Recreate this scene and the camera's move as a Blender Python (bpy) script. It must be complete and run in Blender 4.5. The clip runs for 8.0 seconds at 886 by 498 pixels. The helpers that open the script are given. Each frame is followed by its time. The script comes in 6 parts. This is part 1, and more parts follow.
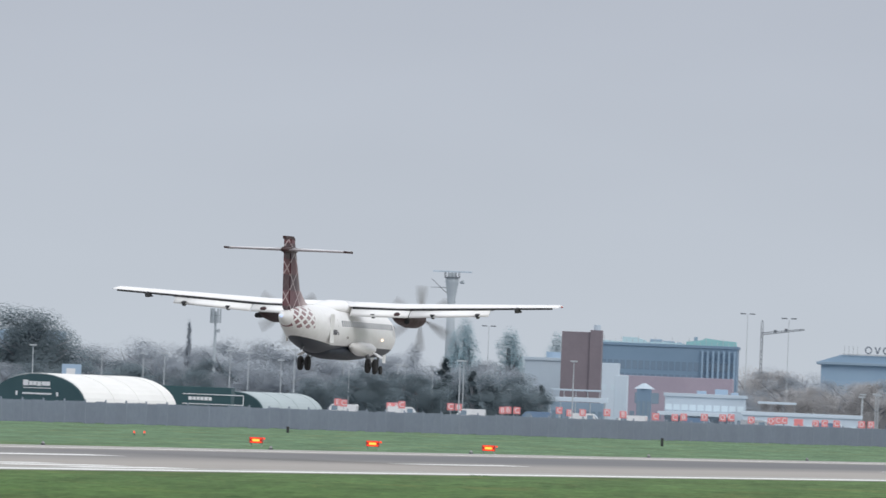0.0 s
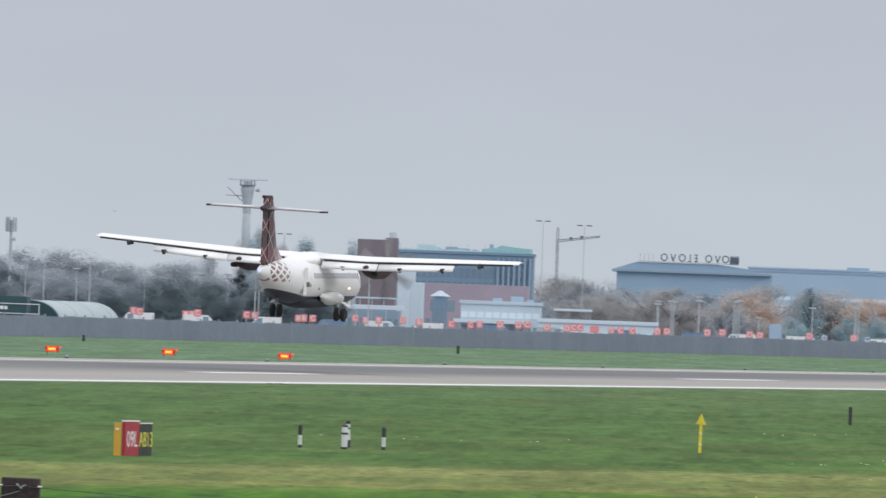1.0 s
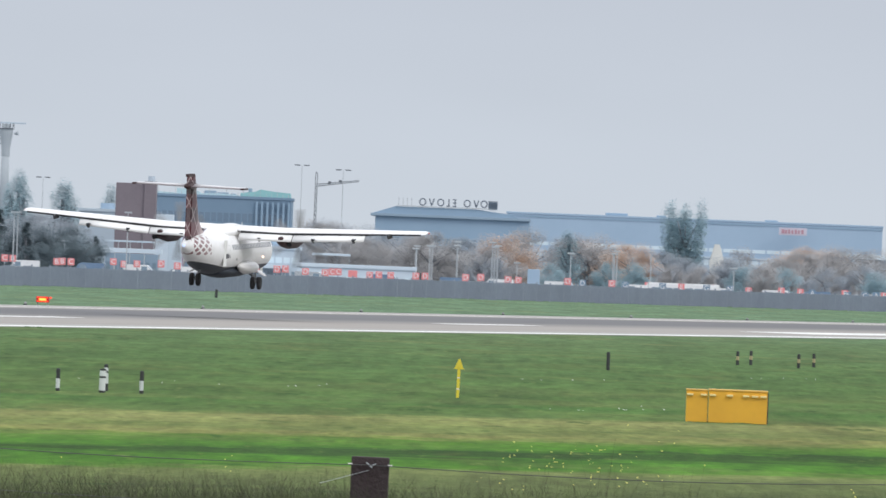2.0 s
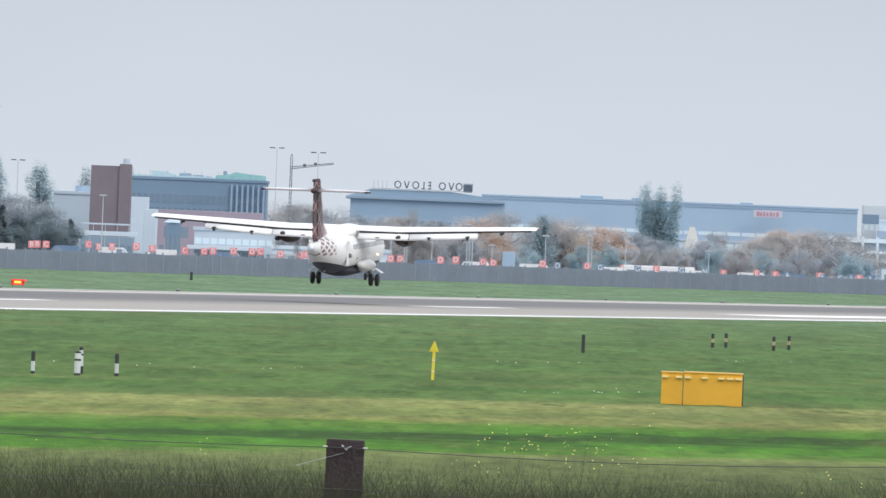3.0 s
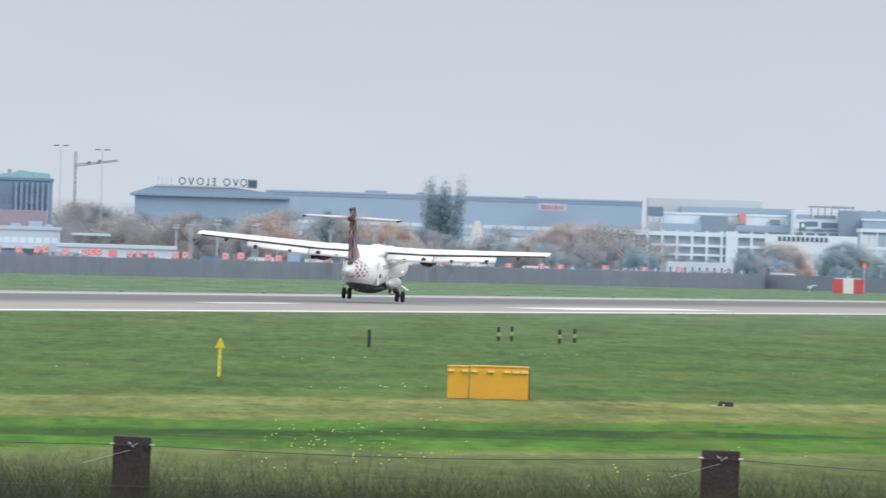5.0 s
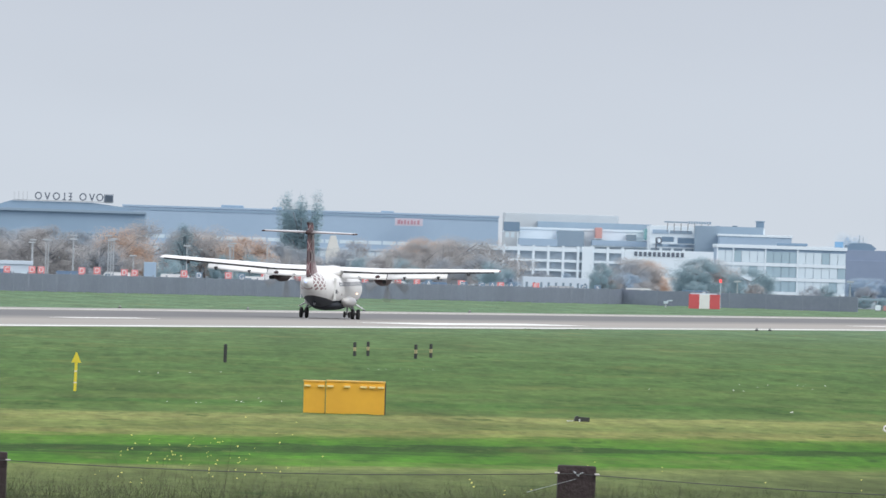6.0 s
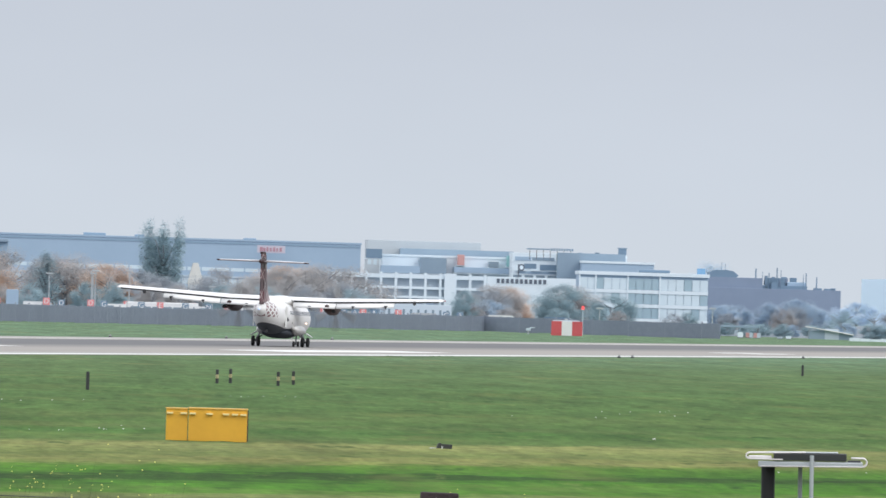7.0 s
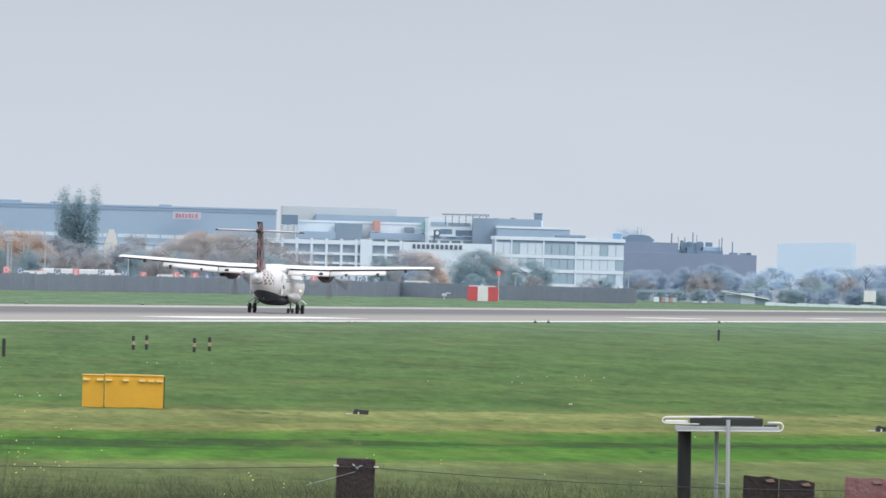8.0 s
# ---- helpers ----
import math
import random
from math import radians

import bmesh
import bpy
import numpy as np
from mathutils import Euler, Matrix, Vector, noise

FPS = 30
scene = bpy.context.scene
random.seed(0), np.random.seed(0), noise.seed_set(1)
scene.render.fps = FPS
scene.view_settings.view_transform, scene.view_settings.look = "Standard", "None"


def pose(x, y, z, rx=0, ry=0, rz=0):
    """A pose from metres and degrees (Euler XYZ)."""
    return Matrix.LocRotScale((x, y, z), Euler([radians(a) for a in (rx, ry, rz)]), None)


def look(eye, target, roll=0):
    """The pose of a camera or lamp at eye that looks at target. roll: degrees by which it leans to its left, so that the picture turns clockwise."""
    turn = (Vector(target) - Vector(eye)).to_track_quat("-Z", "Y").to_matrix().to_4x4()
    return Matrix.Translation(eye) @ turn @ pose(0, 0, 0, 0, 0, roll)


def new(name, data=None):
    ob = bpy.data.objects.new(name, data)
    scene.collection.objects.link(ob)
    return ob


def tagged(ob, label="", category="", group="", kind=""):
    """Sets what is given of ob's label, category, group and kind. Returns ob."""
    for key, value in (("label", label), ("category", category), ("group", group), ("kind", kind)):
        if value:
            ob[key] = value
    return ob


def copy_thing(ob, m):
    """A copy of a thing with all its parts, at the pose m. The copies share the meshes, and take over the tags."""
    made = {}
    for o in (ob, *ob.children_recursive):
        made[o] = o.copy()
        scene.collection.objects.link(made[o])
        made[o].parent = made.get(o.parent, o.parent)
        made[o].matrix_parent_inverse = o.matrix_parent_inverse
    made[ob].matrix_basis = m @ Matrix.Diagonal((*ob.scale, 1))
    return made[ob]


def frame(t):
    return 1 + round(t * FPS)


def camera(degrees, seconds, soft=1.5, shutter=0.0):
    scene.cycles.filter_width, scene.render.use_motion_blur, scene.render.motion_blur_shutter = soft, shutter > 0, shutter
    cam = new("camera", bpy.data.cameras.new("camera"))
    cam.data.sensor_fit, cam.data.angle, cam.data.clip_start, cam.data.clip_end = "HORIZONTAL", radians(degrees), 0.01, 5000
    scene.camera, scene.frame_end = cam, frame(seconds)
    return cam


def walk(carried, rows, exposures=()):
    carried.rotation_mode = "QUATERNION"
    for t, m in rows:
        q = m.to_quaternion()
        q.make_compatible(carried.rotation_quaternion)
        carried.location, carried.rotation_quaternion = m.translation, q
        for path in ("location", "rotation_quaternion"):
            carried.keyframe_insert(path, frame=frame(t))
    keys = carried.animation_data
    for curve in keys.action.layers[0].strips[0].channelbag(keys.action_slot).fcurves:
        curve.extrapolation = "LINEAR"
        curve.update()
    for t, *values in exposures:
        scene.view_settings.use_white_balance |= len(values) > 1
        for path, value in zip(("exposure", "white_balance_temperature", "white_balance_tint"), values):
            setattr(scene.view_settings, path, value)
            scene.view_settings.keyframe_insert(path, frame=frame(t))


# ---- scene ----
# A handheld telephoto view from a bank beside the airfield; y runs along the runway, x to its right.
cam = camera(3.817, 8.0, soft=1.5, shutter=0.24)
EYE = (0.0, 0.0, 4.146)
# seconds, bearing to the left of the runway's heading, tilt up, lean to the left (degrees)
AIM = [
    (0, 13.3225, 0.6321, 2.244), (0.2, 13.1612, 0.5391, 2.2511), (0.3, 13.0362, 0.4434, 2.2051),
    (0.5, 12.8355, 0.3289, 2.116), (0.7, 12.6552, 0.3005, 2.1046), (0.8, 12.5917, 0.297, 2.0807),
    (1, 12.4271, 0.268, 2.074), (1.2, 12.2183, 0.2663, 2.1083), (1.3, 12.0875, 0.2613, 2.132),
    (1.5, 11.8534, 0.2052, 2.175), (1.7, 11.6207, 0.157, 2.2101), (1.8, 11.5387, 0.131, 2.2218),
    (2, 11.3781, 0.0675, 2.277), (2.2, 11.3283, 0.0325, 2.2734), (3.3, 11.1859, -0.0036, 2.2625),
    (3.5, 11.0074, 0.0169, 2.254), (4, 10.7888, 0.0994, 2.108), (4.5, 10.7924, 0.0138, 1.767),
    (5, 10.3412, 0.0076, 1.7385), (5.2, 10.1361, 0.0257, 1.765), (6.3, 9.5635, 0.1531, 1.74),
    (6.5, 9.4144, 0.2077, 1.7108), (7, 9.1346, 0.2259, 1.729), (7.5, 8.923, 0.1388, 1.564),
    (8, 8.7676, 0.0879, 1.539),
]
walk(cam, [(t, pose(*EYE, 0, 0, yaw) @ pose(0, 0, 0, 90 + tilt) @ pose(0, 0, 0, 0, 0, lean)) for t, yaw, tilt, lean in AIM],
     exposures=[(0.0, -0.14), (0.5, -0.16), (1.0, -0.14), (1.5, -0.02), (2.2, 0.04), (3.5, 0.2), (4.0, 0.13), (4.5, 0.06), (5.2, 0.1), (6.5, 0.1), (7.0, 0.1), (8.0, 0.08)])

# ---- light: a bright overcast sky, a veiled sun from the right and behind ----
SUN_ELEV, SUN_BEARING = 38.0, 125.0   # bearing: degrees clockwise from the runway's heading
world = bpy.data.worlds.new("overcast_sky")
scene.world = world
world.use_nodes = True
wn, wl = world.node_tree.nodes, world.node_tree.links
bg = wn["Background"]
sky = wn.new("ShaderNodeTexSky")
sky.sky_type, sky.sun_disc = "NISHITA", False
sky.sun_elevation, sky.sun_rotation = radians(SUN_ELEV), radians(SUN_BEARING)
tc, sep = wn.new("ShaderNodeTexCoord"), wn.new("ShaderNodeSeparateXYZ")
wl.new(tc.outputs["Generated"], sep.inputs[0])
ramp = wn.new("ShaderNodeValToRGB")
ramp.color_ramp.elements[0].position, ramp.color_ramp.elements[0].color = 0.0, (0.60, 0.660, 0.735, 1)
ramp.color_ramp.elements[1].position, ramp.color_ramp.elements[1].color = 1.0, (1.40, 1.46, 1.56, 1)
low = ramp.color_ramp.elements.new(0.03)
low.color = (0.515, 0.560, 0.648, 1)
mid = ramp.color_ramp.elements.new(0.25)
mid.color = (1.06, 1.10, 1.18, 1)
wl.new(sep.outputs["Z"], ramp.inputs[0])
cloud = wn.new("ShaderNodeTexNoise")
cloud.inputs["Scale"].default_value, cloud.inputs["Detail"].default_value = 22.0, 3.0
squash = wn.new("ShaderNodeMapping")
squash.inputs["Scale"].default_value = (1, 1, 3)
wl.new(tc.outputs["Generated"], squash.inputs[0])
wl.new(squash.outputs[0], cloud.inputs["Vector"])
veil = wn.new("ShaderNodeMapRange")
veil.inputs["To Min"].default_value, veil.inputs["To Max"].default_value = 0.94, 1.06
wl.new(cloud.outputs["Fac"], veil.inputs["Value"])
grey = wn.new("ShaderNodeVectorMath")
grey.operation = "SCALE"
wl.new(ramp.outputs[0], grey.inputs[0])
wl.new(veil.outputs[0], grey.inputs["Scale"])
blend = wn.new("ShaderNodeMix")
blend.data_type = "RGBA"
blend.inputs[0].default_value = 0.97          # cloud cover
dim = wn.new("ShaderNodeVectorMath")
dim.operation = "SCALE"
dim.inputs["Scale"].default_value = 0.1
wl.new(sky.outputs[0], dim.inputs[0])
wl.new(dim.outputs[0], blend.inputs[6])
wl.new(grey.outputs[0], blend.inputs[7])
wl.new(blend.outputs[2], bg.inputs["Color"])
bg.inputs["Strength"].default_value = 1.0
sun_data = bpy.data.lights.new("sun", "SUN")
sun_data.energy, sun_data.angle, sun_data.color = 0.8, radians(26), (1.0, 0.96, 0.9)
sun = new("sun", sun_data)
_e, _b = radians(SUN_ELEV), radians(SUN_BEARING)
sun.matrix_world = look((0, 0, 60), (-math.sin(_b) * math.cos(_e), -math.cos(_b) * math.cos(_e), 60 - math.sin(_e)))


# ---- materials ----
def nodes_of(name):
    m = bpy.data.materials.new(name)
    m.use_nodes = True
    nt = m.node_tree
    return m, nt.nodes, nt.links, nt.nodes["Principled BSDF"]


def noise_node(nodes, links, vec, scale, detail=3.0, rough=0.55):
    n = nodes.new("ShaderNodeTexNoise")
    n.inputs["Scale"].default_value, n.inputs["Detail"].default_value, n.inputs["Roughness"].default_value = scale, detail, rough
    links.new(vec, n.inputs["Vector"])
    return n.outputs["Fac"]


def mixed(nodes, links, fac, a, b, kind="MIX"):
    """A colour mix; fac, a and b are sockets or values."""
    n = nodes.new("ShaderNodeMix")
    n.data_type, n.blend_type = "RGBA", kind
    for slot, v in ((0, fac), (6, a), (7, b)):
        if isinstance(v, bpy.types.NodeSocket):
            links.new(v, n.inputs[slot])
        else:
            n.inputs[slot].default_value = v if slot == 0 else (*v, 1)
    return n.outputs[2]


def ranged(nodes, links, value, lo, hi, to_lo=0.0, to_hi=1.0):
    n = nodes.new("ShaderNodeMapRange")
    for k, v in (("From Min", lo), ("From Max", hi), ("To Min", to_lo), ("To Max", to_hi)):
        n.inputs[k].default_value = v
    links.new(value, n.inputs["Value"])
    return n.outputs[0]


def surface(name, a, b=None, rough=0.6, metal=0.0, fine=8.0, coarse=0.7, dirt=0.25, bump=0.0, vary=0.0, island=False, sheen=0.0, coat=0.0, through_light=0.0):
    """A painted or raw surface: colour a drifting to b at two scales, streaked a little, with fine relief."""
    b = b or tuple(c * 0.8 for c in a)
    m, nodes, links, bsdf = nodes_of(name)
    vec = nodes.new("ShaderNodeNewGeometry").outputs["Position"]
    big = ranged(nodes, links, noise_node(nodes, links, vec, coarse, 2), 0.35, 0.65)
    small = ranged(nodes, links, noise_node(nodes, links, vec, fine, 4), 0.3, 0.7, 0.0, dirt)
    col = mixed(nodes, links, big, a, tuple(0.5 * (x + y) for x, y in zip(a, b)))
    col = mixed(nodes, links, small, col, b)
    if vary:
        if island:
            rnd = nodes.new("ShaderNodeNewGeometry").outputs["Random Per Island"]
        else:
            rnd = nodes.new("ShaderNodeObjectInfo").outputs["Random"]
        hsv = nodes.new("ShaderNodeHueSaturation")
        links.new(ranged(nodes, links, rnd, 0, 1, 1 - vary, 1 + vary), hsv.inputs["Value"])
        links.new(col, hsv.inputs["Color"])
        col = hsv.outputs[0]
    links.new(col, bsdf.inputs["Base Color"])
    links.new(ranged(nodes, links, noise_node(nodes, links, vec, fine * 0.5, 2), 0.3, 0.7, max(rough - 0.08, 0.02), min(rough + 0.08, 1)), bsdf.inputs["Roughness"])
    bsdf.inputs["Metallic"].default_value = metal
    bsdf.inputs["Sheen Weight"].default_value = sheen
    bsdf.inputs["Coat Weight"].default_value = coat
    if through_light:      # thin leaves let light through
        leafy, mix_ = nodes.new("ShaderNodeBsdfTranslucent"), nodes.new("ShaderNodeMixShader")
        links.new(col, leafy.inputs["Color"])
        mix_.inputs[0].default_value = through_light
        links.new(bsdf.outputs[0], mix_.inputs[1])
        links.new(leafy.outputs[0], mix_.inputs[2])
        links.new(mix_.outputs[0], nodes["Material Output"].inputs["Surface"])
    if bump:
        bm_ = nodes.new("ShaderNodeBump")
        bm_.inputs["Strength"].default_value, bm_.inputs["Distance"].default_value = min(bump, 1.0), 0.02
        links.new(noise_node(nodes, links, vec, fine * 3, 3), bm_.inputs["Height"])
        links.new(bm_.outputs[0], bsdf.inputs["Normal"])
    return m


def glowing(name, colour, strength):
    m, nodes, links, bsdf = nodes_of(name)
    bsdf.inputs["Base Color"].default_value = (*[min(c, 1) * 0.5 for c in colour], 1)
    bsdf.inputs["Emission Color"].default_value = (*colour, 1)
    bsdf.inputs["Emission Strength"].default_value = strength
    return m


def glass(name, colour, rough=0.08):
    m, nodes, links, bsdf = nodes_of(name)
    vec = nodes.new("ShaderNodeNewGeometry").outputs["Position"]
    links.new(mixed(nodes, links, noise_node(nodes, links, vec, 0.25, 2), colour, tuple(c * 0.85 for c in colour)), bsdf.inputs["Base Color"])
    bsdf.inputs["Roughness"].default_value = rough
    bsdf.inputs["IOR"].default_value = 1.7
    bsdf.inputs["Specular IOR Level"].default_value = 0.8
    return m


def grass_material():
    m, nodes, links, bsdf = nodes_of("mown_grass")
    vec = nodes.new("ShaderNodeNewGeometry").outputs["Position"]
    dot = nodes.new("ShaderNodeVectorMath")
    dot.operation = "DOT_PRODUCT"
    dot.inputs[1].default_value = (-0.928, 0.371, 0)      # across the mowing strips
    links.new(vec, dot.inputs[0])
    wob = ranged(nodes, links, noise_node(nodes, links, vec, 0.035, 4, 0.65), 0.2, 0.8, -4.5, 4.5)
    wob2 = ranged(nodes, links, noise_node(nodes, links, vec, 0.35, 3, 0.6), 0.2, 0.8, -2.4, 2.4)
    add = nodes.new("ShaderNodeMath")
    links.new(dot.outputs["Value"], add.inputs[0])
    links.new(wob, add.inputs[1])
    add2 = nodes.new("ShaderNodeMath")
    links.new(add.outputs[0], add2.inputs[0])
    links.new(wob2, add2.inputs[1])
    ramp_ = nodes.new("ShaderNodeValToRGB")
    stops = [(130, (0.115, 0.125, 0.058)), (140, (0.150, 0.160, 0.072)), (146, (0.215, 0.220, 0.095)), (148.5, (0.072, 0.205, 0.010)), (155, (0.060, 0.188, 0.009)),
             (158.0, (0.018, 0.066, 0.006)), (160.8, (0.016, 0.060, 0.006)), (163.0, (0.064, 0.192, 0.011)), (170, (0.095, 0.195, 0.022)), (175, (0.300, 0.255, 0.110)),
             (182, (0.180, 0.192, 0.074)), (187, (0.225, 0.222, 0.092)), (193, (0.335, 0.300, 0.140)), (198, (0.115, 0.168, 0.058)), (206, (0.092, 0.156, 0.048)), (213, (0.062, 0.142, 0.036)), (219, (0.118, 0.164, 0.062)), (227, (0.080, 0.146, 0.044)), (238, (0.112, 0.162, 0.060)), (252, (0.088, 0.152, 0.052)), (290, (0.088, 0.152, 0.060))]
    cr = ramp_.color_ramp
    while len(cr.elements) < len(stops):
        cr.elements.new(0.5)
    for e, (w, c) in zip(cr.elements, stops):
        e.position, e.color = (w - 120) / 180, (*c, 1)
    links.new(ranged(nodes, links, add2.outputs[0], 120, 300), ramp_.inputs[0])
    col = ramp_.outputs[0]
    # beyond the runway the sward is paler: distance haze mixed into its colour
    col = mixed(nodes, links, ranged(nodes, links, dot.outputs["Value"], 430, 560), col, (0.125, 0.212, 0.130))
    patch = ranged(nodes, links, noise_node(nodes, links, vec, 0.06, 5, 0.7), 0.54, 0.76)
    col = mixed(nodes, links, patch, col, (0.165, 0.185, 0.070))
    tuft = ranged(nodes, links, noise_node(nodes, links, vec, 1.3, 5, 0.75), 0.42, 0.68)
    col = mixed(nodes, links, tuft, col, mixed(nodes, links, 0.45, col, (0.03, 0.085, 0.02)))
    fine = ranged(nodes, links, noise_node(nodes, links, vec, 7, 3, 0.75), 0.35, 0.65, 0.0, 0.24)
    col = mixed(nodes, links, fine, col, (0.16, 0.19, 0.08))
    for scale, lo, hi in (((0.8, 11.0, 1), 0.74, 1.24), ((4.5, 50.0, 1), 0.74, 1.2), ((0.3, 2.5, 1), 0.84, 1.16)):     # light and dark mottle imitating relief, stretched along the camera's line of sight
        mp = nodes.new("ShaderNodeMapping")
        mp.vector_type = "TEXTURE"
        mp.inputs["Scale"].default_value = scale
        mp.inputs["Rotation"].default_value = (0, 0, 0.19)
        links.new(vec, mp.inputs[0])
        vm = nodes.new("ShaderNodeVectorMath")
        vm.operation = "SCALE"
        links.new(col, vm.inputs[0])
        links.new(ranged(nodes, links, noise_node(nodes, links, mp.outputs[0], 1.0, 2, 0.6), 0.28, 0.72, lo, hi), vm.inputs["Scale"])
        col = vm.outputs[0]
    for scale, lo, hi, amount, tint in (((1.5, 8.0, 1), 0.60, 0.70, 0.7, (0.022, 0.062, 0.014)), ((0.7, 6.0, 1), 0.60, 0.72, 0.45, (0.23, 0.24, 0.10)), ((5.0, 30.0, 1), 0.56, 0.70, 0.4, (0.19, 0.18, 0.075))):
        mp = nodes.new("ShaderNodeMapping")      # dark tussocks, dry flecks, brownish patches, stretched along the line of sight
        mp.vector_type = "TEXTURE"
        mp.inputs["Scale"].default_value = scale
        mp.inputs["Rotation"].default_value = (0, 0, 0.19)
        mp.inputs["Location"].default_value = (amount * 90, lo * 40, 0)
        links.new(vec, mp.inputs[0])
        col = mixed(nodes, links, ranged(nodes, links, noise_node(nodes, links, mp.outputs[0], 1.0, 3, 0.65), lo, hi, 0.0, amount), col, tint)
    col = mixed(nodes, links, ranged(nodes, links, dot.outputs["Value"], 430, 300), col, mixed(nodes, links, 1.0, col, (0.79, 0.89, 0.66), "MULTIPLY"))
    links.new(col, bsdf.inputs["Base Color"])
    bsdf.inputs["Roughness"].default_value = 0.95
    bsdf.inputs["Specular IOR Level"].default_value = 0.1
    bmp = nodes.new("ShaderNodeBump")
    bmp.inputs["Strength"].default_value, bmp.inputs["Distance"].default_value = 0.5, 0.06
    links.new(noise_node(nodes, links, vec, 2.5, 4), bmp.inputs["Height"])
    links.new(bmp.outputs[0], bsdf.inputs["Normal"])
    return m


def runway_material():
    m, nodes, links, bsdf = nodes_of("grooved_asphalt")
    vec = nodes.new("ShaderNodeNewGeometry").outputs["Position"]
    sx = nodes.new("ShaderNodeSeparateXYZ")
    links.new(vec, sx.inputs[0])
    stretch = nodes.new("ShaderNodeMapping")
    stretch.inputs["Scale"].default_value = (1, 0.02, 1)
    links.new(vec, stretch.inputs[0])
    streak = noise_node(nodes, links, stretch.outputs[0], 0.9, 4, 0.7)
    a = ranged(nodes, links, sx.outputs["X"], -211, -206)
    b = ranged(nodes, links, sx.outputs["X"], -190, -177, 1.0, 0.0)
    along = ranged(nodes, links, sx.outputs["Y"], 620, 820, 0.3, 1.0)
    mul = nodes.new("ShaderNodeMath")
    mul.operation = "MULTIPLY"
    links.new(a, mul.inputs[0])
    links.new(b, mul.inputs[1])
    mul2 = nodes.new("ShaderNodeMath")
    mul2.operation = "MULTIPLY"
    links.new(mul.outputs[0], mul2.inputs[0])
    links.new(along, mul2.inputs[1])
    mul3 = nodes.new("ShaderNodeMath")
    mul3.operation = "MULTIPLY"
    links.new(mul2.outputs[0], mul3.inputs[0])
    links.new(ranged(nodes, links, streak, 0.25, 0.6, 0.8, 1.0), mul3.inputs[1])
    base = mixed(nodes, links, ranged(nodes, links, streak, 0.3, 0.7), (0.345, 0.320, 0.292), (0.290, 0.270, 0.248))
    base = mixed(nodes, links, ranged(nodes, links, noise_node(nodes, links, vec, 0.05, 4), 0.35, 0.7), base, (0.325, 0.300, 0.275))
    col = mixed(nodes, links, mul3.outputs[0], base, (0.135, 0.135, 0.140))          # tyre rubber
    links.new(col, bsdf.inputs["Base Color"])
    bsdf.inputs["Roughness"].default_value = 0.85
    bsdf.inputs["Specular IOR Level"].default_value = 0.25
    return m


GRASS, RUNWAY = grass_material(), runway_material()
PAINT = surface("runway_paint", (0.80, 0.80, 0.78), (0.58, 0.58, 0.56), 0.7, fine=0.8, coarse=0.06)
SHOULDER = surface("pale_concrete", (0.42, 0.41, 0.40), (0.32, 0.31, 0.30), 0.9, fine=0.6, coarse=0.04)
CARPARK = surface("car_park_asphalt", (0.205, 0.235, 0.26), (0.16, 0.185, 0.21), 0.9, fine=0.3, coarse=0.02)


# ---- mesh helpers ----
def mesh_of(name, bm, *mats):
    me = bpy.data.meshes.new(name)
    bm.normal_update()
    bm.to_mesh(me)
    bm.free()
    for m in mats:
        me.materials.append(m)
    return me


def part(name, bm, material, parent, label=""):
    """A bmesh as one mesh object under a thing or a part."""
    mats = material if isinstance(material, (list, tuple)) else [material]
    ob = new(name, mesh_of(name, bm, *mats))
    ob.parent = parent
    if label:
        ob["label"] = label
    return ob


def thing(name, m, label, category, group="", kind=""):
    ob = new(name)
    ob.empty_display_size = 0.3
    ob.matrix_world = m
    return tagged(ob, label, category, group, kind)


def solid(name, bm, material, label, category, group="", kind="", m=None):
    mats = material if isinstance(material, (list, tuple)) else [material]
    ob = new(name, mesh_of(name, bm, *mats))
    if m is not None:
        ob.matrix_world = m
    return tagged(ob, label, category, group, kind)


def box(x0, x1, y0, y1, z0, z1, bevel=0.0, bm=None, m=None, mat=0):
    bm = bm or bmesh.new()
    made = bmesh.ops.create_cube(bm, size=1.0)["verts"]
    for v in made:
        v.co = Vector(((x0 + x1) / 2 + v.co.x * (x1 - x0), (y0 + y1) / 2 + v.co.y * (y1 - y0), (z0 + z1) / 2 + v.co.z * (z1 - z0)))
        if m is not None:
            v.co = m @ v.co
    if mat:
        for f in {f for v in made for f in v.link_faces}:
            f.material_index = mat
    if bevel:
        edges = list({e for v in made for e in v.link_edges})
        bmesh.ops.bevel(bm, geom=edges, offset=bevel, segments=2, affect="EDGES", profile=0.6)
    return bm


def tube(p0, p1, r0, r1=None, segs=10, bm=None):
    """A tapered round bar from p0 to p1."""
    bm = bm or bmesh.new()
    p0, p1 = Vector(p0), Vector(p1)
    d = p1 - p0
    q = d.to_track_quat("Z", "Y").to_matrix().to_4x4()
    bmesh.ops.create_cone(bm, cap_ends=True, segments=segs, radius1=r0, radius2=r0 if r1 is None else r1, depth=d.length,
                          matrix=Matrix.Translation((p0 + p1) / 2) @ q)
    return bm


def loft(rings, bm=None, caps=True, smooth=True):
    """A skin through closed rings of equally many points."""
    bm = bm or bmesh.new()
    rows = [[bm.verts.new(p) for p in ring] for ring in rings]
    n = len(rows[0])
    for a, b in zip(rows, rows[1:]):
        for i in range(n):
            f = bm.faces.new((a[i], a[(i + 1) % n], b[(i + 1) % n], b[i]))
            f.smooth = smooth
    if caps:
        bm.faces.new(rows[0][::-1])
        bm.faces.new(rows[-1])
    bmesh.ops.recalc_face_normals(bm, faces=bm.faces)
    return bm


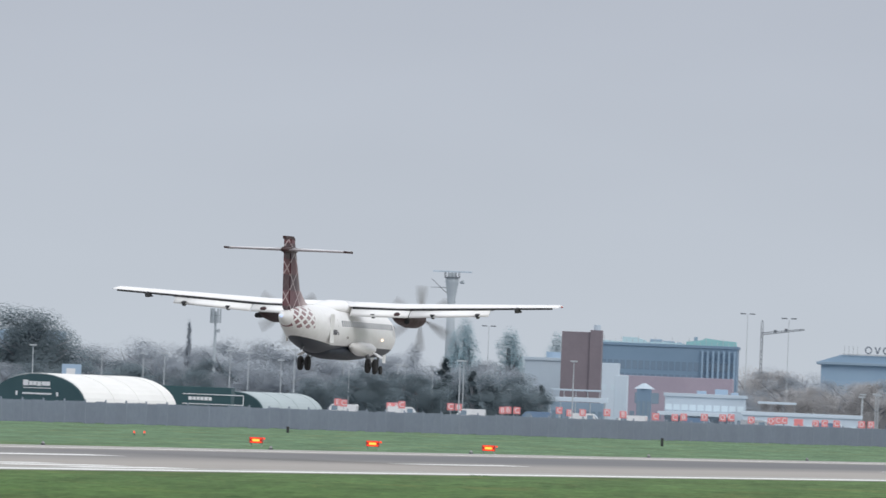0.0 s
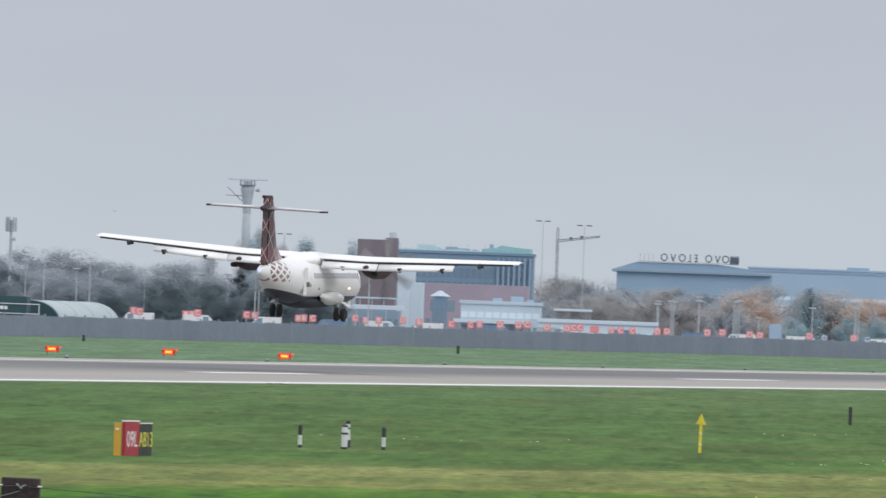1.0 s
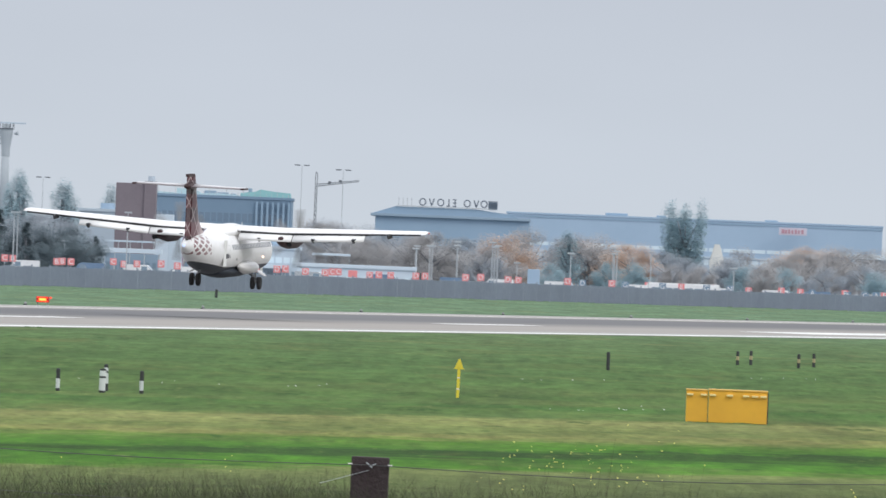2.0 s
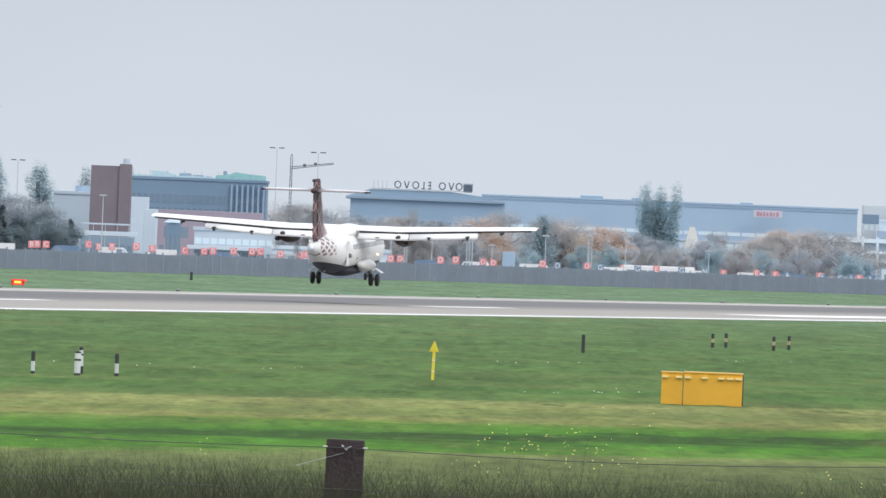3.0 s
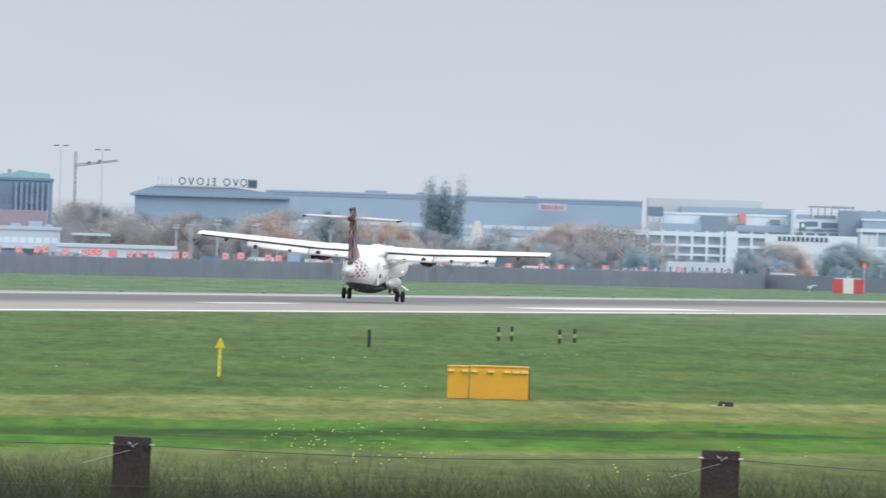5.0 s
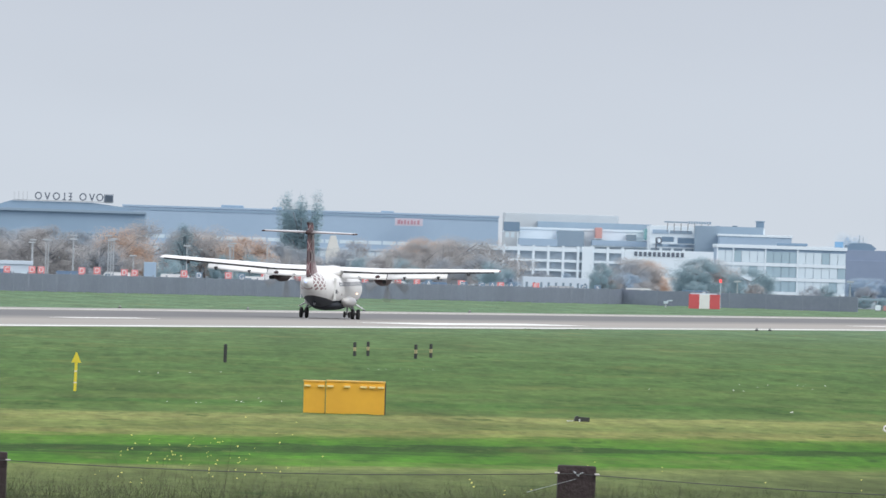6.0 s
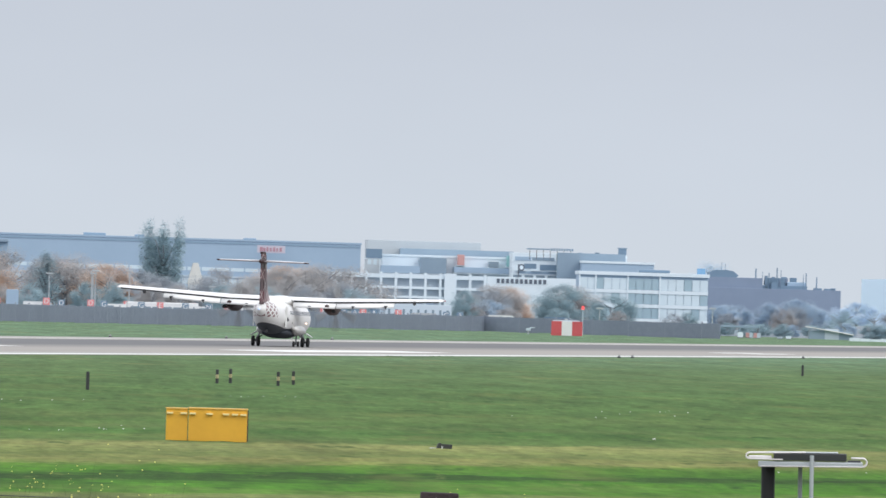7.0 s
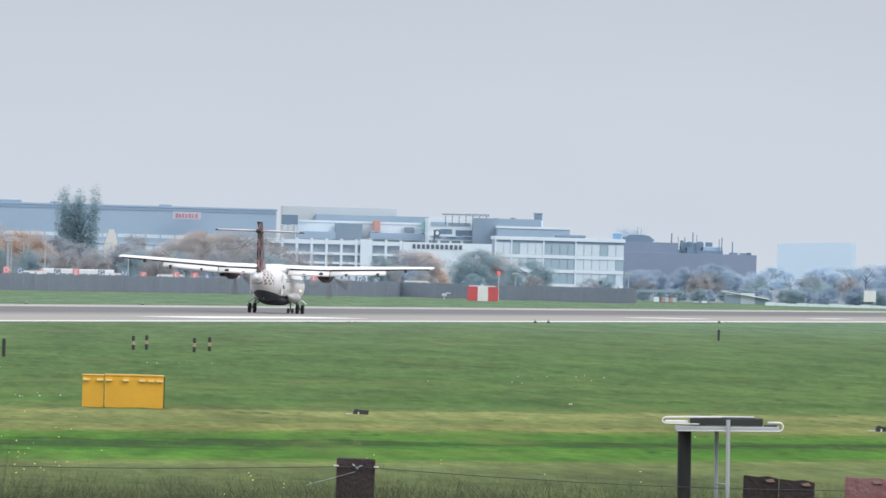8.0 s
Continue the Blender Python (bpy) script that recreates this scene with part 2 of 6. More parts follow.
def extrude_outline(points, y0, y1, bm=None, m=None):
    """A solid from an outline in x and z, between two depths."""
    bm = bm or bmesh.new()
    rings = [[Vector((x, y, z)) for x, z in points] for y in (y0, y1)]
    if m is not None:
        rings = [[m @ p for p in r] for r in rings]
    return loft(rings, bm, True, False)


def letters(text, height, material, parent, m, thick=0.01, name="lettering", align="CENTER"):
    cu = bpy.data.curves.new(name, "FONT")
    cu.body, cu.size, cu.extrude, cu.align_x, cu.align_y = text, height * 1.4, thick, align, "CENTER"
    tmp = new("tmp_text", cu)
    me = bpy.data.meshes.new_from_object(tmp.evaluated_get(bpy.context.evaluated_depsgraph_get()))
    bpy.data.objects.remove(tmp)
    me.materials.clear()
    me.materials.append(material)
    ob = new(name, me)
    ob.parent = parent
    ob.matrix_local = m
    return ob


def from_arrays(name, verts, faces, material):
    me = bpy.data.meshes.new(name)
    me.from_pydata([tuple(v) for v in verts], [], [tuple(f) for f in faces])
    me.materials.append(material)
    return me


# ---- ground and runway ----
def ground_height(x, y):
    r = math.hypot(x, y)
    s = min(max((r - 85.0) / 105.0, 0.0), 1.0)
    bank = 1.95 * (1 - s * s * (3 - 2 * s))
    near = min(max((60.0 - r) / 50.0, 0.0), 1.0)
    return bank + 0.45 * near


def build_ground():
    bm = bmesh.new()
    radii = [0, 20, 40, 55, 62, 68, 74, 80, 88, 96, 105, 115, 125, 135, 145, 155, 165, 175, 190, 230, 300, 500, 900, 1600, 2600, 4980]
    turns = 72
    centre = bm.verts.new((0, 0, ground_height(0, 0)))
    last = None
    for r in radii[1:]:
        ring = [bm.verts.new((r * math.sin(2 * math.pi * k / turns), r * math.cos(2 * math.pi * k / turns), ground_height(r, 0))) for k in range(turns)]
        for k in range(turns):
            j = (k + 1) % turns
            f = bm.faces.new((centre, ring[j], ring[k]) if last is None else (last[k], last[j], ring[j], ring[k]))
            f.smooth = True
        last = ring
    bmesh.ops.recalc_face_normals(bm, faces=bm.faces)
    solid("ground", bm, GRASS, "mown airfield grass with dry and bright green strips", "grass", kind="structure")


def flat(name, x0, x1, y0, y1, z, material, label, category, kind="structure"):
    bm = bmesh.new()
    bm.faces.new([bm.verts.new(p) for p in ((x0, y0, z), (x1, y0, z), (x1, y1, z), (x0, y1, z))])
    return solid(name, bm, material, label, category, kind=kind)


build_ground()
runway = solid("runway", box(-216.5, -166.0, -900, 4200, -0.3, 0.03), RUNWAY, "grey grooved asphalt runway darkened by tyre rubber", "runway", kind="structure")
# edge lines, touchdown bars and lettering of the runway: painted bars, each a piece of the runway
for xa, xb in ((-212.6, -211.7), (-161.6, -159.6)):
    part("edge_line", box(xa, xb, -600, 4000, 0.026, 0.036), PAINT, runway, "white painted edge line")
def bars(y0, y1, offsets, half=0.9):
    for off in offsets:
        part("touchdown_bar", box(-185.9 + off - half, -185.9 + off + half, y0, y1, 0.026, 0.036), PAINT, runway)


bars(619.5, 642, (14.0, 17.4, 20.9, -14.0, -17.4, -20.9))
bars(700, 730, (-6.2,), 1.2)
bars(763, 792, (3.4,), 1.0)
bars(909, 940, (3.4,), 1.0)
bars(980, 1055, (14.4,), 2.8)      # aiming point
bars(1254, 1280, (11.0, 14.2))
bars(1380, 1405, (12.6,))
solid("near_shoulder", box(-165.95, -159.0, -900, 4200, -0.3, 0.026), surface("bleached_concrete", (0.350, 0.335, 0.308), (0.285, 0.272, 0.25), 0.9, fine=0.25, coarse=0.03), "bleached pale concrete shoulder along the runway", "shoulder", kind="structure")
solid("far_shoulder", box(-219.5, -216.55, -900, 4200, -0.3, 0.02), SHOULDER, "pale concrete shoulder along the runway", "shoulder", kind="structure")

# ---- the aeroplane: a high-winged twin turboprop with a T-tail ----
def livery_material(name, on_fin):
    """White paint, a navy belly, and a lattice of maroon lozenges and white lines towards the tail."""
    m, nodes, links, bsdf = nodes_of(name)
    pos = nodes.new("ShaderNodeTexCoord").outputs["Object"]
    sx = nodes.new("ShaderNodeSeparateXYZ")
    links.new(pos, sx.inputs[0])

    def calc(op, a, b=None):
        n = nodes.new("ShaderNodeMath")
        n.operation = op
        for slot, v in ((0, a), (1, b)):
            if isinstance(v, bpy.types.NodeSocket):
                links.new(v, n.inputs[slot])
            elif v is not None:
                n.inputs[slot].default_value = v
        return n.outputs[0]

    fine = noise_node(nodes, links, pos, 3.0, 4)
    white = mixed(nodes, links, ranged(nodes, links, fine, 0.35, 0.7, 0, 0.5), (0.82, 0.815, 0.81), (0.70, 0.69, 0.68))
    along = calc("MULTIPLY", sx.outputs["Y"], 0.40 if on_fin else 0.95)
    around = calc("MULTIPLY", sx.outputs["Z"], 0.60 if on_fin else 2.0)
    p = calc("FRACT", calc("ADD", calc("ADD", along, around), 40.0))
    q = calc("FRACT", calc("ADD", calc("SUBTRACT", along, around), 40.0))
    lines = calc("MAXIMUM", calc("LESS_THAN", p, 0.075), calc("LESS_THAN", q, 0.075))
    if on_fin:
        second = calc("MAXIMUM", calc("LESS_THAN", calc("FRACT", calc("MULTIPLY", p, 2.0)), 0.12), calc("LESS_THAN", calc("FRACT", calc("MULTIPLY", q, 2.0)), 0.12))
        blocks = calc("GREATER_THAN", calc("FRACT", calc("MULTIPLY", sx.outputs["Z"], 0.55)), 0.5)
        col = mixed(nodes, links, blocks, (0.115, 0.030, 0.040), (0.060, 0.024, 0.032))
        col = mixed(nodes, links, calc("MULTIPLY", second, 0.10), col, (0.45, 0.32, 0.32))
        col = mixed(nodes, links, calc("MULTIPLY", lines, 0.5), col, (0.72, 0.62, 0.62))
        lead = ranged(nodes, links, calc("ADD", sx.outputs["Y"], calc("MULTIPLY", sx.outputs["Z"], 0.42)), -9.6, -8.0, 0.0, 0.6)
        col = mixed(nodes, links, lead, col, (0.70, 0.60, 0.60))
    else:
        tail = ranged(nodes, links, sx.outputs["Y"], -8.3, -13.2)
        check = calc("MULTIPLY", calc("GREATER_THAN", p, 0.34), calc("GREATER_THAN", q, 0.34))
        on = calc("LESS_THAN", sx.outputs["Y"], -9.9)
        high = calc("GREATER_THAN", sx.outputs["Z"], 2.4)
        tip = calc("GREATER_THAN", sx.outputs["Y"], -13.0)
        fac = calc("MULTIPLY", calc("MULTIPLY", calc("MULTIPLY", check, on), calc("MULTIPLY", high, tip)), ranged(nodes, links, tail, 0, 1, 0.55, 0.95))
        col = mixed(nodes, links, fac, white, (0.19, 0.055, 0.066))
        belly = calc("LESS_THAN", sx.outputs["Z"], calc("ADD", 1.52, ranged(nodes, links, sx.outputs["Y"], -6, -14, 0.0, 0.68)))
        col = mixed(nodes, links, belly, col, (0.022, 0.030, 0.045))
    links.new(col, bsdf.inputs["Base Color"])
    bsdf.inputs["Roughness"].default_value = 0.42
    bsdf.inputs["Specular IOR Level"].default_value = 0.3
    return m


WHITE_SKIN = surface("white_aircraft_paint", (0.85, 0.84, 0.825), (0.75, 0.74, 0.73), 0.36, fine=2.5, coarse=0.5, coat=0.2)
FUSELAGE_SKIN, FIN_SKIN = livery_material("fuselage_livery", False), livery_material("fin_livery", True)
MAROON = surface("maroon_paint", (0.045, 0.013, 0.014), (0.026, 0.012, 0.013), 0.6, fine=3)
TYRE = surface("tyre_rubber", (0.022, 0.022, 0.024), (0.035, 0.034, 0.033), 0.85)
STEEL = surface("gear_steel", (0.30, 0.31, 0.32), (0.16, 0.16, 0.17), 0.45, 0.6)
DARK_AND_SLOT_SHADE = surface("dark_and_slot_shade", (0.03, 0.032, 0.036), (0.02, 0.02, 0.022), 0.8)
BLADE = surface("propeller_blade", (0.30, 0.305, 0.31), (0.22, 0.22, 0.225), 0.5)
CABIN_GLASS = glass("cabin_glass", (0.11, 0.12, 0.135))
LAMP_WARM = glowing("landing_lamp", (1.0, 0.72, 0.55), 2.2)
LAMP_TAIL = glowing("tail_lamp", (0.55, 0.66, 1.0), 0.9)


def ellipse_ring(y, zc, rx, rz, n=32, xc=0.0):
    return [(xc + rx * math.cos(2 * math.pi * k / n), y, zc + rz * math.sin(2 * math.pi * k / n)) for k in range(n)]


def foil(x, y_lead, y_trail, zc, thick, n=9, droop=0.0):
    """A wing section at x: points round it in y and z."""
    pts = []
    for k in range(n):
        s = k / (n - 1)
        pts.append((x, y_lead + (y_trail - y_lead) * s, zc + thick * (1.5 * math.sqrt(max(s, 0)) * (1 - s) ** 0.8) * 0.9 - droop * s * s))
    for k in range(n - 2, 0, -1):
        s = k / (n - 1)
        pts.append((x, y_lead + (y_trail - y_lead) * s, zc - thick * (1.1 * math.sqrt(s) * (1 - s)) * 0.6 - droop * s * s))
    return pts


def wing_z(x):
    return 3.93 + max(abs(x) - 4.0, 0) * 0.048


def build_aeroplane():
    plane = thing("aeroplane", pose(-186.7, 762.3, 5.31), "white twin-propeller airliner with maroon lattice tail, wheels down", "aeroplane")
    stations = [(12.0, 1.95, .05, .05), (11.85, 1.96, .26, .24), (11.5, 1.99, .52, .48), (10.9, 2.08, .82, .80), (10.0, 2.22, 1.14, 1.14), (9.0, 2.34, 1.34, 1.34),
                (7.8, 2.4, 1.43, 1.43), (3.5, 2.4, 1.43, 1.43), (-1.0, 2.4, 1.43, 1.43), (-5.0, 2.4, 1.43, 1.43), (-6.5, 2.44, 1.40, 1.38), (-8.0, 2.53, 1.29, 1.27),
                (-9.5, 2.66, 1.10, 1.10), (-11.0, 2.80, .85, .87), (-12.3, 2.91, .60, .63), (-13.3, 2.98, .38, .41), (-14.0, 3.02, .22, .24), (-14.25, 3.03, .10, .11)]
    body = part("fuselage", loft([ellipse_ring(*s) for s in stations]), FUSELAGE_SKIN, plane, "white body with navy belly and maroon lozenges")
    fairing = [(4.6, 3.62, .3, .1), (3.8, 3.68, .9, .42), (2.0, 3.72, 1.05, .52), (-1.5, 3.72, 1.05, .50), (-3.2, 3.66, .85, .36), (-4.6, 3.6, .3, .12)]
    part("wing_fairing", loft([ellipse_ring(*s, n=24) for s in fairing]), WHITE_SKIN, plane)
    keel = [(5.2, 1.18, .3, .12), (4.0, 1.15, .95, .36), (1.5, 1.16, 1.2, .46), (-2.5, 1.16, 1.2, .46), (-5.0, 1.22, .9, .34), (-6.4, 1.28, .3, .10)]
    part("belly_fairing", loft([ellipse_ring(*s, n=24) for s in keel]), surface("navy_paint", (0.022, 0.030, 0.045), (0.014, 0.018, 0.028), 0.6), plane, "navy belly fairing")
    for sgn in (1, -1):
        xs = [0.0, 2.0, 4.0, 6.5, 9.6, 12.6, 13.3, 13.52]
        rings = []
        for x in xs:
            f = max(x - 4.0, 0) / 9.5
            rings.append(foil(sgn * x, 1.25 - 0.45 * f, -1.30 + 0.42 * f, wing_z(x) + 0.06, (0.38 - 0.22 * f) * (0.35 if x > 13.4 else 1), 9, 0.15))
        part("wing", loft(rings), WHITE_SKIN, plane)
        for xa, xb in ((1.25, 4.75), (4.82, 9.55)):
            rings = []
            for x in (xa, xb):
                f = max(x - 4.0, 0) / 9.5
                y0, z0, c = -1.30 + 0.42 * f, wing_z(x) - 0.19, 0.92 - 0.22 * f
                up = [(sgn * x, y0 - c * s * 0.86, z0 - c * s * 0.50 + 0.09 * math.sin(math.pi * min(s * 1.3, 1))) for s in (0, .15, .35, .65, 1)]
                dn = [(sgn * x, y0 - c * s * 0.86, z0 - c * s * 0.50 - 0.05 * math.sin(math.pi * s)) for s in (.8, .5, .2)]
                rings.append(up + dn)
            part("flap", loft(rings), WHITE_SKIN, plane, "lowered white flap")
        rings = []
        for x in (1.25, 4.0, 9.6, 9.8, 13.2):
            f = max(x - 4.0, 0) / 9.5
            y0, z0 = -1.31 + 0.42 * f, wing_z(x) - 0.09
            deep = 0.10 if x < 9.7 else 0.055
            rings.append([(sgn * x, y0 + 0.05, z0 + 0.01), (sgn * x, y0 - 0.06, z0 + 0.025), (sgn * x, y0 - 0.06, z0 - deep), (sgn * x, y0 + 0.05, z0 - deep - 0.03)])
        part("flap_gap", loft(rings, smooth=False), DARK_AND_SLOT_SHADE, plane)
        for x in (2.6, 6.2, 8.9, 11.2):
            z0, y0 = wing_z(x) - 0.28, -1.15
            w, drop = (0.13, 0.42) if x < 9.5 else (0.07, 0.10)
            rings = [[(sgn * x - 0.02, y0 + 1.0, z0), (sgn * x + 0.02, y0 + 1.0, z0), (sgn * x + 0.01, y0 + 1.0, z0 - 0.03)],
                     [(sgn * x - w, y0 - 0.2, z0 - drop + 0.34), (sgn * x + w, y0 - 0.2, z0 - drop + 0.34), (sgn * x, y0 - 0.2, z0 - drop)],
                     [(sgn * x - w, y0 - 0.75, z0 - drop + 0.24), (sgn * x + w, y0 - 0.75, z0 - drop + 0.24), (sgn * x, y0 - 0.8, z0 - drop)]]
            part("flap_track", loft(rings, smooth=False), DARK_AND_SLOT_SHADE, plane)
        part("wing_tip_lamp", tube((sgn * 13.5, 0.1, wing_z(13.5)), (sgn * 13.62, 0.1, wing_z(13.5)), 0.06, 0.03), glass("tip_lamp_glass", (0.5, 0.1, 0.1)), plane)
        # engine and propeller
        nac = [(4.25, 3.42, .30, .32), (3.9, 3.40, .46, .50), (3.0, 3.37, .52, .58), (1.0, 3.36, .54, .58), (-0.6, 3.38, .46, .46), (-1.3, 3.39, .38, .34), (-1.75, 3.40, .26, .22), (-1.9, 3.40, .14, .12)]
        nacelle = part("engine_nacelle", loft([ellipse_ring(*s, n=24, xc=sgn * 4.05) for s in nac]), MAROON, plane, "maroon engine nacelle")
        part("exhaust", tube((sgn * 4.40, -0.6, 3.15), (sgn * 4.55, -1.25, 3.12), 0.17, 0.15, 14), DARK_AND_SLOT_SHADE, nacelle)
        spin = loft([ellipse_ring(0.62 - 0.02, 0, .03, .03, 18), ellipse_ring(0.45, 0, .17, .17, 18), ellipse_ring(0.15, 0, .27, .27, 18), ellipse_ring(-0.15, 0, .30, .30, 18)])
        prop = part("propeller", spin, WHITE_SKIN, plane, "propeller with six grey blades")
        prop.matrix_local = pose(sgn * 4.05, 3.9, 3.42)
        rings = []
        for r, c, tw, th in ((.28, .16, 62, .07), (.6, .24, 52, .06), (1.0, .34, 40, .05), (1.45, .36, 32, .04), (1.8, .30, 27, .025), (1.96, .16, 25, .015)):
            a = radians(tw)
            rings.append([(c * u * math.cos(a) - th * w * math.sin(a), c * u * math.sin(a) + th * w * math.cos(a), r) for u, w in ((-.5, 0), (-.15, .5), (.25, .4), (.5, 0), (.2, -.4), (-.2, -.4))])
        blade = mesh_of("blade", loft(rings), BLADE)
        for k in range(6):
            b = new("blade", blade)
            b.parent = prop
            b.matrix_local = pose(0, 0, 0, 0, 60 * k, 0)
        # main landing gear
        pod = [(2.6, 1.42, .10, .08), (2.2, 1.42, .34, .26), (1.2, 1.40, .52, .40), (-0.6, 1.40, .54, .42), (-1.8, 1.46, .40, .32), (-2.9, 1.55, .10, .08)]
        part("gear_pod", loft([ellipse_ring(*s, n=20, xc=sgn * 1.42) for s in pod]), WHITE_SKIN, plane, "white bulging wheel pod")
        gear = part("main_gear", tube((sgn * 1.62, -0.3, 1.35), (sgn * 2.05, -0.3, 0.44), 0.10, 0.085, 12, tube((sgn * 1.75, -0.3, 0.44), (sgn * 2.35, -0.3, 0.44), 0.06)), STEEL, plane)
        part("gear_strut", tube((sgn * 1.2, 0.5, 1.2), (sgn * 1.98, -0.25, 0.62), 0.05), STEEL, gear)
        part("gear_door", box(-0.30, 0.30, -0.5, 0.5, -0.02, 0.025, 0.015, m=pose(sgn * 2.28, 0.3, 1.06, 0, sgn * 32, 0)), WHITE_SKIN, gear, "open white gear door")
        for x in (1.83, 2.27):
            w = wheel_part(gear, 0.43, 0.24)
            w.matrix_local = pose(sgn * x, 0.3, 0.43)
            WHEELS.append((w, sgn * x, 0.3, 0.43))
        PROPS.append((prop, sgn * 4.05, 3.9, 3.42))
    # nose gear
    gear = part("nose_gear", tube((0, 10.45, 1.2), (0, 10.45, 0.27), 0.07, 0.06, 12, tube((-0.22, 10.45, 0.27), (0.22, 10.45, 0.27), 0.04)), STEEL, plane)
    for x in (-0.19, 0.19):
        w = wheel_part(gear, 0.26, 0.16)
        w.matrix_local = pose(x, 10.45, 0.26)
        WHEELS.append((w, x, 10.45, 0.26))
        part("nose_gear_door", box(-0.012, 0.012, -0.4, 0.4, -0.3, 0.3, m=pose(1.9 * x, 10.5, 1.0)), WHITE_SKIN, gear)
    # fin, rudder, tailplane, elevators
    outline = [(-7.2, 3.6), (-9.2, 3.95), (-10.6, 4.7), (-12.1, 7.15), (-12.35, 7.55), (-13.35, 7.6), (-13.0, 3.2), (-9.5, 3.2)]
    fin = loft([[(0.17 * (1 if 0 < i else 0), y, z) for i, (y, z) in enumerate(outline)], [(-0.17 * (1 if 0 < i else 0), y - 0.0, z) for i, (y, z) in enumerate(outline)]], smooth=False)
    bmesh.ops.bevel(fin, geom=[e for e in fin.edges if abs(e.verts[0].co.x - e.verts[1].co.x) < 0.01], offset=0.10, segments=3, affect="EDGES")
    part("fin", fin, FIN_SKIN, plane, "maroon lattice tail fin")
    rudder = [(-13.38, 7.5), (-14.25, 7.5), (-14.1, 5.6), (-13.95, 3.55), (-13.06, 3.35)]
    part("rudder", loft([[(0.13 if i in (0, 4) else 0.03, y, z) for i, (y, z) in enumerate(rudder)], [(-0.13 if i in (0, 4) else -0.03, y, z) for i, (y, z) in enumerate(rudder)]], smooth=False), FIN_SKIN, plane, "maroon lattice rudder")
    tail_tip = [(-11.95, 7.45), (-12.35, 7.68), (-14.3, 7.68), (-14.3, 7.5)]
    part("fin_cap", loft([[(0.10, y, z) for y, z in tail_tip], [(-0.10, y, z) for y, z in tail_tip]], smooth=False), MAROON, plane)
    part("tailplane_fairing", loft([ellipse_ring(y, 6.88, r, r * 0.8, 14) for y, r in ((-11.5, .06), (-11.9, .26), (-13.0, .30), (-14.2, .22), (-14.6, .05))]), MAROON, plane)
    for sgn in (1, -1):
        part("tailplane", loft([foil(sgn * x, -12.15 - 0.05 * x, -13.55 + 0.07 * x, 6.88, 0.26 - 0.03 * x) for x in (0.0, 1.5, 3.45, 3.65)]), surface("pale_grey_paint", (0.62, 0.62, 0.63), (0.5, 0.5, 0.51), 0.4), plane)
        part("elevator", loft([[(sgn * x, -13.50 + 0.07 * x, 6.93), (sgn * x, -14.25 + 0.16 * x, 6.875), (sgn * x, -14.25 + 0.16 * x, 6.845), (sgn * x, -13.50 + 0.07 * x, 6.82)] for x in (0.25, 3.5)], smooth=False), surface("elevator_paint", (0.20, 0.17, 0.175), (0.13, 0.105, 0.11), 0.5), plane, "grey elevator")
        part("horn_balance", box(sgn * 3.58 - 0.10, sgn * 3.58 + 0.10, -14.0, -12.4, 6.82, 6.94, 0.03), MAROON, plane)
        # cabin windows and doors
        pane = mesh_of("cabin_window", box(-0.011, 0.011, -0.115, 0.115, -0.17, 0.17, 0.004), CABIN_GLASS)
        for k in range(27):
            y = 7.9 - 0.52 * k
            rad = 1.43 if y > -5.0 else 1.40
            w = new("cabin_window", pane)
            w.parent = plane
            w.matrix_local = pose(sgn * (math.sqrt(rad ** 2 - 0.42 ** 2) + 0.0), y, 2.82, 0, sgn * -17, 0)
        part("cabin_door", box(-0.015, 0.015, -0.36, 0.36, -0.85, 0.85, 0.01, m=pose(sgn * 1.352, -7.05, 2.48, 0, 0, sgn * -4.5)), WHITE_SKIN, plane, "white cabin door")
        part("cockpit_window", box(-0.02, 0.02, -0.4, 0.4, -0.22, 0.22, 0.02, m=pose(sgn * 0.93, 10.05, 2.92, 0, sgn * -40, sgn * 18)), CABIN_GLASS, plane)
        for k, (y, h) in enumerate(((-5.62, .30), (-5.86, .06), (-6.08, .30), (-6.32, .30), (-6.55, .30), (-6.77, .30))):
            part("registration_bar", box(-0.012, 0.012, -0.085, 0.085, -h / 2, h / 2, m=pose(sgn * 1.395, y, 2.28 + (0.0 if h > 0.1 else 0.0))), surface("registration_grey", (0.10, 0.10, 0.12), (0.14, 0.14, 0.15), 0.5), plane)
    part("service_hatch", box(-0.012, 0.012, -0.25, 0.25, -0.18, 0.18, 0.006, m=pose(1.38, -3.2, 2.12)), surface("hatch_grey", (0.4, 0.38, 0.37), (0.3, 0.28, 0.28), 0.5), plane)
    part("side_lamp", tube((1.38, 5.6, 2.02), (1.46, 5.35, 2.02), 0.07, 0.05, 12), LAMP_WARM, plane, "lit landing lamp")
    part("tail_lamp", tube((0, -14.2, 3.03), (0, -14.42, 3.04), 0.12, 0.05, 12), LAMP_TAIL, plane, "bluish white tail lamp")
    part("aerial", tube((0, 5.0, 3.8), (0, 4.8, 4.25), 0.05, 0.02, 6), WHITE_SKIN, plane)
    shift = {"wing": -0.5, "flap": -0.5, "flap_gap": -0.5, "flap_track": -0.5, "wing_tip_lamp": -0.5, "wing_fairing": -0.5, "engine_nacelle": -0.5, "exhaust": -0.5,
             "main_gear": 0.6, "gear_strut": 0.6, "gear_door": 0.6, "gear_pod": 0.4}
    for ob in plane.children_recursive:      # the wing sits a little aft, the wheels a little forward
        way = shift.get(ob.name.split(".")[0])
        if way:
            ob.data.transform(Matrix.Translation((0, way, 0)))
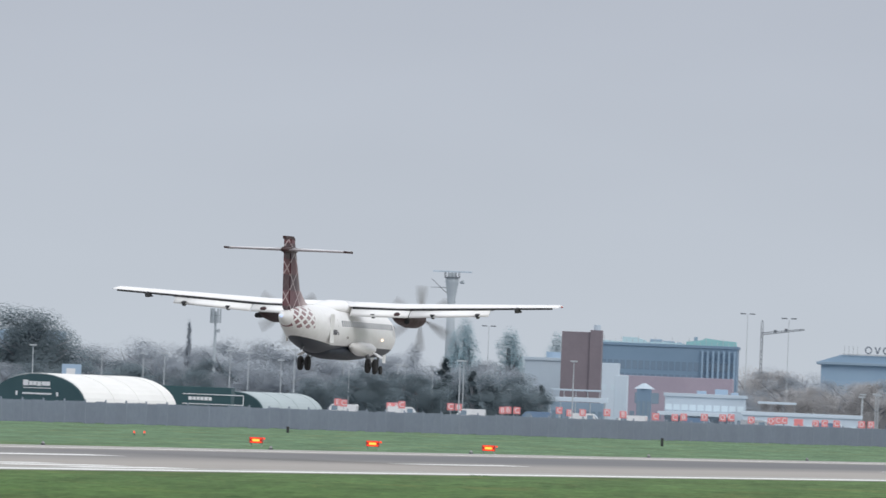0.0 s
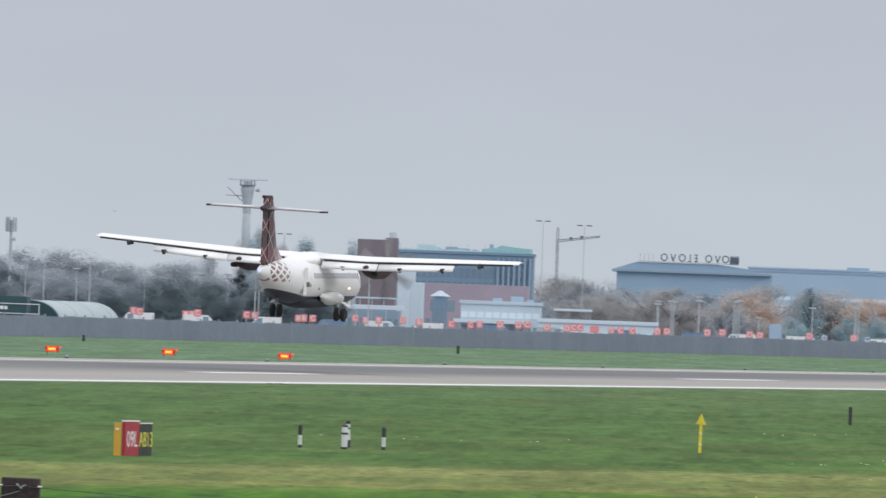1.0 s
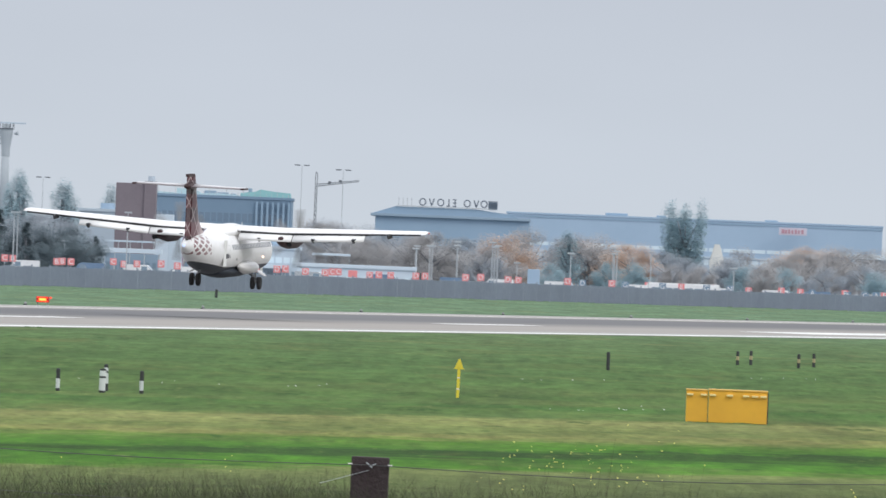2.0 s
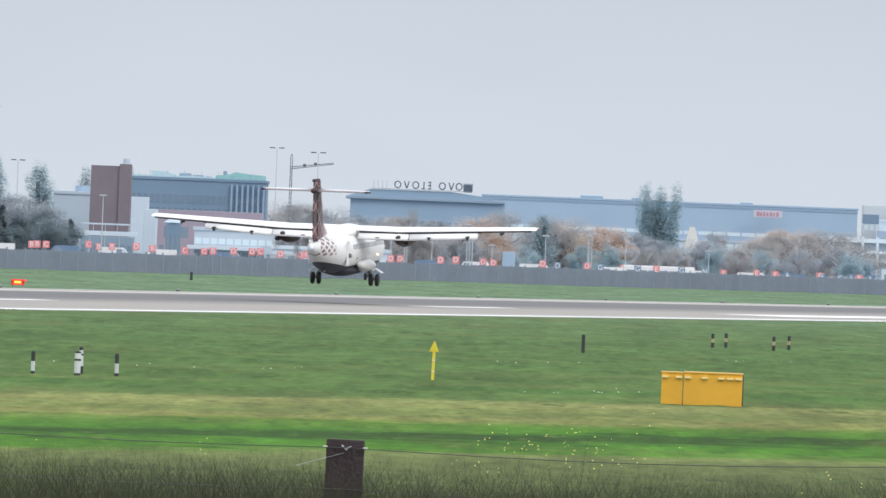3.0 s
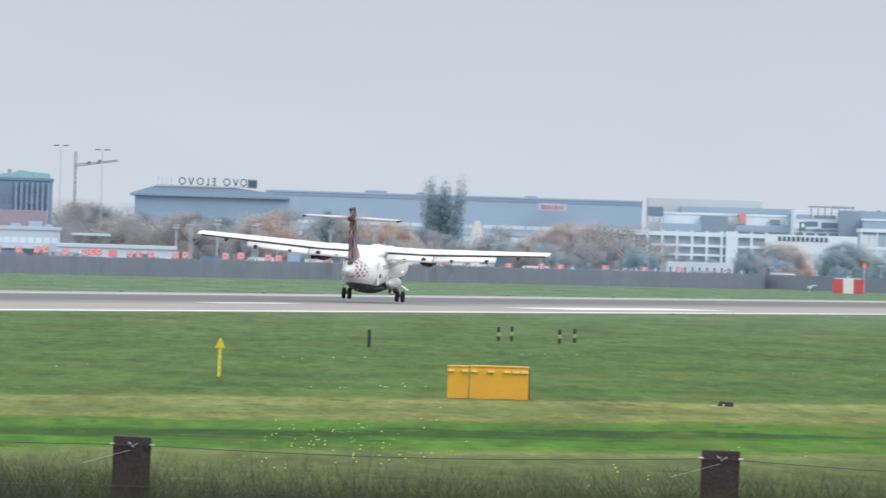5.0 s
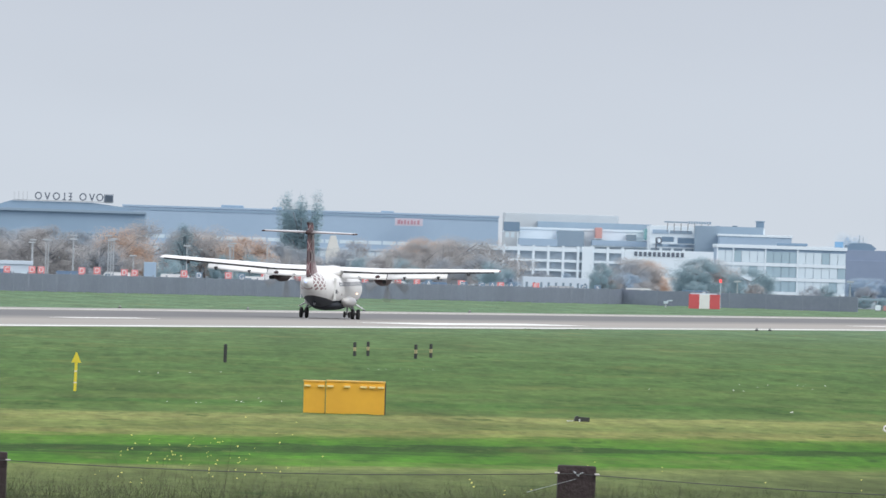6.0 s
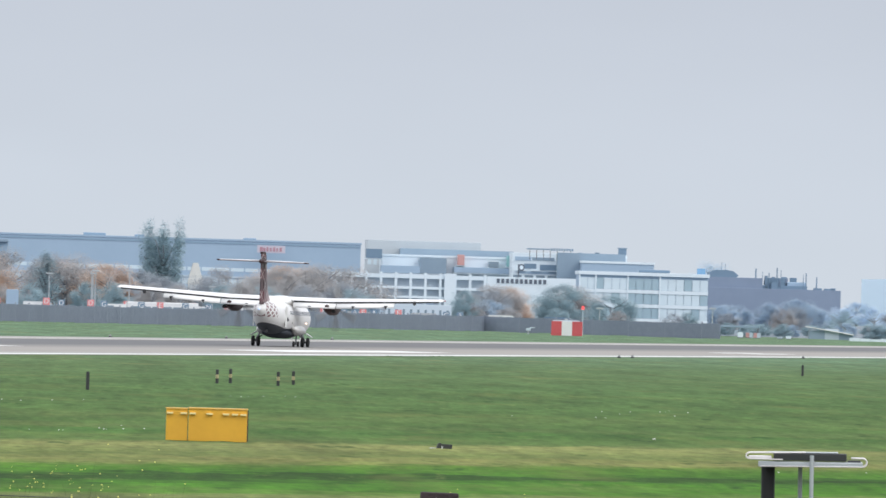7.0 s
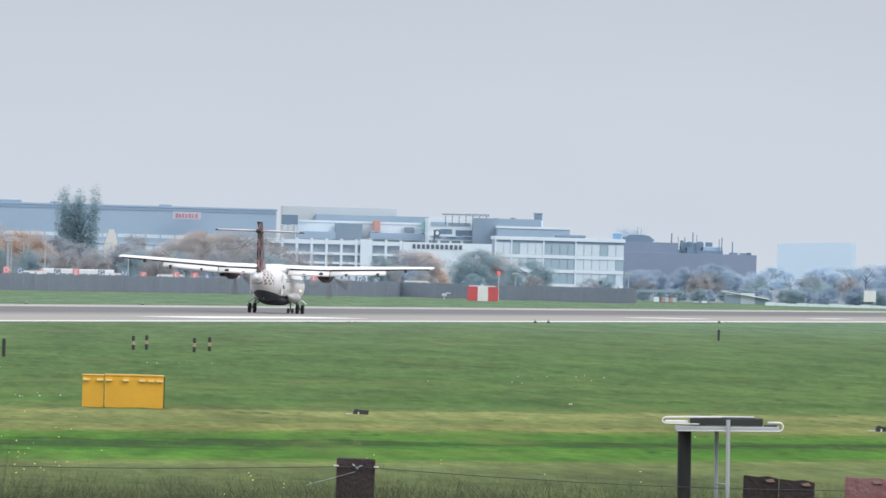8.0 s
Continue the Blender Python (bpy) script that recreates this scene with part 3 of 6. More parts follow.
    part("tail_skid", tube((0, -8.6, 1.35), (0, -9.0, 1.18), 0.09, 0.06, 8), STEEL, plane)
    return plane


def wheel_part(parent, r, w):
    bm = bmesh.new()
    rings = []
    for x, rr in ((-w / 2, r * 0.62), (-w / 2, r * 0.86), (-w * 0.36, r * 0.97), (0, r), (w * 0.36, r * 0.97), (w / 2, r * 0.86), (w / 2, r * 0.62)):
        rings.append([(x, rr * math.cos(2 * math.pi * k / 22), rr * math.sin(2 * math.pi * k / 22)) for k in range(22)])
    return part("wheel", loft(rings, bm), TYRE, parent, "black tyre")


WHEELS, PROPS = [], []
AEROPLANE = build_aeroplane()


def motions():
    """The landing: the glide, the flare, the touch and the roll."""
    flight = [  # seconds, way along the runway, height of the wheels, nose up, bank to the right, nose to the left
        (0.0, 762.3, 5.31, -0.3, 0.35, 0.2), (0.5, 785.4, 4.26, 0.2, 1.2, 0.3), (1.0, 808.4, 3.33, 0.6, 1.9, 0.5), (1.5, 832.0, 2.54, 1.0, 1.5, 0.8), (2.0, 855.3, 2.06, 1.5, 1.2, 1.1),
        (2.2, 864.6, 1.90, 1.6, 1.0, 1.35), (2.8, 893.0, 1.46, 1.9, 0.2, 2.2), (3.3, 916.7, 1.13, 2.15, -0.25, 2.8), (3.5, 926.2, 1.02, 2.2, -0.3, 2.9), (4.0, 949.2, 0.76, 2.4, 0.2, 2.95), (4.5, 971.9, 0.43, 2.8, 1.3, 2.7),
        (5.0, 993.9, 0.19, 3.0, 2.0, 2.5), (5.2, 1002.6, 0.09, 2.8, 1.9, 2.45), (5.5, 1015.6, 0.0, 2.0, 1.4, 2.4), (6.0, 1037.0, 0.0, 0.5, 0.8, 2.4), (6.3, 1049.7, 0.0, -0.2, 0.6, 2.4),
        (6.5, 1058.0, 0.0, -0.3, 0.6, 2.4), (7.0, 1078.0, 0.0, -0.3, 0.9, 2.5), (7.5, 1098.2, 0.0, -0.3, 1.0, 2.6), (8.0, 1117.8, 0.0, -0.3, 0.8, 2.5)]
    walk(AEROPLANE, [(t, pose(-186.7, y, z, nose, bank, turn)) for t, y, z, nose, bank, turn in flight])
    for b, x, y, z in BIRDS:
        walk(b, [(t, pose(x * (1 + 0.004 * t), y * (1 + 0.004 * t), z + 0.25 * math.sin(2.1 * t), 0, 5 * math.sin(3 * t), 14)) for t in (0.0, 1.0, 2.0, 3.0, 4.0, 5.0, 6.0, 7.0, 8.0)])
    for prop, x, y, z in PROPS:
        walk(prop, [(k / 30, pose(x, y, z, 0, 88 * k % 360, 0)) for k in range(241)])
    for w, x, y, z in WHEELS:      # the wheels spin up at the touch
        walk(w, [(k / 30, pose(x, y, z, -(80 * max(k - 163, 0)) % 360, 0, 0)) for k in range(241)])



# ---- the far side: perimeter fence, car park, hotels and trees ----
# Far things are placed to fit the camera's view, about its middle bearing, 10.789 degrees to the runway: s runs across
# the view, dist away from the bank.
SITE = pose(0, 0, 0, 0, 0, 10.789)
BRICK = surface("brown_brick", (0.215, 0.183, 0.203), (0.172, 0.148, 0.168), 0.9, fine=2.0, coarse=0.2, vary=0.05)
PINK_BRICK = surface("pink_brick", (0.38, 0.325, 0.385), (0.31, 0.27, 0.325), 0.9, fine=2.0, coarse=0.2)
SLATE_CLAD = surface("hazed_slate_cladding", (0.178, 0.265, 0.360), (0.148, 0.228, 0.315), 0.6, fine=0.6, coarse=0.08)
DARK_CLAD = surface("hazed_dark_cladding", (0.26, 0.345, 0.43), (0.215, 0.295, 0.375), 0.6, fine=0.6, coarse=0.08)
GREY_CLAD = surface("hazed_grey_cladding", (0.355, 0.470, 0.595), (0.315, 0.425, 0.545), 0.6, fine=0.5, coarse=0.05)
PALE_CLAD = surface("hazed_pale_render", (0.50, 0.58, 0.65), (0.42, 0.50, 0.57), 0.7, fine=0.6, coarse=0.08)
WHITE_WALL = surface("hazed_white_render", (0.60, 0.68, 0.75), (0.51, 0.59, 0.66), 0.7, fine=0.6, coarse=0.08)
HOTEL_WHITE = surface("hazed_hotel_white", (0.74, 0.82, 0.87), (0.64, 0.73, 0.79), 0.7, fine=0.6, coarse=0.08)
ROOF_HOTEL = surface("hazed_hotel_grey", (0.275, 0.385, 0.500), (0.235, 0.340, 0.450), 0.6, fine=0.5, coarse=0.08)
CONCRETE = surface("tower_concrete", (0.42, 0.46, 0.49), (0.35, 0.39, 0.42), 0.8, fine=0.8, coarse=0.1)
DULL_RED = surface("dull_red_letters", (0.48, 0.26, 0.31), (0.43, 0.24, 0.29), 0.6)
FAR_HAZED = surface("far_hazed_metal", (0.62, 0.74, 0.92), (0.59, 0.71, 0.89), 0.8, fine=0.2, coarse=0.03)
TEAL_NET = surface("teal_netting", (0.30, 0.55, 0.55), (0.24, 0.46, 0.48), 0.8, fine=1.0, coarse=0.15)
TENT_GREEN = surface("dark_green_canvas", (0.025, 0.075, 0.085), (0.02, 0.055, 0.065), 0.6, fine=0.8, coarse=0.1)
TENT_WHITE = surface("white_canvas", (0.80, 0.79, 0.76), (0.68, 0.67, 0.64), 0.6, fine=0.8, coarse=0.15)
TENT_GREY = surface("grey_canvas", (0.38, 0.44, 0.45), (0.32, 0.37, 0.385), 0.6, fine=0.8, coarse=0.15)
SIGN_WHITE = surface("sign_white", (0.80, 0.80, 0.80), (0.7, 0.7, 0.7), 0.5)
SIGN_RED = surface("sign_red", (0.80, 0.27, 0.27), (0.72, 0.25, 0.25), 0.5)
SIGN_DARK = surface("sign_grey_blue", (0.12, 0.15, 0.19), (0.09, 0.11, 0.15), 0.5)
GALV = surface("galvanised_steel", (0.50, 0.53, 0.55), (0.38, 0.41, 0.43), 0.5, 0.3)
DARK_STEEL = surface("dark_steel", (0.16, 0.18, 0.20), (0.11, 0.12, 0.14), 0.6, 0.2)
WINDOW = glass("window_glass", (0.22, 0.30, 0.37))
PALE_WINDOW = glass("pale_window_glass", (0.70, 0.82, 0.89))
FENCE = surface("hazed_fence_steel", (0.265, 0.300, 0.372), (0.215, 0.246, 0.310), 0.8, fine=1.5, coarse=0.1, dirt=0.6, vary=0.03)
FENCE_POST = surface("hazed_fence_post_steel", (0.285, 0.32, 0.39), (0.24, 0.27, 0.335), 0.7)
LEAF = {
    "dark": surface("hazed_dark_leaves", (0.245, 0.3, 0.325), (0.205, 0.255, 0.28), 0.95, fine=0.9, coarse=0.12, dirt=0.35, vary=0.03, island=True, through_light=0.7),
    "grey": surface("hazed_twigs", (0.47, 0.505, 0.545), (0.415, 0.45, 0.49), 0.95, fine=0.9, coarse=0.12, dirt=0.35, vary=0.03, island=True, through_light=0.7),
    "green": surface("hazed_green_leaves", (0.44, 0.56, 0.6), (0.385, 0.5, 0.54), 0.95, fine=0.9, coarse=0.12, dirt=0.35, vary=0.03, island=True, through_light=0.7),
    "brown": surface("hazed_brown_leaves", (0.545, 0.53, 0.525), (0.48, 0.475, 0.48), 0.95, fine=0.9, coarse=0.12, dirt=0.35, vary=0.03, island=True, through_light=0.7),
    "orange": surface("hazed_orange_leaves", (0.72, 0.575, 0.475), (0.6, 0.515, 0.455), 0.95, fine=0.9, coarse=0.12, dirt=0.35, vary=0.03, island=True, through_light=0.7),
    "pale": surface("far_hazed_leaves", (0.62, 0.74, 0.86), (0.57, 0.69, 0.81), 0.95, fine=0.9, coarse=0.12, dirt=0.35, vary=0.03, island=True, through_light=0.7),
    "blue": surface("distant_hazed_leaves", (0.5, 0.61, 0.71), (0.44, 0.545, 0.64), 0.95, fine=0.9, coarse=0.12, dirt=0.35, vary=0.03, island=True, through_light=0.7),
}
BARK = surface("hazed_bark", (0.30, 0.31, 0.33), (0.22, 0.225, 0.24), 0.95, fine=3)


def block(name, label, category, s0, s1, top, dist, depth, mat, base=0.0, rows=(), parapet=None, turn=0.0, group=""):
    """A building: walls, a parapet, and rows of windows (bottom, top, count, share of the bay, glass)."""
    w = s1 - s0
    b = thing(name, SITE @ pose((s0 + s1) / 2, dist, base, 0, 0, turn), label, category, group)
    part("wall", box(-w / 2, w / 2, 0, depth, 0, top - base, 0.08), mat, b)
    if parapet:
        part("roof_edge", box(-w / 2 - 0.25, w / 2 + 0.25, -0.25, depth + 0.25, top - base - 0.1, top - base + 0.5, 0.05), parapet, b)
    for z0, z1, count, share, gl in rows:
        bay = w / count
        pane = mesh_of("window", box(-bay * share / 2, bay * share / 2, -0.06, 0.05, 0, z1 - z0), gl)
        for k in range(count):
            p = new("window", pane)
            p.parent = b
            p.matrix_local = pose(-w / 2 + bay * (k + 0.5), 0, z0 - base)
    return b


def crown_mesh(name, seed, shape, leaf, count, size):
    """A crown of many small leaf clumps on lobes; unit height, standing on z = 0."""
    rng = random.Random(seed)
    lobes = []
    n = {"round": 44, "poplar": 16, "conifer": 14, "bare": 18, "vase": 90}[shape]
    for k in range(n):
        a, u = rng.uniform(0, 6.283), rng.random()
        if shape == "poplar":
            z = 0.12 + 0.86 * (k + 0.5) / n
            r = 0.13 * math.sin(math.pi * min(0.12 + 0.88 * (z ** 0.9), 0.97)) ** 0.7
            lobes.append((r * 0.5 * math.cos(a), r * 0.5 * math.sin(a), z, 0.05 + r * 0.55, 0.10))
        elif shape == "conifer":
            z = 0.08 + 0.88 * (k + 0.5) / n
            r = 0.24 * (1.02 - z)
            lobes.append((r * 0.6 * math.cos(a), r * 0.6 * math.sin(a), z, 0.04 + r * 0.55, 0.07))
        elif shape == "vase":      # upright limbs that spread from a low fork
            col, f = k % 9, (k // 9 + 0.5) / 10.0
            a = 0.78 * col + rng.uniform(-0.12, 0.12)
            r = 0.0 if col == 0 else (0.12 + 0.05 * (col % 2)) * (0.55 + 0.45 * f)
            lobes.append((r * math.cos(a), r * math.sin(a), 0.10 + f * (0.78 + 0.09 * math.sin(2.3 * col)), 0.075 - 0.035 * f, 0.09))
        else:
            ph = math.acos(1 - 1.75 * u)
            r = 0.36 * rng.uniform(0.15, 1.0) ** 0.5
            z = 0.43 + 0.40 * math.cos(ph) * rng.uniform(0.75, 1.05)
            rr = rng.uniform(0.09, 0.17)
            lobes.append((r * math.sin(ph) * math.cos(a) * 1.25, r * math.sin(ph) * math.sin(a) * 1.25, z, rr, rr * 0.85))
    if shape == "round":      # boughs that hang low round the trunk
        for k in range(9):
            a, rr = rng.uniform(0, 6.283), rng.uniform(0.10, 0.15)
            lobes.append((0.30 * math.cos(a), 0.30 * math.sin(a), rng.uniform(0.12, 0.26), rr, rr))
    verts, faces = [], []
    for _ in range(count):
        x, y, z, rx, rz = rng.choice(lobes)
        d = Vector((rng.gauss(0, 1), rng.gauss(0, 1), rng.gauss(0, 1))).normalized() * (rng.random() ** 0.33) * rng.choice((1.0, 1.0, 1.08, 1.18))
        c = Vector((x + d.x * rx, y + d.y * rx, z + d.z * rz))
        if shape in ("bare", "vase") and rng.random() < 0.25:
            d2 = Vector((d.x, d.y, abs(d.z) + 0.8)).normalized()
            side = d2.orthogonal().normalized() * size * 0.12
            up = d2 * size * 2.2
            q4 = [c - side, c + side, c + side * 0.3 + up, c - side * 0.3 + up]
        else:
            ax = (Vector((d.x, d.y, d.z + 1.2)) * 0.45 + Vector((c.x, c.y, c.z - 0.25)) * 2.2 + Vector((rng.gauss(0, 1), rng.gauss(0, 1), rng.gauss(0, 1))) * 0.14).normalized()
            side = ax.orthogonal().normalized() * size * rng.uniform(0.5, 1.0)
            up = ax.cross(side).normalized() * size * rng.uniform(0.5, 1.0)
            q4 = [c - side * 0.6 - up, c + side - up * 0.2, c + side * 0.3 + up, c - side + up * 0.4]
        k = len(verts)
        verts += q4
        faces.append((k, k + 1, k + 2, k + 3))
    if shape == "conifer":      # dense inner boughs under the outer leaves
        ball = bmesh.new()
        bmesh.ops.create_icosphere(ball, subdivisions=1, radius=1.0)
        for x, y, z, rx, rz in lobes:
            k = len(verts)
            fill = 0.62
            verts += [Vector((x + v.co.x * rx * fill * j, y + v.co.y * rx * fill * j, z + v.co.z * rz * fill * j)) for v in ball.verts for j in (rng.uniform(0.82, 1.12),)]
            faces += [tuple(k + v.index for v in f.verts) for f in ball.faces]
        ball.free()
    return from_arrays(name, verts, faces, leaf)


def trunk_mesh(seed, shape):
    rng = random.Random(seed + 50)
    bm = tube((0, 0, -0.02), (0.01, 0, 0.8 if shape == "poplar" else 0.4), 0.028, 0.014, 8)
    for _ in range(9):
        a, z = rng.uniform(0, 6.283), rng.uniform(0.22, 0.5)
        r = {"poplar": 0.08, "conifer": 0.08, "vase": 0.15}.get(shape, 0.30)
        tube((0, 0, z), (r * math.cos(a), r * math.sin(a), z + rng.uniform(0.15, 0.32)), 0.011, 0.003, 5, bm)
    return mesh_of("trunk", bm, BARK)


TREE_LABELS = {"dark": "dark evergreen tree beside the car park", "grey": "half-bare grey-brown tree in autumn", "green": "tall grey-green tree, leaves thinning",
               "brown": "broad tree with brown autumn leaves", "orange": "broad tree with orange autumn leaves", "blue": "pale tree far off with haze in its leaf colour", "pale": "faint far tree with blue-grey haze in its leaf colour"}
TREE_BASES = {}


def tree(shape, colour, s, dist, height, spread, seed):
    """One tree; spread is its width as a share of the mesh's own."""
    key = (shape, colour, seed % 3)
    spot = SITE @ pose(s, dist, 0, 0, 0, (seed * 47) % 360)
    if key not in TREE_BASES:
        t_ = thing("tree", spot @ Matrix.Diagonal((height * spread, height * spread, height, 1)), TREE_LABELS[colour], "tree", "trees beyond the fence")
        tr = new("trunk", trunk_mesh(seed, shape))
        count = {"round": 25000, "poplar": 4200, "conifer": 2600, "bare": 9000, "vase": 11000}[shape]
        cr = new("crown", crown_mesh("crown", seed % 3 + 7 * len(shape), shape, LEAF[colour], count, {"round": 0.0100, "poplar": 0.0125, "conifer": 0.015, "bare": 0.0120, "vase": 0.0120}[shape]))
        tr.parent = cr.parent = t_
        TREE_BASES[key] = (t_, height * spread, height)
        return t_
    base, wide, tall = TREE_BASES[key]
    return copy_thing(base, spot @ Matrix.Diagonal((height * spread / wide, height * spread / wide, height / tall, 1)))


def tree_row(shapes, colours, s0, s1, dist, tops, step, seed, spread=1.0):
    """A belt of trees whose height follows tops, evenly spread from s0 to s1."""
    rng = random.Random(seed)
    n = max(int((s1 - s0) / step), 1)
    for k in range(n):
        f = (k + 0.5) / n
        i = f * (len(tops) - 1)
        a = int(min(i, len(tops) - 2))
        h = (tops[a] + (tops[a + 1] - tops[a]) * (i - a)) * 1.08
        tree(rng.choice(shapes), rng.choice(colours), s0 + (s1 - s0) * f + rng.uniform(-0.4, 0.4) * step, dist + rng.uniform(-40, 60), h * rng.uniform(0.86, 1.06), spread * rng.uniform(0.9, 1.15), rng.randrange(60))


# ground beyond the fence
bm = bmesh.new()
bm.faces.new([bm.verts.new(p) for p in ((-362, 900, 0.03), (-344, 1330, 0.03), (-318, 1780, 0.03), (-300, 1905, 0.03), (-325, 2080, 0.03), (-200, 2110, 0.03), (200, 2120, 0.03), (900, 4700, 0.03), (-2200, 4400, 0.03), (-1500, 900, 0.03))])
solid("car_park", bm, CARPARK, "worn grey asphalt of the car parks beyond the fence", "asphalt", kind="structure")

# the perimeter fence
LINE = [(-352, 1000), (-338, 1300), (-325, 1500), (-310, 1750), (-296, 1880), (-258.5, 1856)]
fence = thing("perimeter_fence", pose(0, 0, 0), "dark grey ribbed steel perimeter fence along the airfield", "fence", kind="structure")
panel_bm = box(-1.46, 1.46, -0.03, 0.03, 0.05, 2.12)
for k in range(10):
    box(-1.4 + 0.3 * k, -1.28 + 0.3 * k, -0.07, -0.03, 0.05, 2.2, bm=panel_bm)
panel_mesh = mesh_of("panel", panel_bm, FENCE)
post_mesh = mesh_of("post", box(-0.06, 0.06, -0.08, 0.08, 0, 2.4, 0.01), FENCE_POST)
rng = random.Random(5)
for (xa, ya), (xb, yb) in zip(LINE, LINE[1:]):
    way = Vector((xb - xa, yb - ya, 0))
    n = round(way.length / 3.4)
    ang = math.degrees(math.atan2(way.y, way.x))
    for k in range(n):
        p = Vector((xa, ya, 0)) + way * ((k + 0.5) / n)
        a = new("panel", panel_mesh)
        a.parent, a.matrix_local = fence, pose(p.x, p.y, rng.uniform(-0.05, 0.05), 0, 0, ang) @ Matrix.Diagonal((way.length / n / 2.92, 1, 1, 1))
        if k % 2 == 0:
            b = new("post", post_mesh)
            b.parent, b.matrix_local = fence, pose(p.x - way.x / n / 2, p.y - way.y / n / 2, 0, 0, 0, ang)


# arched rental tents
def tent(m, w, length, h, front, roof, label):
    t_ = thing("tent", m, label, "tent", "arched tents")
    arc = [(w / 2 * math.cos(math.pi * k / 20), h * math.sin(math.pi * k / 20) ** 0.8) for k in range(21)]
    part("gable", extrude_outline(arc, 0, 0.25), front, t_, "dark green gable wall")
    arc2 = [(x * 1.01, z * 1.02) for x, z in arc]
    part("roof", extrude_outline(arc2, 0.25, length), roof, t_, "stretched canvas roof")
    for k in (0.33, 0.6, 0.9):
        rib = [(x * 1.018, z * 1.028) for x, z in arc]
        part("rib", extrude_outline(rib, length * k, length * k + 0.12), roof, t_)
    return t_


T1 = tent(SITE @ pose(-131.0, 1760, 0, 0, 0, -42), 18.5, 17.0, 5.0, TENT_GREEN, TENT_WHITE, "arched tent with dark green gable and white roof")
for x, z, w, h in ((-2.2, 3.75, 1.0, .75), (-1.2, 3.7, .7, .55), (-.4, 3.7, .7, .55), (.4, 3.65, .7, .6), (1.3, 3.7, .8, .55), (2.1, 3.7, .7, .55), (0, 3.1, 5.2, .10), (0, 2.35, 5.5, .22), (-3.9, 2.35, .35, .55), (3.9, 2.35, .35, .55)):
    part("sign_bar", box(x - w / 2, x + w / 2, -0.06, -0.02, z - h / 2, z + h / 2), SIGN_WHITE, T1)
tent(SITE @ pose(-106.6, 1790, 0, 0, 0, -42), 11.5, 11.5, 3.6, TENT_GREEN, TENT_GREY, "arched tent with dark green gable and grey roof")
hall = block("rental_hall", "dark green hall with a white-framed sign", "hall", -116.7, -106.1, 4.1, 1775, 8, TENT_GREEN)
part("sign_frame", box(-1.2, 7.0, -0.12, -0.04, 3.05, 3.15, bm=box(-1.2, 7.0, -0.12, -0.04, 1.75, 1.85, bm=box(6.9, 7.0, -0.12, -0.04, 1.75, 3.15))), SIGN_WHITE, hall)
for x, w in ((-0.4, .5), (.2, .4), (.7, .4), (1.2, .4), (1.7, .5), (2.3, .4)):
    part("sign_bar", box(x, x + w, -0.08, -0.03, 2.3, 2.75), SIGN_WHITE, hall)

# boards and columns of the car park
# row boards of the car park: place across the view, distance, height of the board, letter
BOARDS = [
    (-101.4, 1960, 2.6, "E"), (-100.5, 1960, 2.5, "C"), (-95.1, 1990, 2.3, "A"), (-96.0, 2030, 2.3, "B"),
    (-90.5, 1930, 2.6, "C"), (-83.4, 1930, 2.6, "C"), (-86.5, 2030, 2.5, "B"), (-78.2, 1990, 2.3, "B"),
    (-76.2, 1960, 2.4, "B"), (-74.9, 1960, 2.4, "C"), (-71.1, 2030, 2.6, "C"), (-69.5, 2030, 2.3, "B"),
    (-67.5, 2030, 2.4, "B"), (-61.6, 1960, 2.6, "D"), (-59.2, 1960, 2.4, "B"), (-54.4, 1960, 2.3, "C"),
    (-53.4, 2030, 2.2, "C"), (-49.5, 1930, 2.4, "B"), (-46.5, 1930, 2.5, "D"), (-44.5, 1960, 2.5, "D"),
    (-42.6, 1930, 2.6, "C"), (-40.9, 1990, 2.3, "D"), (-36.8, 1930, 2.3, "D"), (-36.9, 1990, 2.4, "C"),
    (-36.7, 2030, 2.4, "C"), (-34.5, 2030, 2.2, ""), (-31.9, 2030, 2.1, "D"), (-30.5, 2030, 2.2, "C"),
    (-28.7, 2030, 2.2, "C"), (-24.0, 1960, 2.3, "D"), (-23.0, 1990, 2.3, "D"), (-16.4, 1930, 2.4, "D"),
    (-14.2, 1930, 2.5, "D"), (-10.4, 1960, 2.3, "D"), (-9.2, 2030, 2.2, "D"), (-1.6, 1960, 2.4, "D"),
    (5.0, 1990, 2.3, "D"), (10.6, 2030, 2.2, "E"), (15.4, 1990, 2.2, "E"), (20.9, 2030, 2.2, "E"),
    (26.0, 2030, 2.0, "E"), (30.4, 1990, 2.2, "E"), (33.9, 2030, 2.1, "E"), (39.3, 1960, 2.2, "E"),
]


GREY_BOARDS = [
    (0.6, 1960, 2.2, "D"), (6.9, 1960, 2.2, "G"), (12.4, 1960, 2.2, "G"), (18.9, 1960, 2.2, "G"),
    (22.3, 1960, 2.2, "N"), (34.5, 1960, 2.1, "A"), (39.7, 1960, 2.0, "A"), (42.3, 1960, 2.0, "G"),
    (43.9, 1960, 2.1, "A"), (46.7, 1960, 2.1, "A"), (57.4, 1960, 2.1, "G"), (59.4, 1960, 2.1, "A")]
BOARDS += [(45.1, 1960, 2.1, "E"), (50.3, 1960, 2.2, "E")]


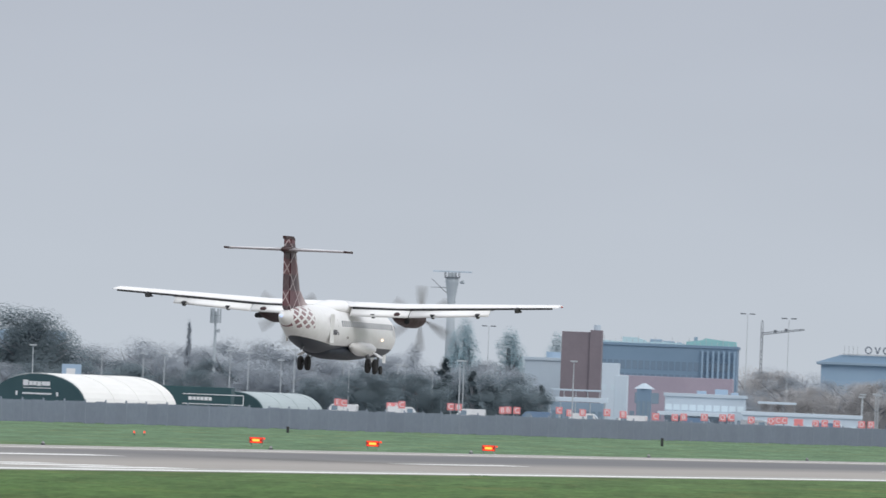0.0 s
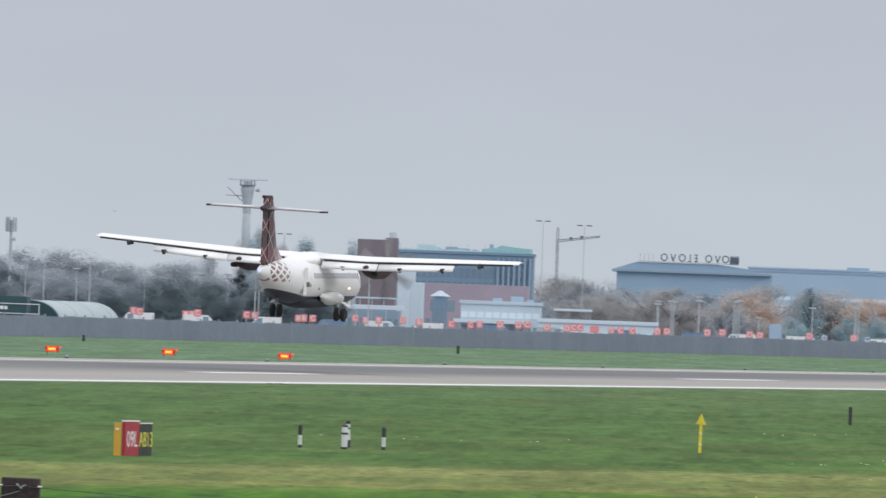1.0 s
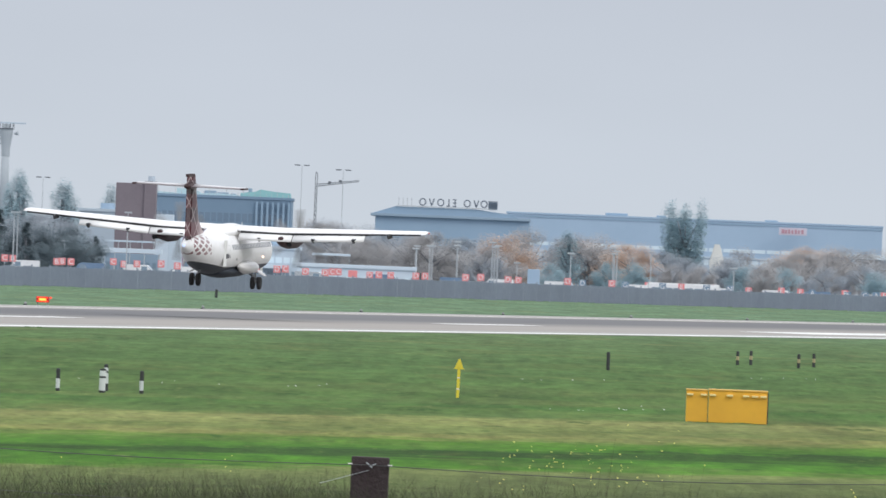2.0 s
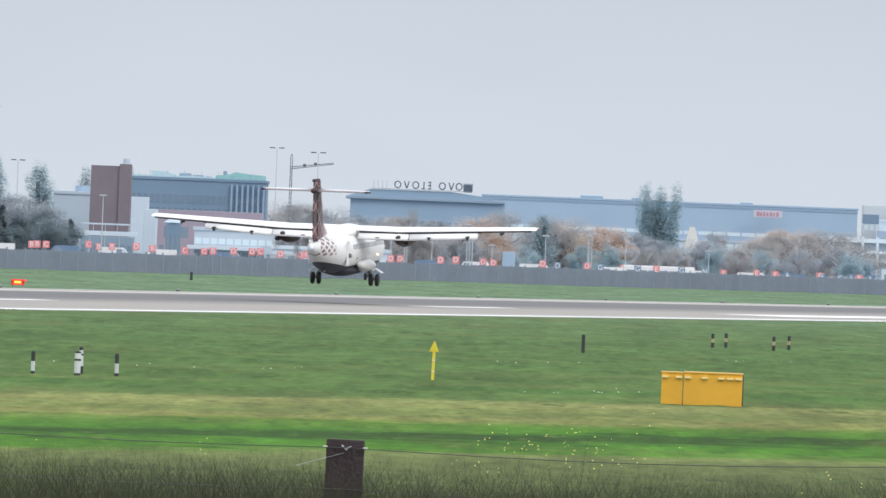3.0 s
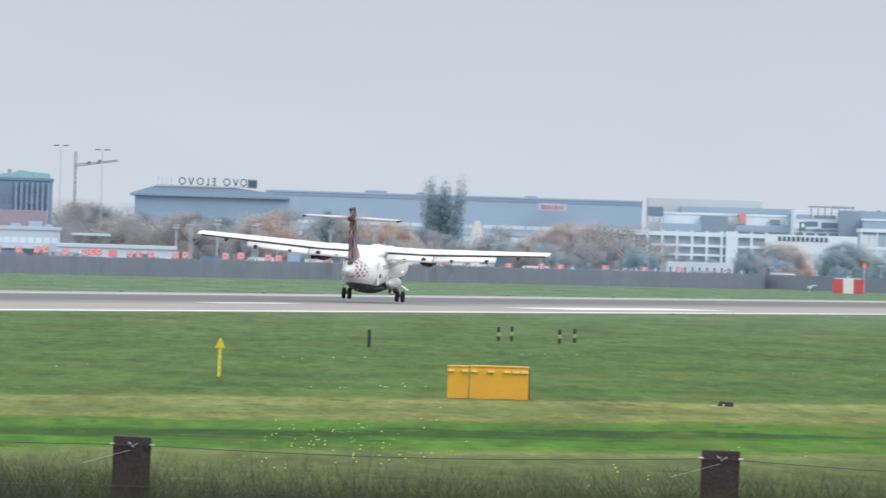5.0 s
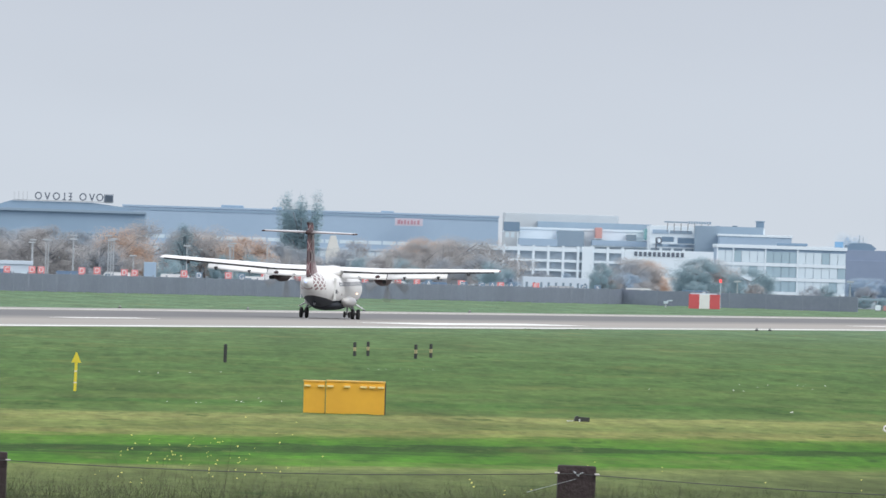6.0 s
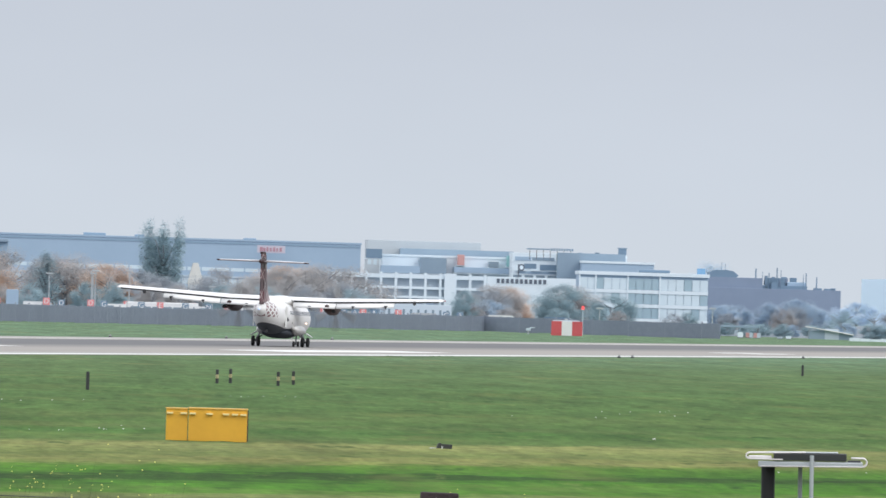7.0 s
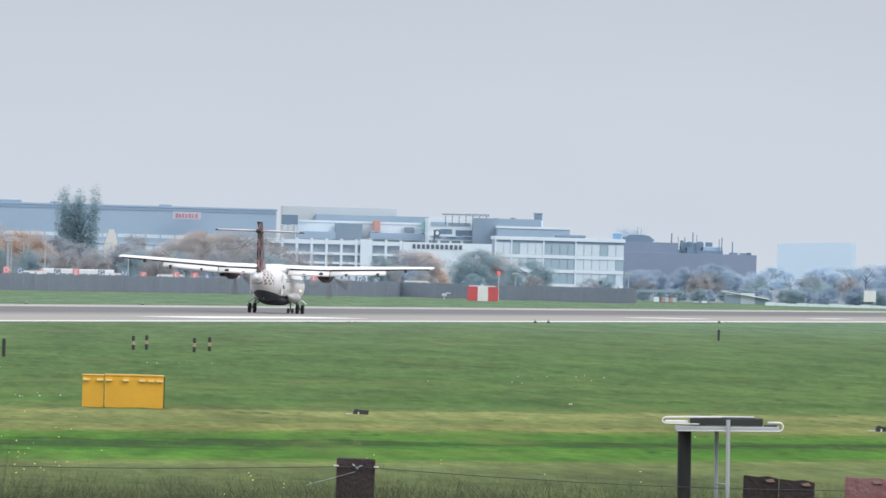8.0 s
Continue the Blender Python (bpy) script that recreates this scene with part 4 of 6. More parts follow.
def row_board(s, dist, z, letter, grey=False):
    b = thing("row_board", SITE @ pose(s, dist, 0), "blue-grey car park row board with white letter on a post" if grey else "red car park row board with white letter on a post" if letter else "plain red car park board on a post", "sign", "car park row boards")
    part("post", tube((0, 0.1, 0), (0, 0.1, z + 0.3), 0.06, 0.05, 8), GALV, b)
    w = 0.5 if letter else 0.7
    part("board", box(-w, w, -0.04, 0.04, z - 0.52, z + 0.52, 0.03), SLATE_CLAD if grey else SIGN_RED, b)
    if letter:
        letters(letter, 0.74, SIGN_WHITE, b, pose(0, -0.07, z, 90), 0.02, "letter")


for row in BOARDS:
    row_board(*row)
for row in GREY_BOARDS:
    row_board(*row, grey=True)


# lamp columns
def lamp_column(s, dist, top, heads=1, thick=0.11):
    c = thing("lamp_column", SITE @ pose(s, dist, 0), "slender grey steel lamp column over the car park", "lamp", "lamp columns")
    part("shaft", tube((0, 0, 0), (0, 0, top), thick, thick * 0.6, 8), GALV, c)
    for k in range(heads):
        x = 0.9 * (1 if k else -1) * (0 if heads == 1 and top < 14 else 1)
        part("lamp_head", box(x - 0.55, x + 0.55, -0.3, 0.3, top - 0.02, top + 0.2, 0.05), DARK_STEEL if top > 14 else GALV, c)


for s, dist, top in [(-155.7, 2080, 9.5), (-149.7, 2150, 9.0), (-133.0, 2000, 8.7), (-135.0, 2080, 9.0), (-128.9, 2150, 10.0), (-125.9, 2150, 9.8), (-120.6, 2150, 8.8), (-110.2, 2000, 10.1), (-110.5, 2150, 9.0), (-106.0, 2080, 8.9), (-101.6, 2150, 8.7), (-100.5, 2150, 8.7), (-96.0, 2150, 8.7), (-85.2, 2000, 9.4), (-91.0, 2150, 9.8), (-83.3, 2150, 5.5), (-68.1, 2000, 10.0), (-26.3, 2150, 6.9), (-23.8, 2150, 6.9), (-25.6, 2080, 6.4), (-23.4, 2080, 6.9), (-18.4, 2000, 7.0), (-12.3, 2000, 7.2), (-9.7, 2080, 4.8), (6.1, 2150, 7.3), (11.2, 2080, 7.4), (23.3, 2000, 5.2), (-19.1, 2080, 7.7), (-13.1, 2000, 7.7), (5.3, 2080, 7.7), (-12.7, 2000, 7.0), (-1.3, 2000, 6.5), (5.5, 2080, 6.8), (102.6, 2080, 4.2), (84.9, 2080, 3.7)]:
    lamp_column(s, dist, top)
for s, dist, top in [(-109.5, 2700, 18.6), (-54.9, 2600, 22.4), (-45.0, 2500, 21.1)]:
    lamp_column(s, dist, top, 2, 0.085)

# vehicles and cabins behind the fence
def van(s, dist, turn, paint, label):
    v = thing("van", SITE @ pose(s, dist, 0.03, 0, 0, turn), label, "van", "parked vans")
    side = [(-2.6, 0.35), (2.55, 0.35), (2.6, 1.0), (1.9, 1.25), (1.2, 2.15), (0.9, 2.25), (-2.5, 2.25), (-2.6, 2.1)]
    part("body", extrude_outline(side, -0.95, 0.95), paint, v)
    part("windscreen", extrude_outline([(1.93, 1.28), (1.24, 2.1), (1.28, 2.12), (1.98, 1.3)], -0.85, 0.85), WINDOW, v)
    for y in (-0.97, 0.95):
        part("side_window", box(0.3, 1.2, y, y + 0.02, 1.3, 2.0), WINDOW, v)
        for x in (-1.6, 1.7):
            part("wheel", tube((x, y - 0.06, 0.33), (x, y + 0.10, 0.33), 0.33, 0.33, 14), TYRE, v)
    return v


VAN_PAINT = [surface("white_van_paint", (0.8, 0.8, 0.8), (0.7, 0.7, 0.7), 0.3, coat=0.5), surface("silver_van_paint", (0.5, 0.52, 0.54), (0.42, 0.44, 0.46), 0.3, 0.3, coat=0.5), surface("blue_van_paint", (0.16, 0.24, 0.36), (0.12, 0.2, 0.3), 0.3, coat=0.5)]
rng = random.Random(11)
for k in range(29):
    c = rng.choice((0, 0, 0, 1, 2))
    van(-190 + 9.5 * k + rng.uniform(-3, 3), 1990 + rng.uniform(0, 60), rng.choice((0, 180)) + rng.uniform(-12, 12), VAN_PAINT[c], ("white", "silver", "blue")[c] + " delivery van parked behind the fence")


def coach(s, dist, length, label):
    v = thing("coach", SITE @ pose(s, dist, 0.03, 0, 0, 3), label, "coach", "parked coaches")
    part("body", box(-length / 2, length / 2, 0, 2.5, 0.35, 2.7, 0.15), VAN_PAINT[0], v)
    for k in range(int(length / 1.6)):
        part("window", box(-length / 2 + 0.5 + 1.6 * k, -length / 2 + 1.95 + 1.6 * k, -0.03, 0.02, 1.3, 2.0, 0.02), WINDOW, v)
    for x in (-length * 0.3, length * 0.32):
        part("wheel", tube((x, -0.04, 0.5), (x, 0.25, 0.5), 0.5, 0.5, 16), TYRE, v)


coach(15.9, 2000, 10.7, "white coach parked behind the fence")
block("cabin", "long white cabin with a flat roof", "cabin", -43.7, -25.4, 3.1, 2060, 5, WHITE_WALL, rows=[(1.0, 1.9, 8, 0.4, PALE_WINDOW)], parapet=WHITE_WALL)
block("cabin", "small grey electrical cabin in the car park", "cabin", -7.9, -6.0, 4.0, 2050, 3, GREY_CLAD)
block("cabin", "white site cabin with small dark windows", "cabin", 56.8, 68.2, 3.5, 2300, 5, WHITE_WALL, rows=[(1.6, 2.6, 9, 0.3, WINDOW)])
notice = thing("notice_board", SITE @ pose(-136.6, 1900, 0), "large pale notice board on two posts", "sign")
part("board", box(-1.4, 1.4, -0.06, 0.06, 4.9, 6.6, 0.03), GREY_CLAD, notice)
part("plate", box(-0.75, 0.55, -0.1, -0.05, 4.9 + 0.1, 6.0), SIGN_WHITE, notice)
for x in (-1.2, 1.2):
    part("post", tube((x, 0.1, 0), (x, 0.1, 6.5), 0.07), GALV, notice)

# ---- buildings along the road ----
block("warehouse", "low warehouse with a wide grey roof", "warehouse", -227.1, -202.2, 13.9, 2750, 40, GREY_CLAD, parapet=GREY_CLAD)
WB = block("plant_room", "white boxy plant building beside a brick tower", "building", -95.1, -88.2, 11.7, 2520, 14, PALE_CLAD, rows=[(2.0, 3.2, 4, 0.4, WINDOW)], parapet=PALE_CLAD)
part("tank", tube((1.8, 4, 11.7), (1.8, 4, 13.3), 1.4, 1.4, 20), GREY_CLAD, WB, "pale round roof tank")
BT = block("brick_tower", "windowless brown brick tower with a chimney", "tower", -87.6, -80.1, 17.2, 2500, 9, BRICK)
part("stair_shaft", box(1.6, 3.85, -0.4, 4, 0, 17.6, 0.05), BRICK, BT)
part("chimney", tube((2.8, 2, 17.6), (2.8, 2, 18.6), 0.7, 0.65, 14), PALE_CLAD, BT, "pale round chimney")
WORKS_GLASS = glass("works_window_glass", (0.16, 0.235, 0.32))
H1 = block("hotel_under_works", "blue-grey hotel under works with teal roof netting", "hotel", -91.3, -62.2, 16.6, 2850, 22, SLATE_CLAD,
           rows=[(5.6, 7.6, 22, 0.75, WORKS_GLASS), (8.6, 10.6, 22, 0.75, WORKS_GLASS), (11.5, 13.4, 22, 0.75, WORKS_GLASS)], parapet=SLATE_CLAD)
HW = -62.2 - (-91.3)
HT = 16.6
PALE_NET = surface("pale_teal_sheet", (0.50, 0.66, 0.70), (0.42, 0.58, 0.63), 0.8, fine=1.0, coarse=0.15)
for outline, y0, mt in (([(-14.4, 0.2), (-10.2, 0.2), (-10.2, 0.7), (-14.4, 0.9)], 0.5, PALE_NET), ([(-10.1, 0.2), (-5.0, 0.2), (-5.1, 1.1), (-7.0, 1.7), (-10.1, 1.75)], 0.9, PALE_NET),
                        ([(-5.0, 0.2), (3.4, 0.2), (3.2, 0.7), (-1.0, 0.95), (-4.9, 0.8)], 0.7, PALE_NET), ([(3.5, 0.2), (14.4, 0.2), (14.3, 1.5), (11.0, 1.7), (7.8, 2.1), (6.8, 1.6), (3.6, 1.2)], 0.6, TEAL_NET)):
    part("netting", extrude_outline([(x, HT + z) for x, z in outline], y0, y0 + 5), mt, H1, "teal scaffold netting")
for x, w, h in ((-4.2, 2.6, 1.5), (-1.4, 2.4, 1.2), (1.4, 1.2, 1.0), (5.2, 0.8, 2.3)):
    part("roof_unit", box(x, x + w, 1.5, 4, HT + 0.2, HT + h, 0.2), DARK_CLAD, H1)
for k in range(24):
    part("scaffold_pole", tube((-0.48 * HW + k * HW / 24, 0.0, HT), (-0.48 * HW + k * HW / 24, 0.0, HT + 1.2 + 0.8 * (k % 3 == 0)), 0.05, 0.05, 5), GALV, H1)
for k in range(7):
    part("column", box(0.24 * HW + k * 1.15, 0.24 * HW + k * 1.15 + 0.42, -0.7, -0.1, 6.2, HT - 0.6), ROOF_HOTEL, H1)
block("brick_range", "low pink brick range with dark windows", "building", -83.8, -59.6, 9.8, 2700, 14, PINK_BRICK, rows=[(1.2, 2.6, 9, 0.35, WINDOW), (4.2, 6.4, 7, 0.42, WINDOW)])
block("annexe", "white boxy annexe behind the brick range", "building", -82.1, -78.5, 11.7, 2560, 8, WHITE_WALL, rows=[(6.5, 7.6, 2, 0.5, PALE_WINDOW)])
block("stair_block", "tall white stair block", "building", -78.6, -76.1, 9.4, 2540, 6, WHITE_WALL, rows=[(1.0, 6.6, 3, 0.14, PALE_WINDOW)])
block("entrance_building", "low building with a white flat canopy", "building", -83.8, -74.5, 3.9, 2350, 10, DARK_CLAD, rows=[(0.6, 2.4, 8, 0.6, WINDOW)])
canopy = thing("canopy", SITE @ pose(-79.0, 2338, 0), "flat white entrance canopy on thin posts", "canopy")
part("slab", box(-5.6, 5.6, -3, 3, 4.0, 4.8, 0.06), WHITE_WALL, canopy)
part("upper_slab", box(-4.4, 4.2, -2, 3, 5.9, 6.2, 0.04), PALE_CLAD, canopy)
for x in (-5.2, -2.6, 0, 2.6, 5.2):
    part("post", tube((x, -2.6, 0), (x, -2.6, 4.0), 0.09), GALV, canopy)
    part("post", tube((x * 0.8, -1.6, 4.8), (x * 0.8, -1.6, 5.9), 0.07), GALV, canopy)
KI = block("kiosk", "grey octagonal kiosk with a pointed roof", "kiosk", -69.6, -67.0, 6.8, 2380, 3, SLATE_CLAD, rows=[(1.0, 4.6, 3, 0.7, WINDOW)])
part("roof", tube((0, 1.5, 6.8), (0, 1.5, 7.8), 1.9, 0.3, 8), PALE_CLAD, KI)
LB = block("low_office", "pale two-storey office with white bands", "office", -61.8, -48.1, 5.7, 2280, 12, PALE_CLAD, rows=[(0.5, 1.9, 10, 0.7, WINDOW), (3.3, 4.3, 10, 0.8, PALE_WINDOW)], parapet=PALE_CLAD)
part("awning", box(-8.0, 5.0, -2.4, -0.1, 2.35, 3.0, 0.05), WHITE_WALL, LB, "white awning")
for x, w, h in ((-1.5, 1.6, 1.0), (1.6, 2.2, 1.4), (4.4, 1.2, 0.9)):
    part("roof_unit", box(x, x + w, 3, 5, 5.7, 5.7 + h, 0.06), GREY_CLAD, LB)
fr = thing("shelter", SITE @ pose(-41.6, 2230, 0), "open shelter with a thin white roof", "shelter")
part("roof", box(-3.2, 3.2, -1.5, 1.5, 4.9, 5.3, 0.04), WHITE_WALL, fr)
for x in (-3, -1, 1, 3):
    part("post", tube((x, 0, 0), (x, 0, 5.0), 0.06), GALV, fr)

# tower crane
CZ = 21.2
crane = thing("tower_crane", SITE @ pose(-62.0, 3100, 0), "grey tower crane with a raised jib", "crane")
mast_bm = bmesh.new()
for x in (-0.22, 0.22):
    for y in (-0.22, 0.22):
        tube((x, y, 0), (x, y, CZ + 3.0), 0.09, 0.09, 6, mast_bm)
for k in range(int(CZ / 1.0)):
    w = 0.22 if k % 2 else -0.22
    tube((-w, -0.22, 1.0 * k), (w, -0.22, 1.0 * (k + 1)), 0.06, 0.06, 5, mast_bm)
part("mast", mast_bm, DARK_STEEL, crane)
jib_bm = bmesh.new()
for y, dz in ((-0.3, 0), (0.3, 0), (0, 0.5)):
    tube((-0.3, y, CZ + dz), (9.9, y * 0.5, CZ + dz * 0.5 + 1.5), 0.09, 0.07, 6, jib_bm)
for k in range(16):
    tube((0.62 * k, -0.3, CZ + 0.095 * k), (0.62 * k + 0.31, 0, CZ + 0.095 * k + 0.5), 0.05, 0.05, 5, jib_bm)
part("jib", jib_bm, DARK_STEEL, crane)
part("mast_head", tube((0, 0, CZ + 3.0), (0, 0, CZ + 3.5), 0.25, 0.12, 6), DARK_STEEL, crane)
for x in (3.1, 5.6):
    part("jib_trolley", box(x - 0.35, x + 0.35, -0.3, 0.3, CZ + 0.15 * x + 0.2, CZ + 0.15 * x + 0.85, 0.05), DARK_STEEL, crane)

# radar tower
RZ = 30.8
radar = thing("radar_tower", SITE @ pose(-130.4, 3000, 0), "slim pale concrete radar tower with a flared head", "radar tower")
n = 20
part("shaft", loft([[(r * math.cos(2 * math.pi * k / n), r * math.sin(2 * math.pi * k / n), z) for k in range(n)] for r, z in ((1.15, 0), (0.98, RZ - 12), (0.88, RZ - 6.2))]), CONCRETE, radar)
part("head", loft([[(r * math.cos(2 * math.pi * k / n), r * math.sin(2 * math.pi * k / n), z) for k in range(n)] for r, z in ((0.88, RZ - 6.2), (1.0, RZ - 4.0), (1.5, RZ - 0.8), (1.5, RZ))], smooth=False), CONCRETE, radar, "flared darker tower head")
part("gallery", tube((0, 0, RZ), (0, 0, RZ + 0.25), 1.75, 1.75, 20), DARK_STEEL, radar)
for k in range(12):
    a = math.pi * k / 6
    part("rail_post", tube((1.7 * math.cos(a), 1.7 * math.sin(a), RZ + 0.2), (1.7 * math.cos(a), 1.7 * math.sin(a), RZ + 1.3), 0.06, 0.06, 5), DARK_STEEL, radar)
part("turntable", box(-0.8, 0.8, -0.8, 0.8, RZ + 0.2, RZ + 1.2, 0.1), CONCRETE, radar)
part("antenna", box(-4.4, 4.4, -0.3, 0.3, RZ + 1.3, RZ + 1.62, 0.05), PALE_CLAD, radar, "long white radar antenna")
for (x1, z1) in ((-4.6, -0.3), (-4.9, -2.2)):
    part("stay_arm", tube((-1.2, 0, RZ - 3.4 if z1 > -1 else RZ - 2.2), (x1, 0, RZ + z1), 0.09, 0.06, 5), DARK_STEEL, radar)
part("dish", tube((1.9, -0.4, RZ - 1.0), (2.7, -0.6, RZ - 0.8), 0.2, 0.5, 14), CONCRETE, radar)

# telecom mast
TZ = 18.3
mast = thing("telecom_mast", SITE @ pose(-146.8, 2400, 0), "grey telecom mast crowned with panel antennas", "mast")
part("pole", tube((0, 0, 0), (0, 0, TZ - 0.5), 0.34, 0.22, 10), CONCRETE, mast)
for k in range(6):
    a = math.pi * k / 3
    part("panel_antenna", box(-0.14, 0.14, -0.1, 0.1, TZ - 2.6, TZ, 0.03, m=pose(0.85 * math.cos(a), 0.85 * math.sin(a), 0, 0, 0, 60 * k)), CONCRETE, mast)
    part("bracket", tube((0, 0, TZ - 1.2), (0.85 * math.cos(a), 0.85 * math.sin(a), TZ - 1.2), 0.06, 0.06, 5), DARK_STEEL, mast)
part("lower_dish", tube((0.3, -0.3, TZ - 4.0), (0.7, -0.5, TZ - 4.0), 0.15, 0.4, 12), CONCRETE, mast)

# hotel with roof letters and the long grey building behind it
N0, N1, ND = -52.6, -13.0, 3400
NZ = 18.0
NB = block("roof_sign_hotel", "blue-grey hotel with a hipped roof and big roof letters", "hotel", N0, N1, NZ - 2.0, ND, 30, ROOF_HOTEL,
           rows=[(3.0, 4.6, 18, 0.7, WINDOW), (6.2, 7.8, 18, 0.7, WINDOW), (9.4, 10.8, 18, 0.7, WINDOW)])
NW = N1 - N0
part("roof_edge", box(-NW / 2 - 1.2, NW / 2, -1.2, 30, NZ - 2.0, NZ - 1.3, 0.1), DARK_CLAD, NB)
part("roof", extrude_outline([(-NW / 2 - 0.8, NZ - 1.3), (NW / 2, NZ - 2.2), (NW / 2 - 6, NZ - 0.3), (NW / 2 - 14, NZ + 0.6), (-NW / 2 + 5.0, NZ + 0.6)], 0, 30), ROOF_HOTEL, NB)
for s_, kind_ in ((-40.6, "ring"), (-38.3, "wedge"), (-36.0, "ring"), (-33.9, "bar"), (-32.3, "comb"), (-29.2, "ring"), (-26.9, "wedge"), (-24.9, "ring")):
    x = s_ - (N0 + N1) / 2
    bar = bmesh.new()
    if kind_ == "ring":
        for a in range(16):
            a0, a1 = 2 * math.pi * a / 16, 2 * math.pi * (a + 1) / 16
            tube((x + 0.78 * math.cos(a0), -0.6, NZ + 2.0 + 0.85 * math.sin(a0)), (x + 0.78 * math.cos(a1), -0.6, NZ + 2.0 + 0.85 * math.sin(a1)), 0.16, 0.16, 6, bar)
    elif kind_ == "wedge":
        tube((x - 0.62, -0.6, NZ + 2.9), (x, -0.6, NZ + 1.1), 0.16, 0.16, 6, bar)
        tube((x + 0.62, -0.6, NZ + 2.9), (x, -0.6, NZ + 1.1), 0.16, 0.16, 6, bar)
    else:
        tube((x, -0.6, NZ + 2.9), (x, -0.6, NZ + 1.1), 0.17, 0.17, 6, bar)
        for z in ((1.15,) if kind_ == "bar" else (1.15, 2.0, 2.85)):
            tube((x - 0.6, -0.6, NZ + z), (x + 0.3, -0.6, NZ + z), 0.14, 0.14, 6, bar)
    part("roof_letter", bar, SIGN_DARK, NB, "dark roof letter shape")
part("letter_rail", box(-47.2 - (N0 + N1) / 2, -21.6 - (N0 + N1) / 2, -0.5, -0.3, NZ + 0.7, NZ + 0.9), GALV, NB)
for k in range(4):
    part("empty_letter_frame", box(-46.8 - (N0 + N1) / 2 + 1.1 * k, -46.8 - (N0 + N1) / 2 + 1.1 * k + 0.14, -0.6, -0.45, NZ + 0.7, NZ + 2.9), GALV, NB)
for k in range(7):
    x = -23.7 - (N0 + N1) / 2 + 0.36 * k
    part("sign_bar", box(x - 0.10, x + 0.10, -0.7, -0.5, NZ + 0.9, NZ + 2.9), SIGN_DARK, NB)
part("plant_box", box(-23.6 - (N0 + N1) / 2, -21.5 - (N0 + N1) / 2, -0.4, 3, NZ + 0.6, NZ + 2.6, 0.1), ROOF_HOTEL, NB)
for k in range(3):
    x0 = -28.9 - (N0 + N1) / 2 + 4.5 * k
    part("skylight", extrude_outline([(x0, 7.6), (x0 + 0.5, 7.6), (x0 + 4.4, 4.6), (x0 + 3.9, 4.6)], -3.2, -0.2), PALE_CLAD, NB, "slanting pale roof edge")

LG0, LG1 = -23.1, 94.2
LGZ = 21.1
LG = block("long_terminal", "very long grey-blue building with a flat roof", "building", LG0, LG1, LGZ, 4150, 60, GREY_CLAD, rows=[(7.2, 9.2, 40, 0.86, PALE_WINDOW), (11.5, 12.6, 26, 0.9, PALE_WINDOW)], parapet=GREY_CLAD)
part("fascia", box(LG0 - (LG0 + LG1) / 2, LG1 - (LG0 + LG1) / 2, -0.5, 0, 9.4, 10.0), PALE_CLAD, LG)
for k in range(23):
    x = (k - 11) * (LG1 - LG0) / 23
    part("panel_rib", box(x - 0.05, x + 0.05, -0.03, 0.02, 12.8, LGZ - 0.1), GREY_CLAD, LG)
part("upper_band", box(LG0 - (LG0 + LG1) / 2, LG1 - (LG0 + LG1) / 2, -0.2, 0, LGZ - 1.0, LGZ - 0.5), ROOF_HOTEL, LG)
for x, w, h in ((-28, 7, 0.9), (-12, 3, 0.7), (22, 4, 0.6)):
    part("roof_unit", box(x, x + w, 5, 12, LGZ + 0.4, LGZ + 0.4 + h, 0.2), ROOF_HOTEL, LG)
rs = part("roof_sign", box(61.8 - (LG0 + LG1) / 2, 70.5 - (LG0 + LG1) / 2, -6.0, -5.6, 17.6, 19.9, 0.1), surface("sign_pink_white", (0.58, 0.54, 0.61), (0.51, 0.47, 0.55), 0.6), LG, "pale sign panel with dull red bars")
for k, w in enumerate((0.9, 0.7, 0.6, 0.6, 0.7, 0.5, 0.7)):
    part("sign_bar", box(62.6 + 1.03 * k - (LG0 + LG1) / 2, 62.6 + 1.03 * k + w - (LG0 + LG1) / 2, -6.1, -6.0, 18.1, 19.4 - 0.2 * (k % 2)), DULL_RED, rs)

# small pale gabled hall
GZ, GW = 0.8 * 14.4, 31.7 - (28.5)
gh = thing("gabled_hall", SITE @ pose(30.0, 2900, 0), "small cream hall with a steep gable", "building")
part("wall", extrude_outline([(-GW / 2, 0), (GW / 2, 0), (GW / 2, GZ * 0.62), (0.5, GZ * 0.95), (-0.6, GZ * 0.95), (-GW / 2, GZ * 0.62)], 0, 9), surface("cream_render", (0.78, 0.77, 0.72), (0.68, 0.67, 0.63), 0.8, fine=1, coarse=0.2), gh)
part("lean_to", box(GW / 2, GW / 2 + 3.6, 1, 8, 0, GZ * 0.42, 0.05), WHITE_WALL, gh)
part("wing", box(GW / 2 + 3.6, GW / 2 + 15, 1, 8, 0, GZ * 0.26, 0.05), PALE_CLAD, gh)
part("door", box(-0.6, 0.6, -0.05, 0.02, 0, 2.2), DARK_CLAD, gh)

# ---- the big white hotel complex ----

def slab(name, label, t_rect, dist, depth, mat, rows=(), parapet=None):
    s0, s1, z1, z0 = t_rect
    return block(name, label, "hotel", s0, s1, z1, dist, depth, mat, 0.0, rows, parapet, 0.0, "hotel complex")


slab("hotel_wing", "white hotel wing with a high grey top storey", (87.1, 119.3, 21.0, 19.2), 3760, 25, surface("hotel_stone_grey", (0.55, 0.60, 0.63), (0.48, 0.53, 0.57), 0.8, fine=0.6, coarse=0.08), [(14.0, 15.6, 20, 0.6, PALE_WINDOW)])
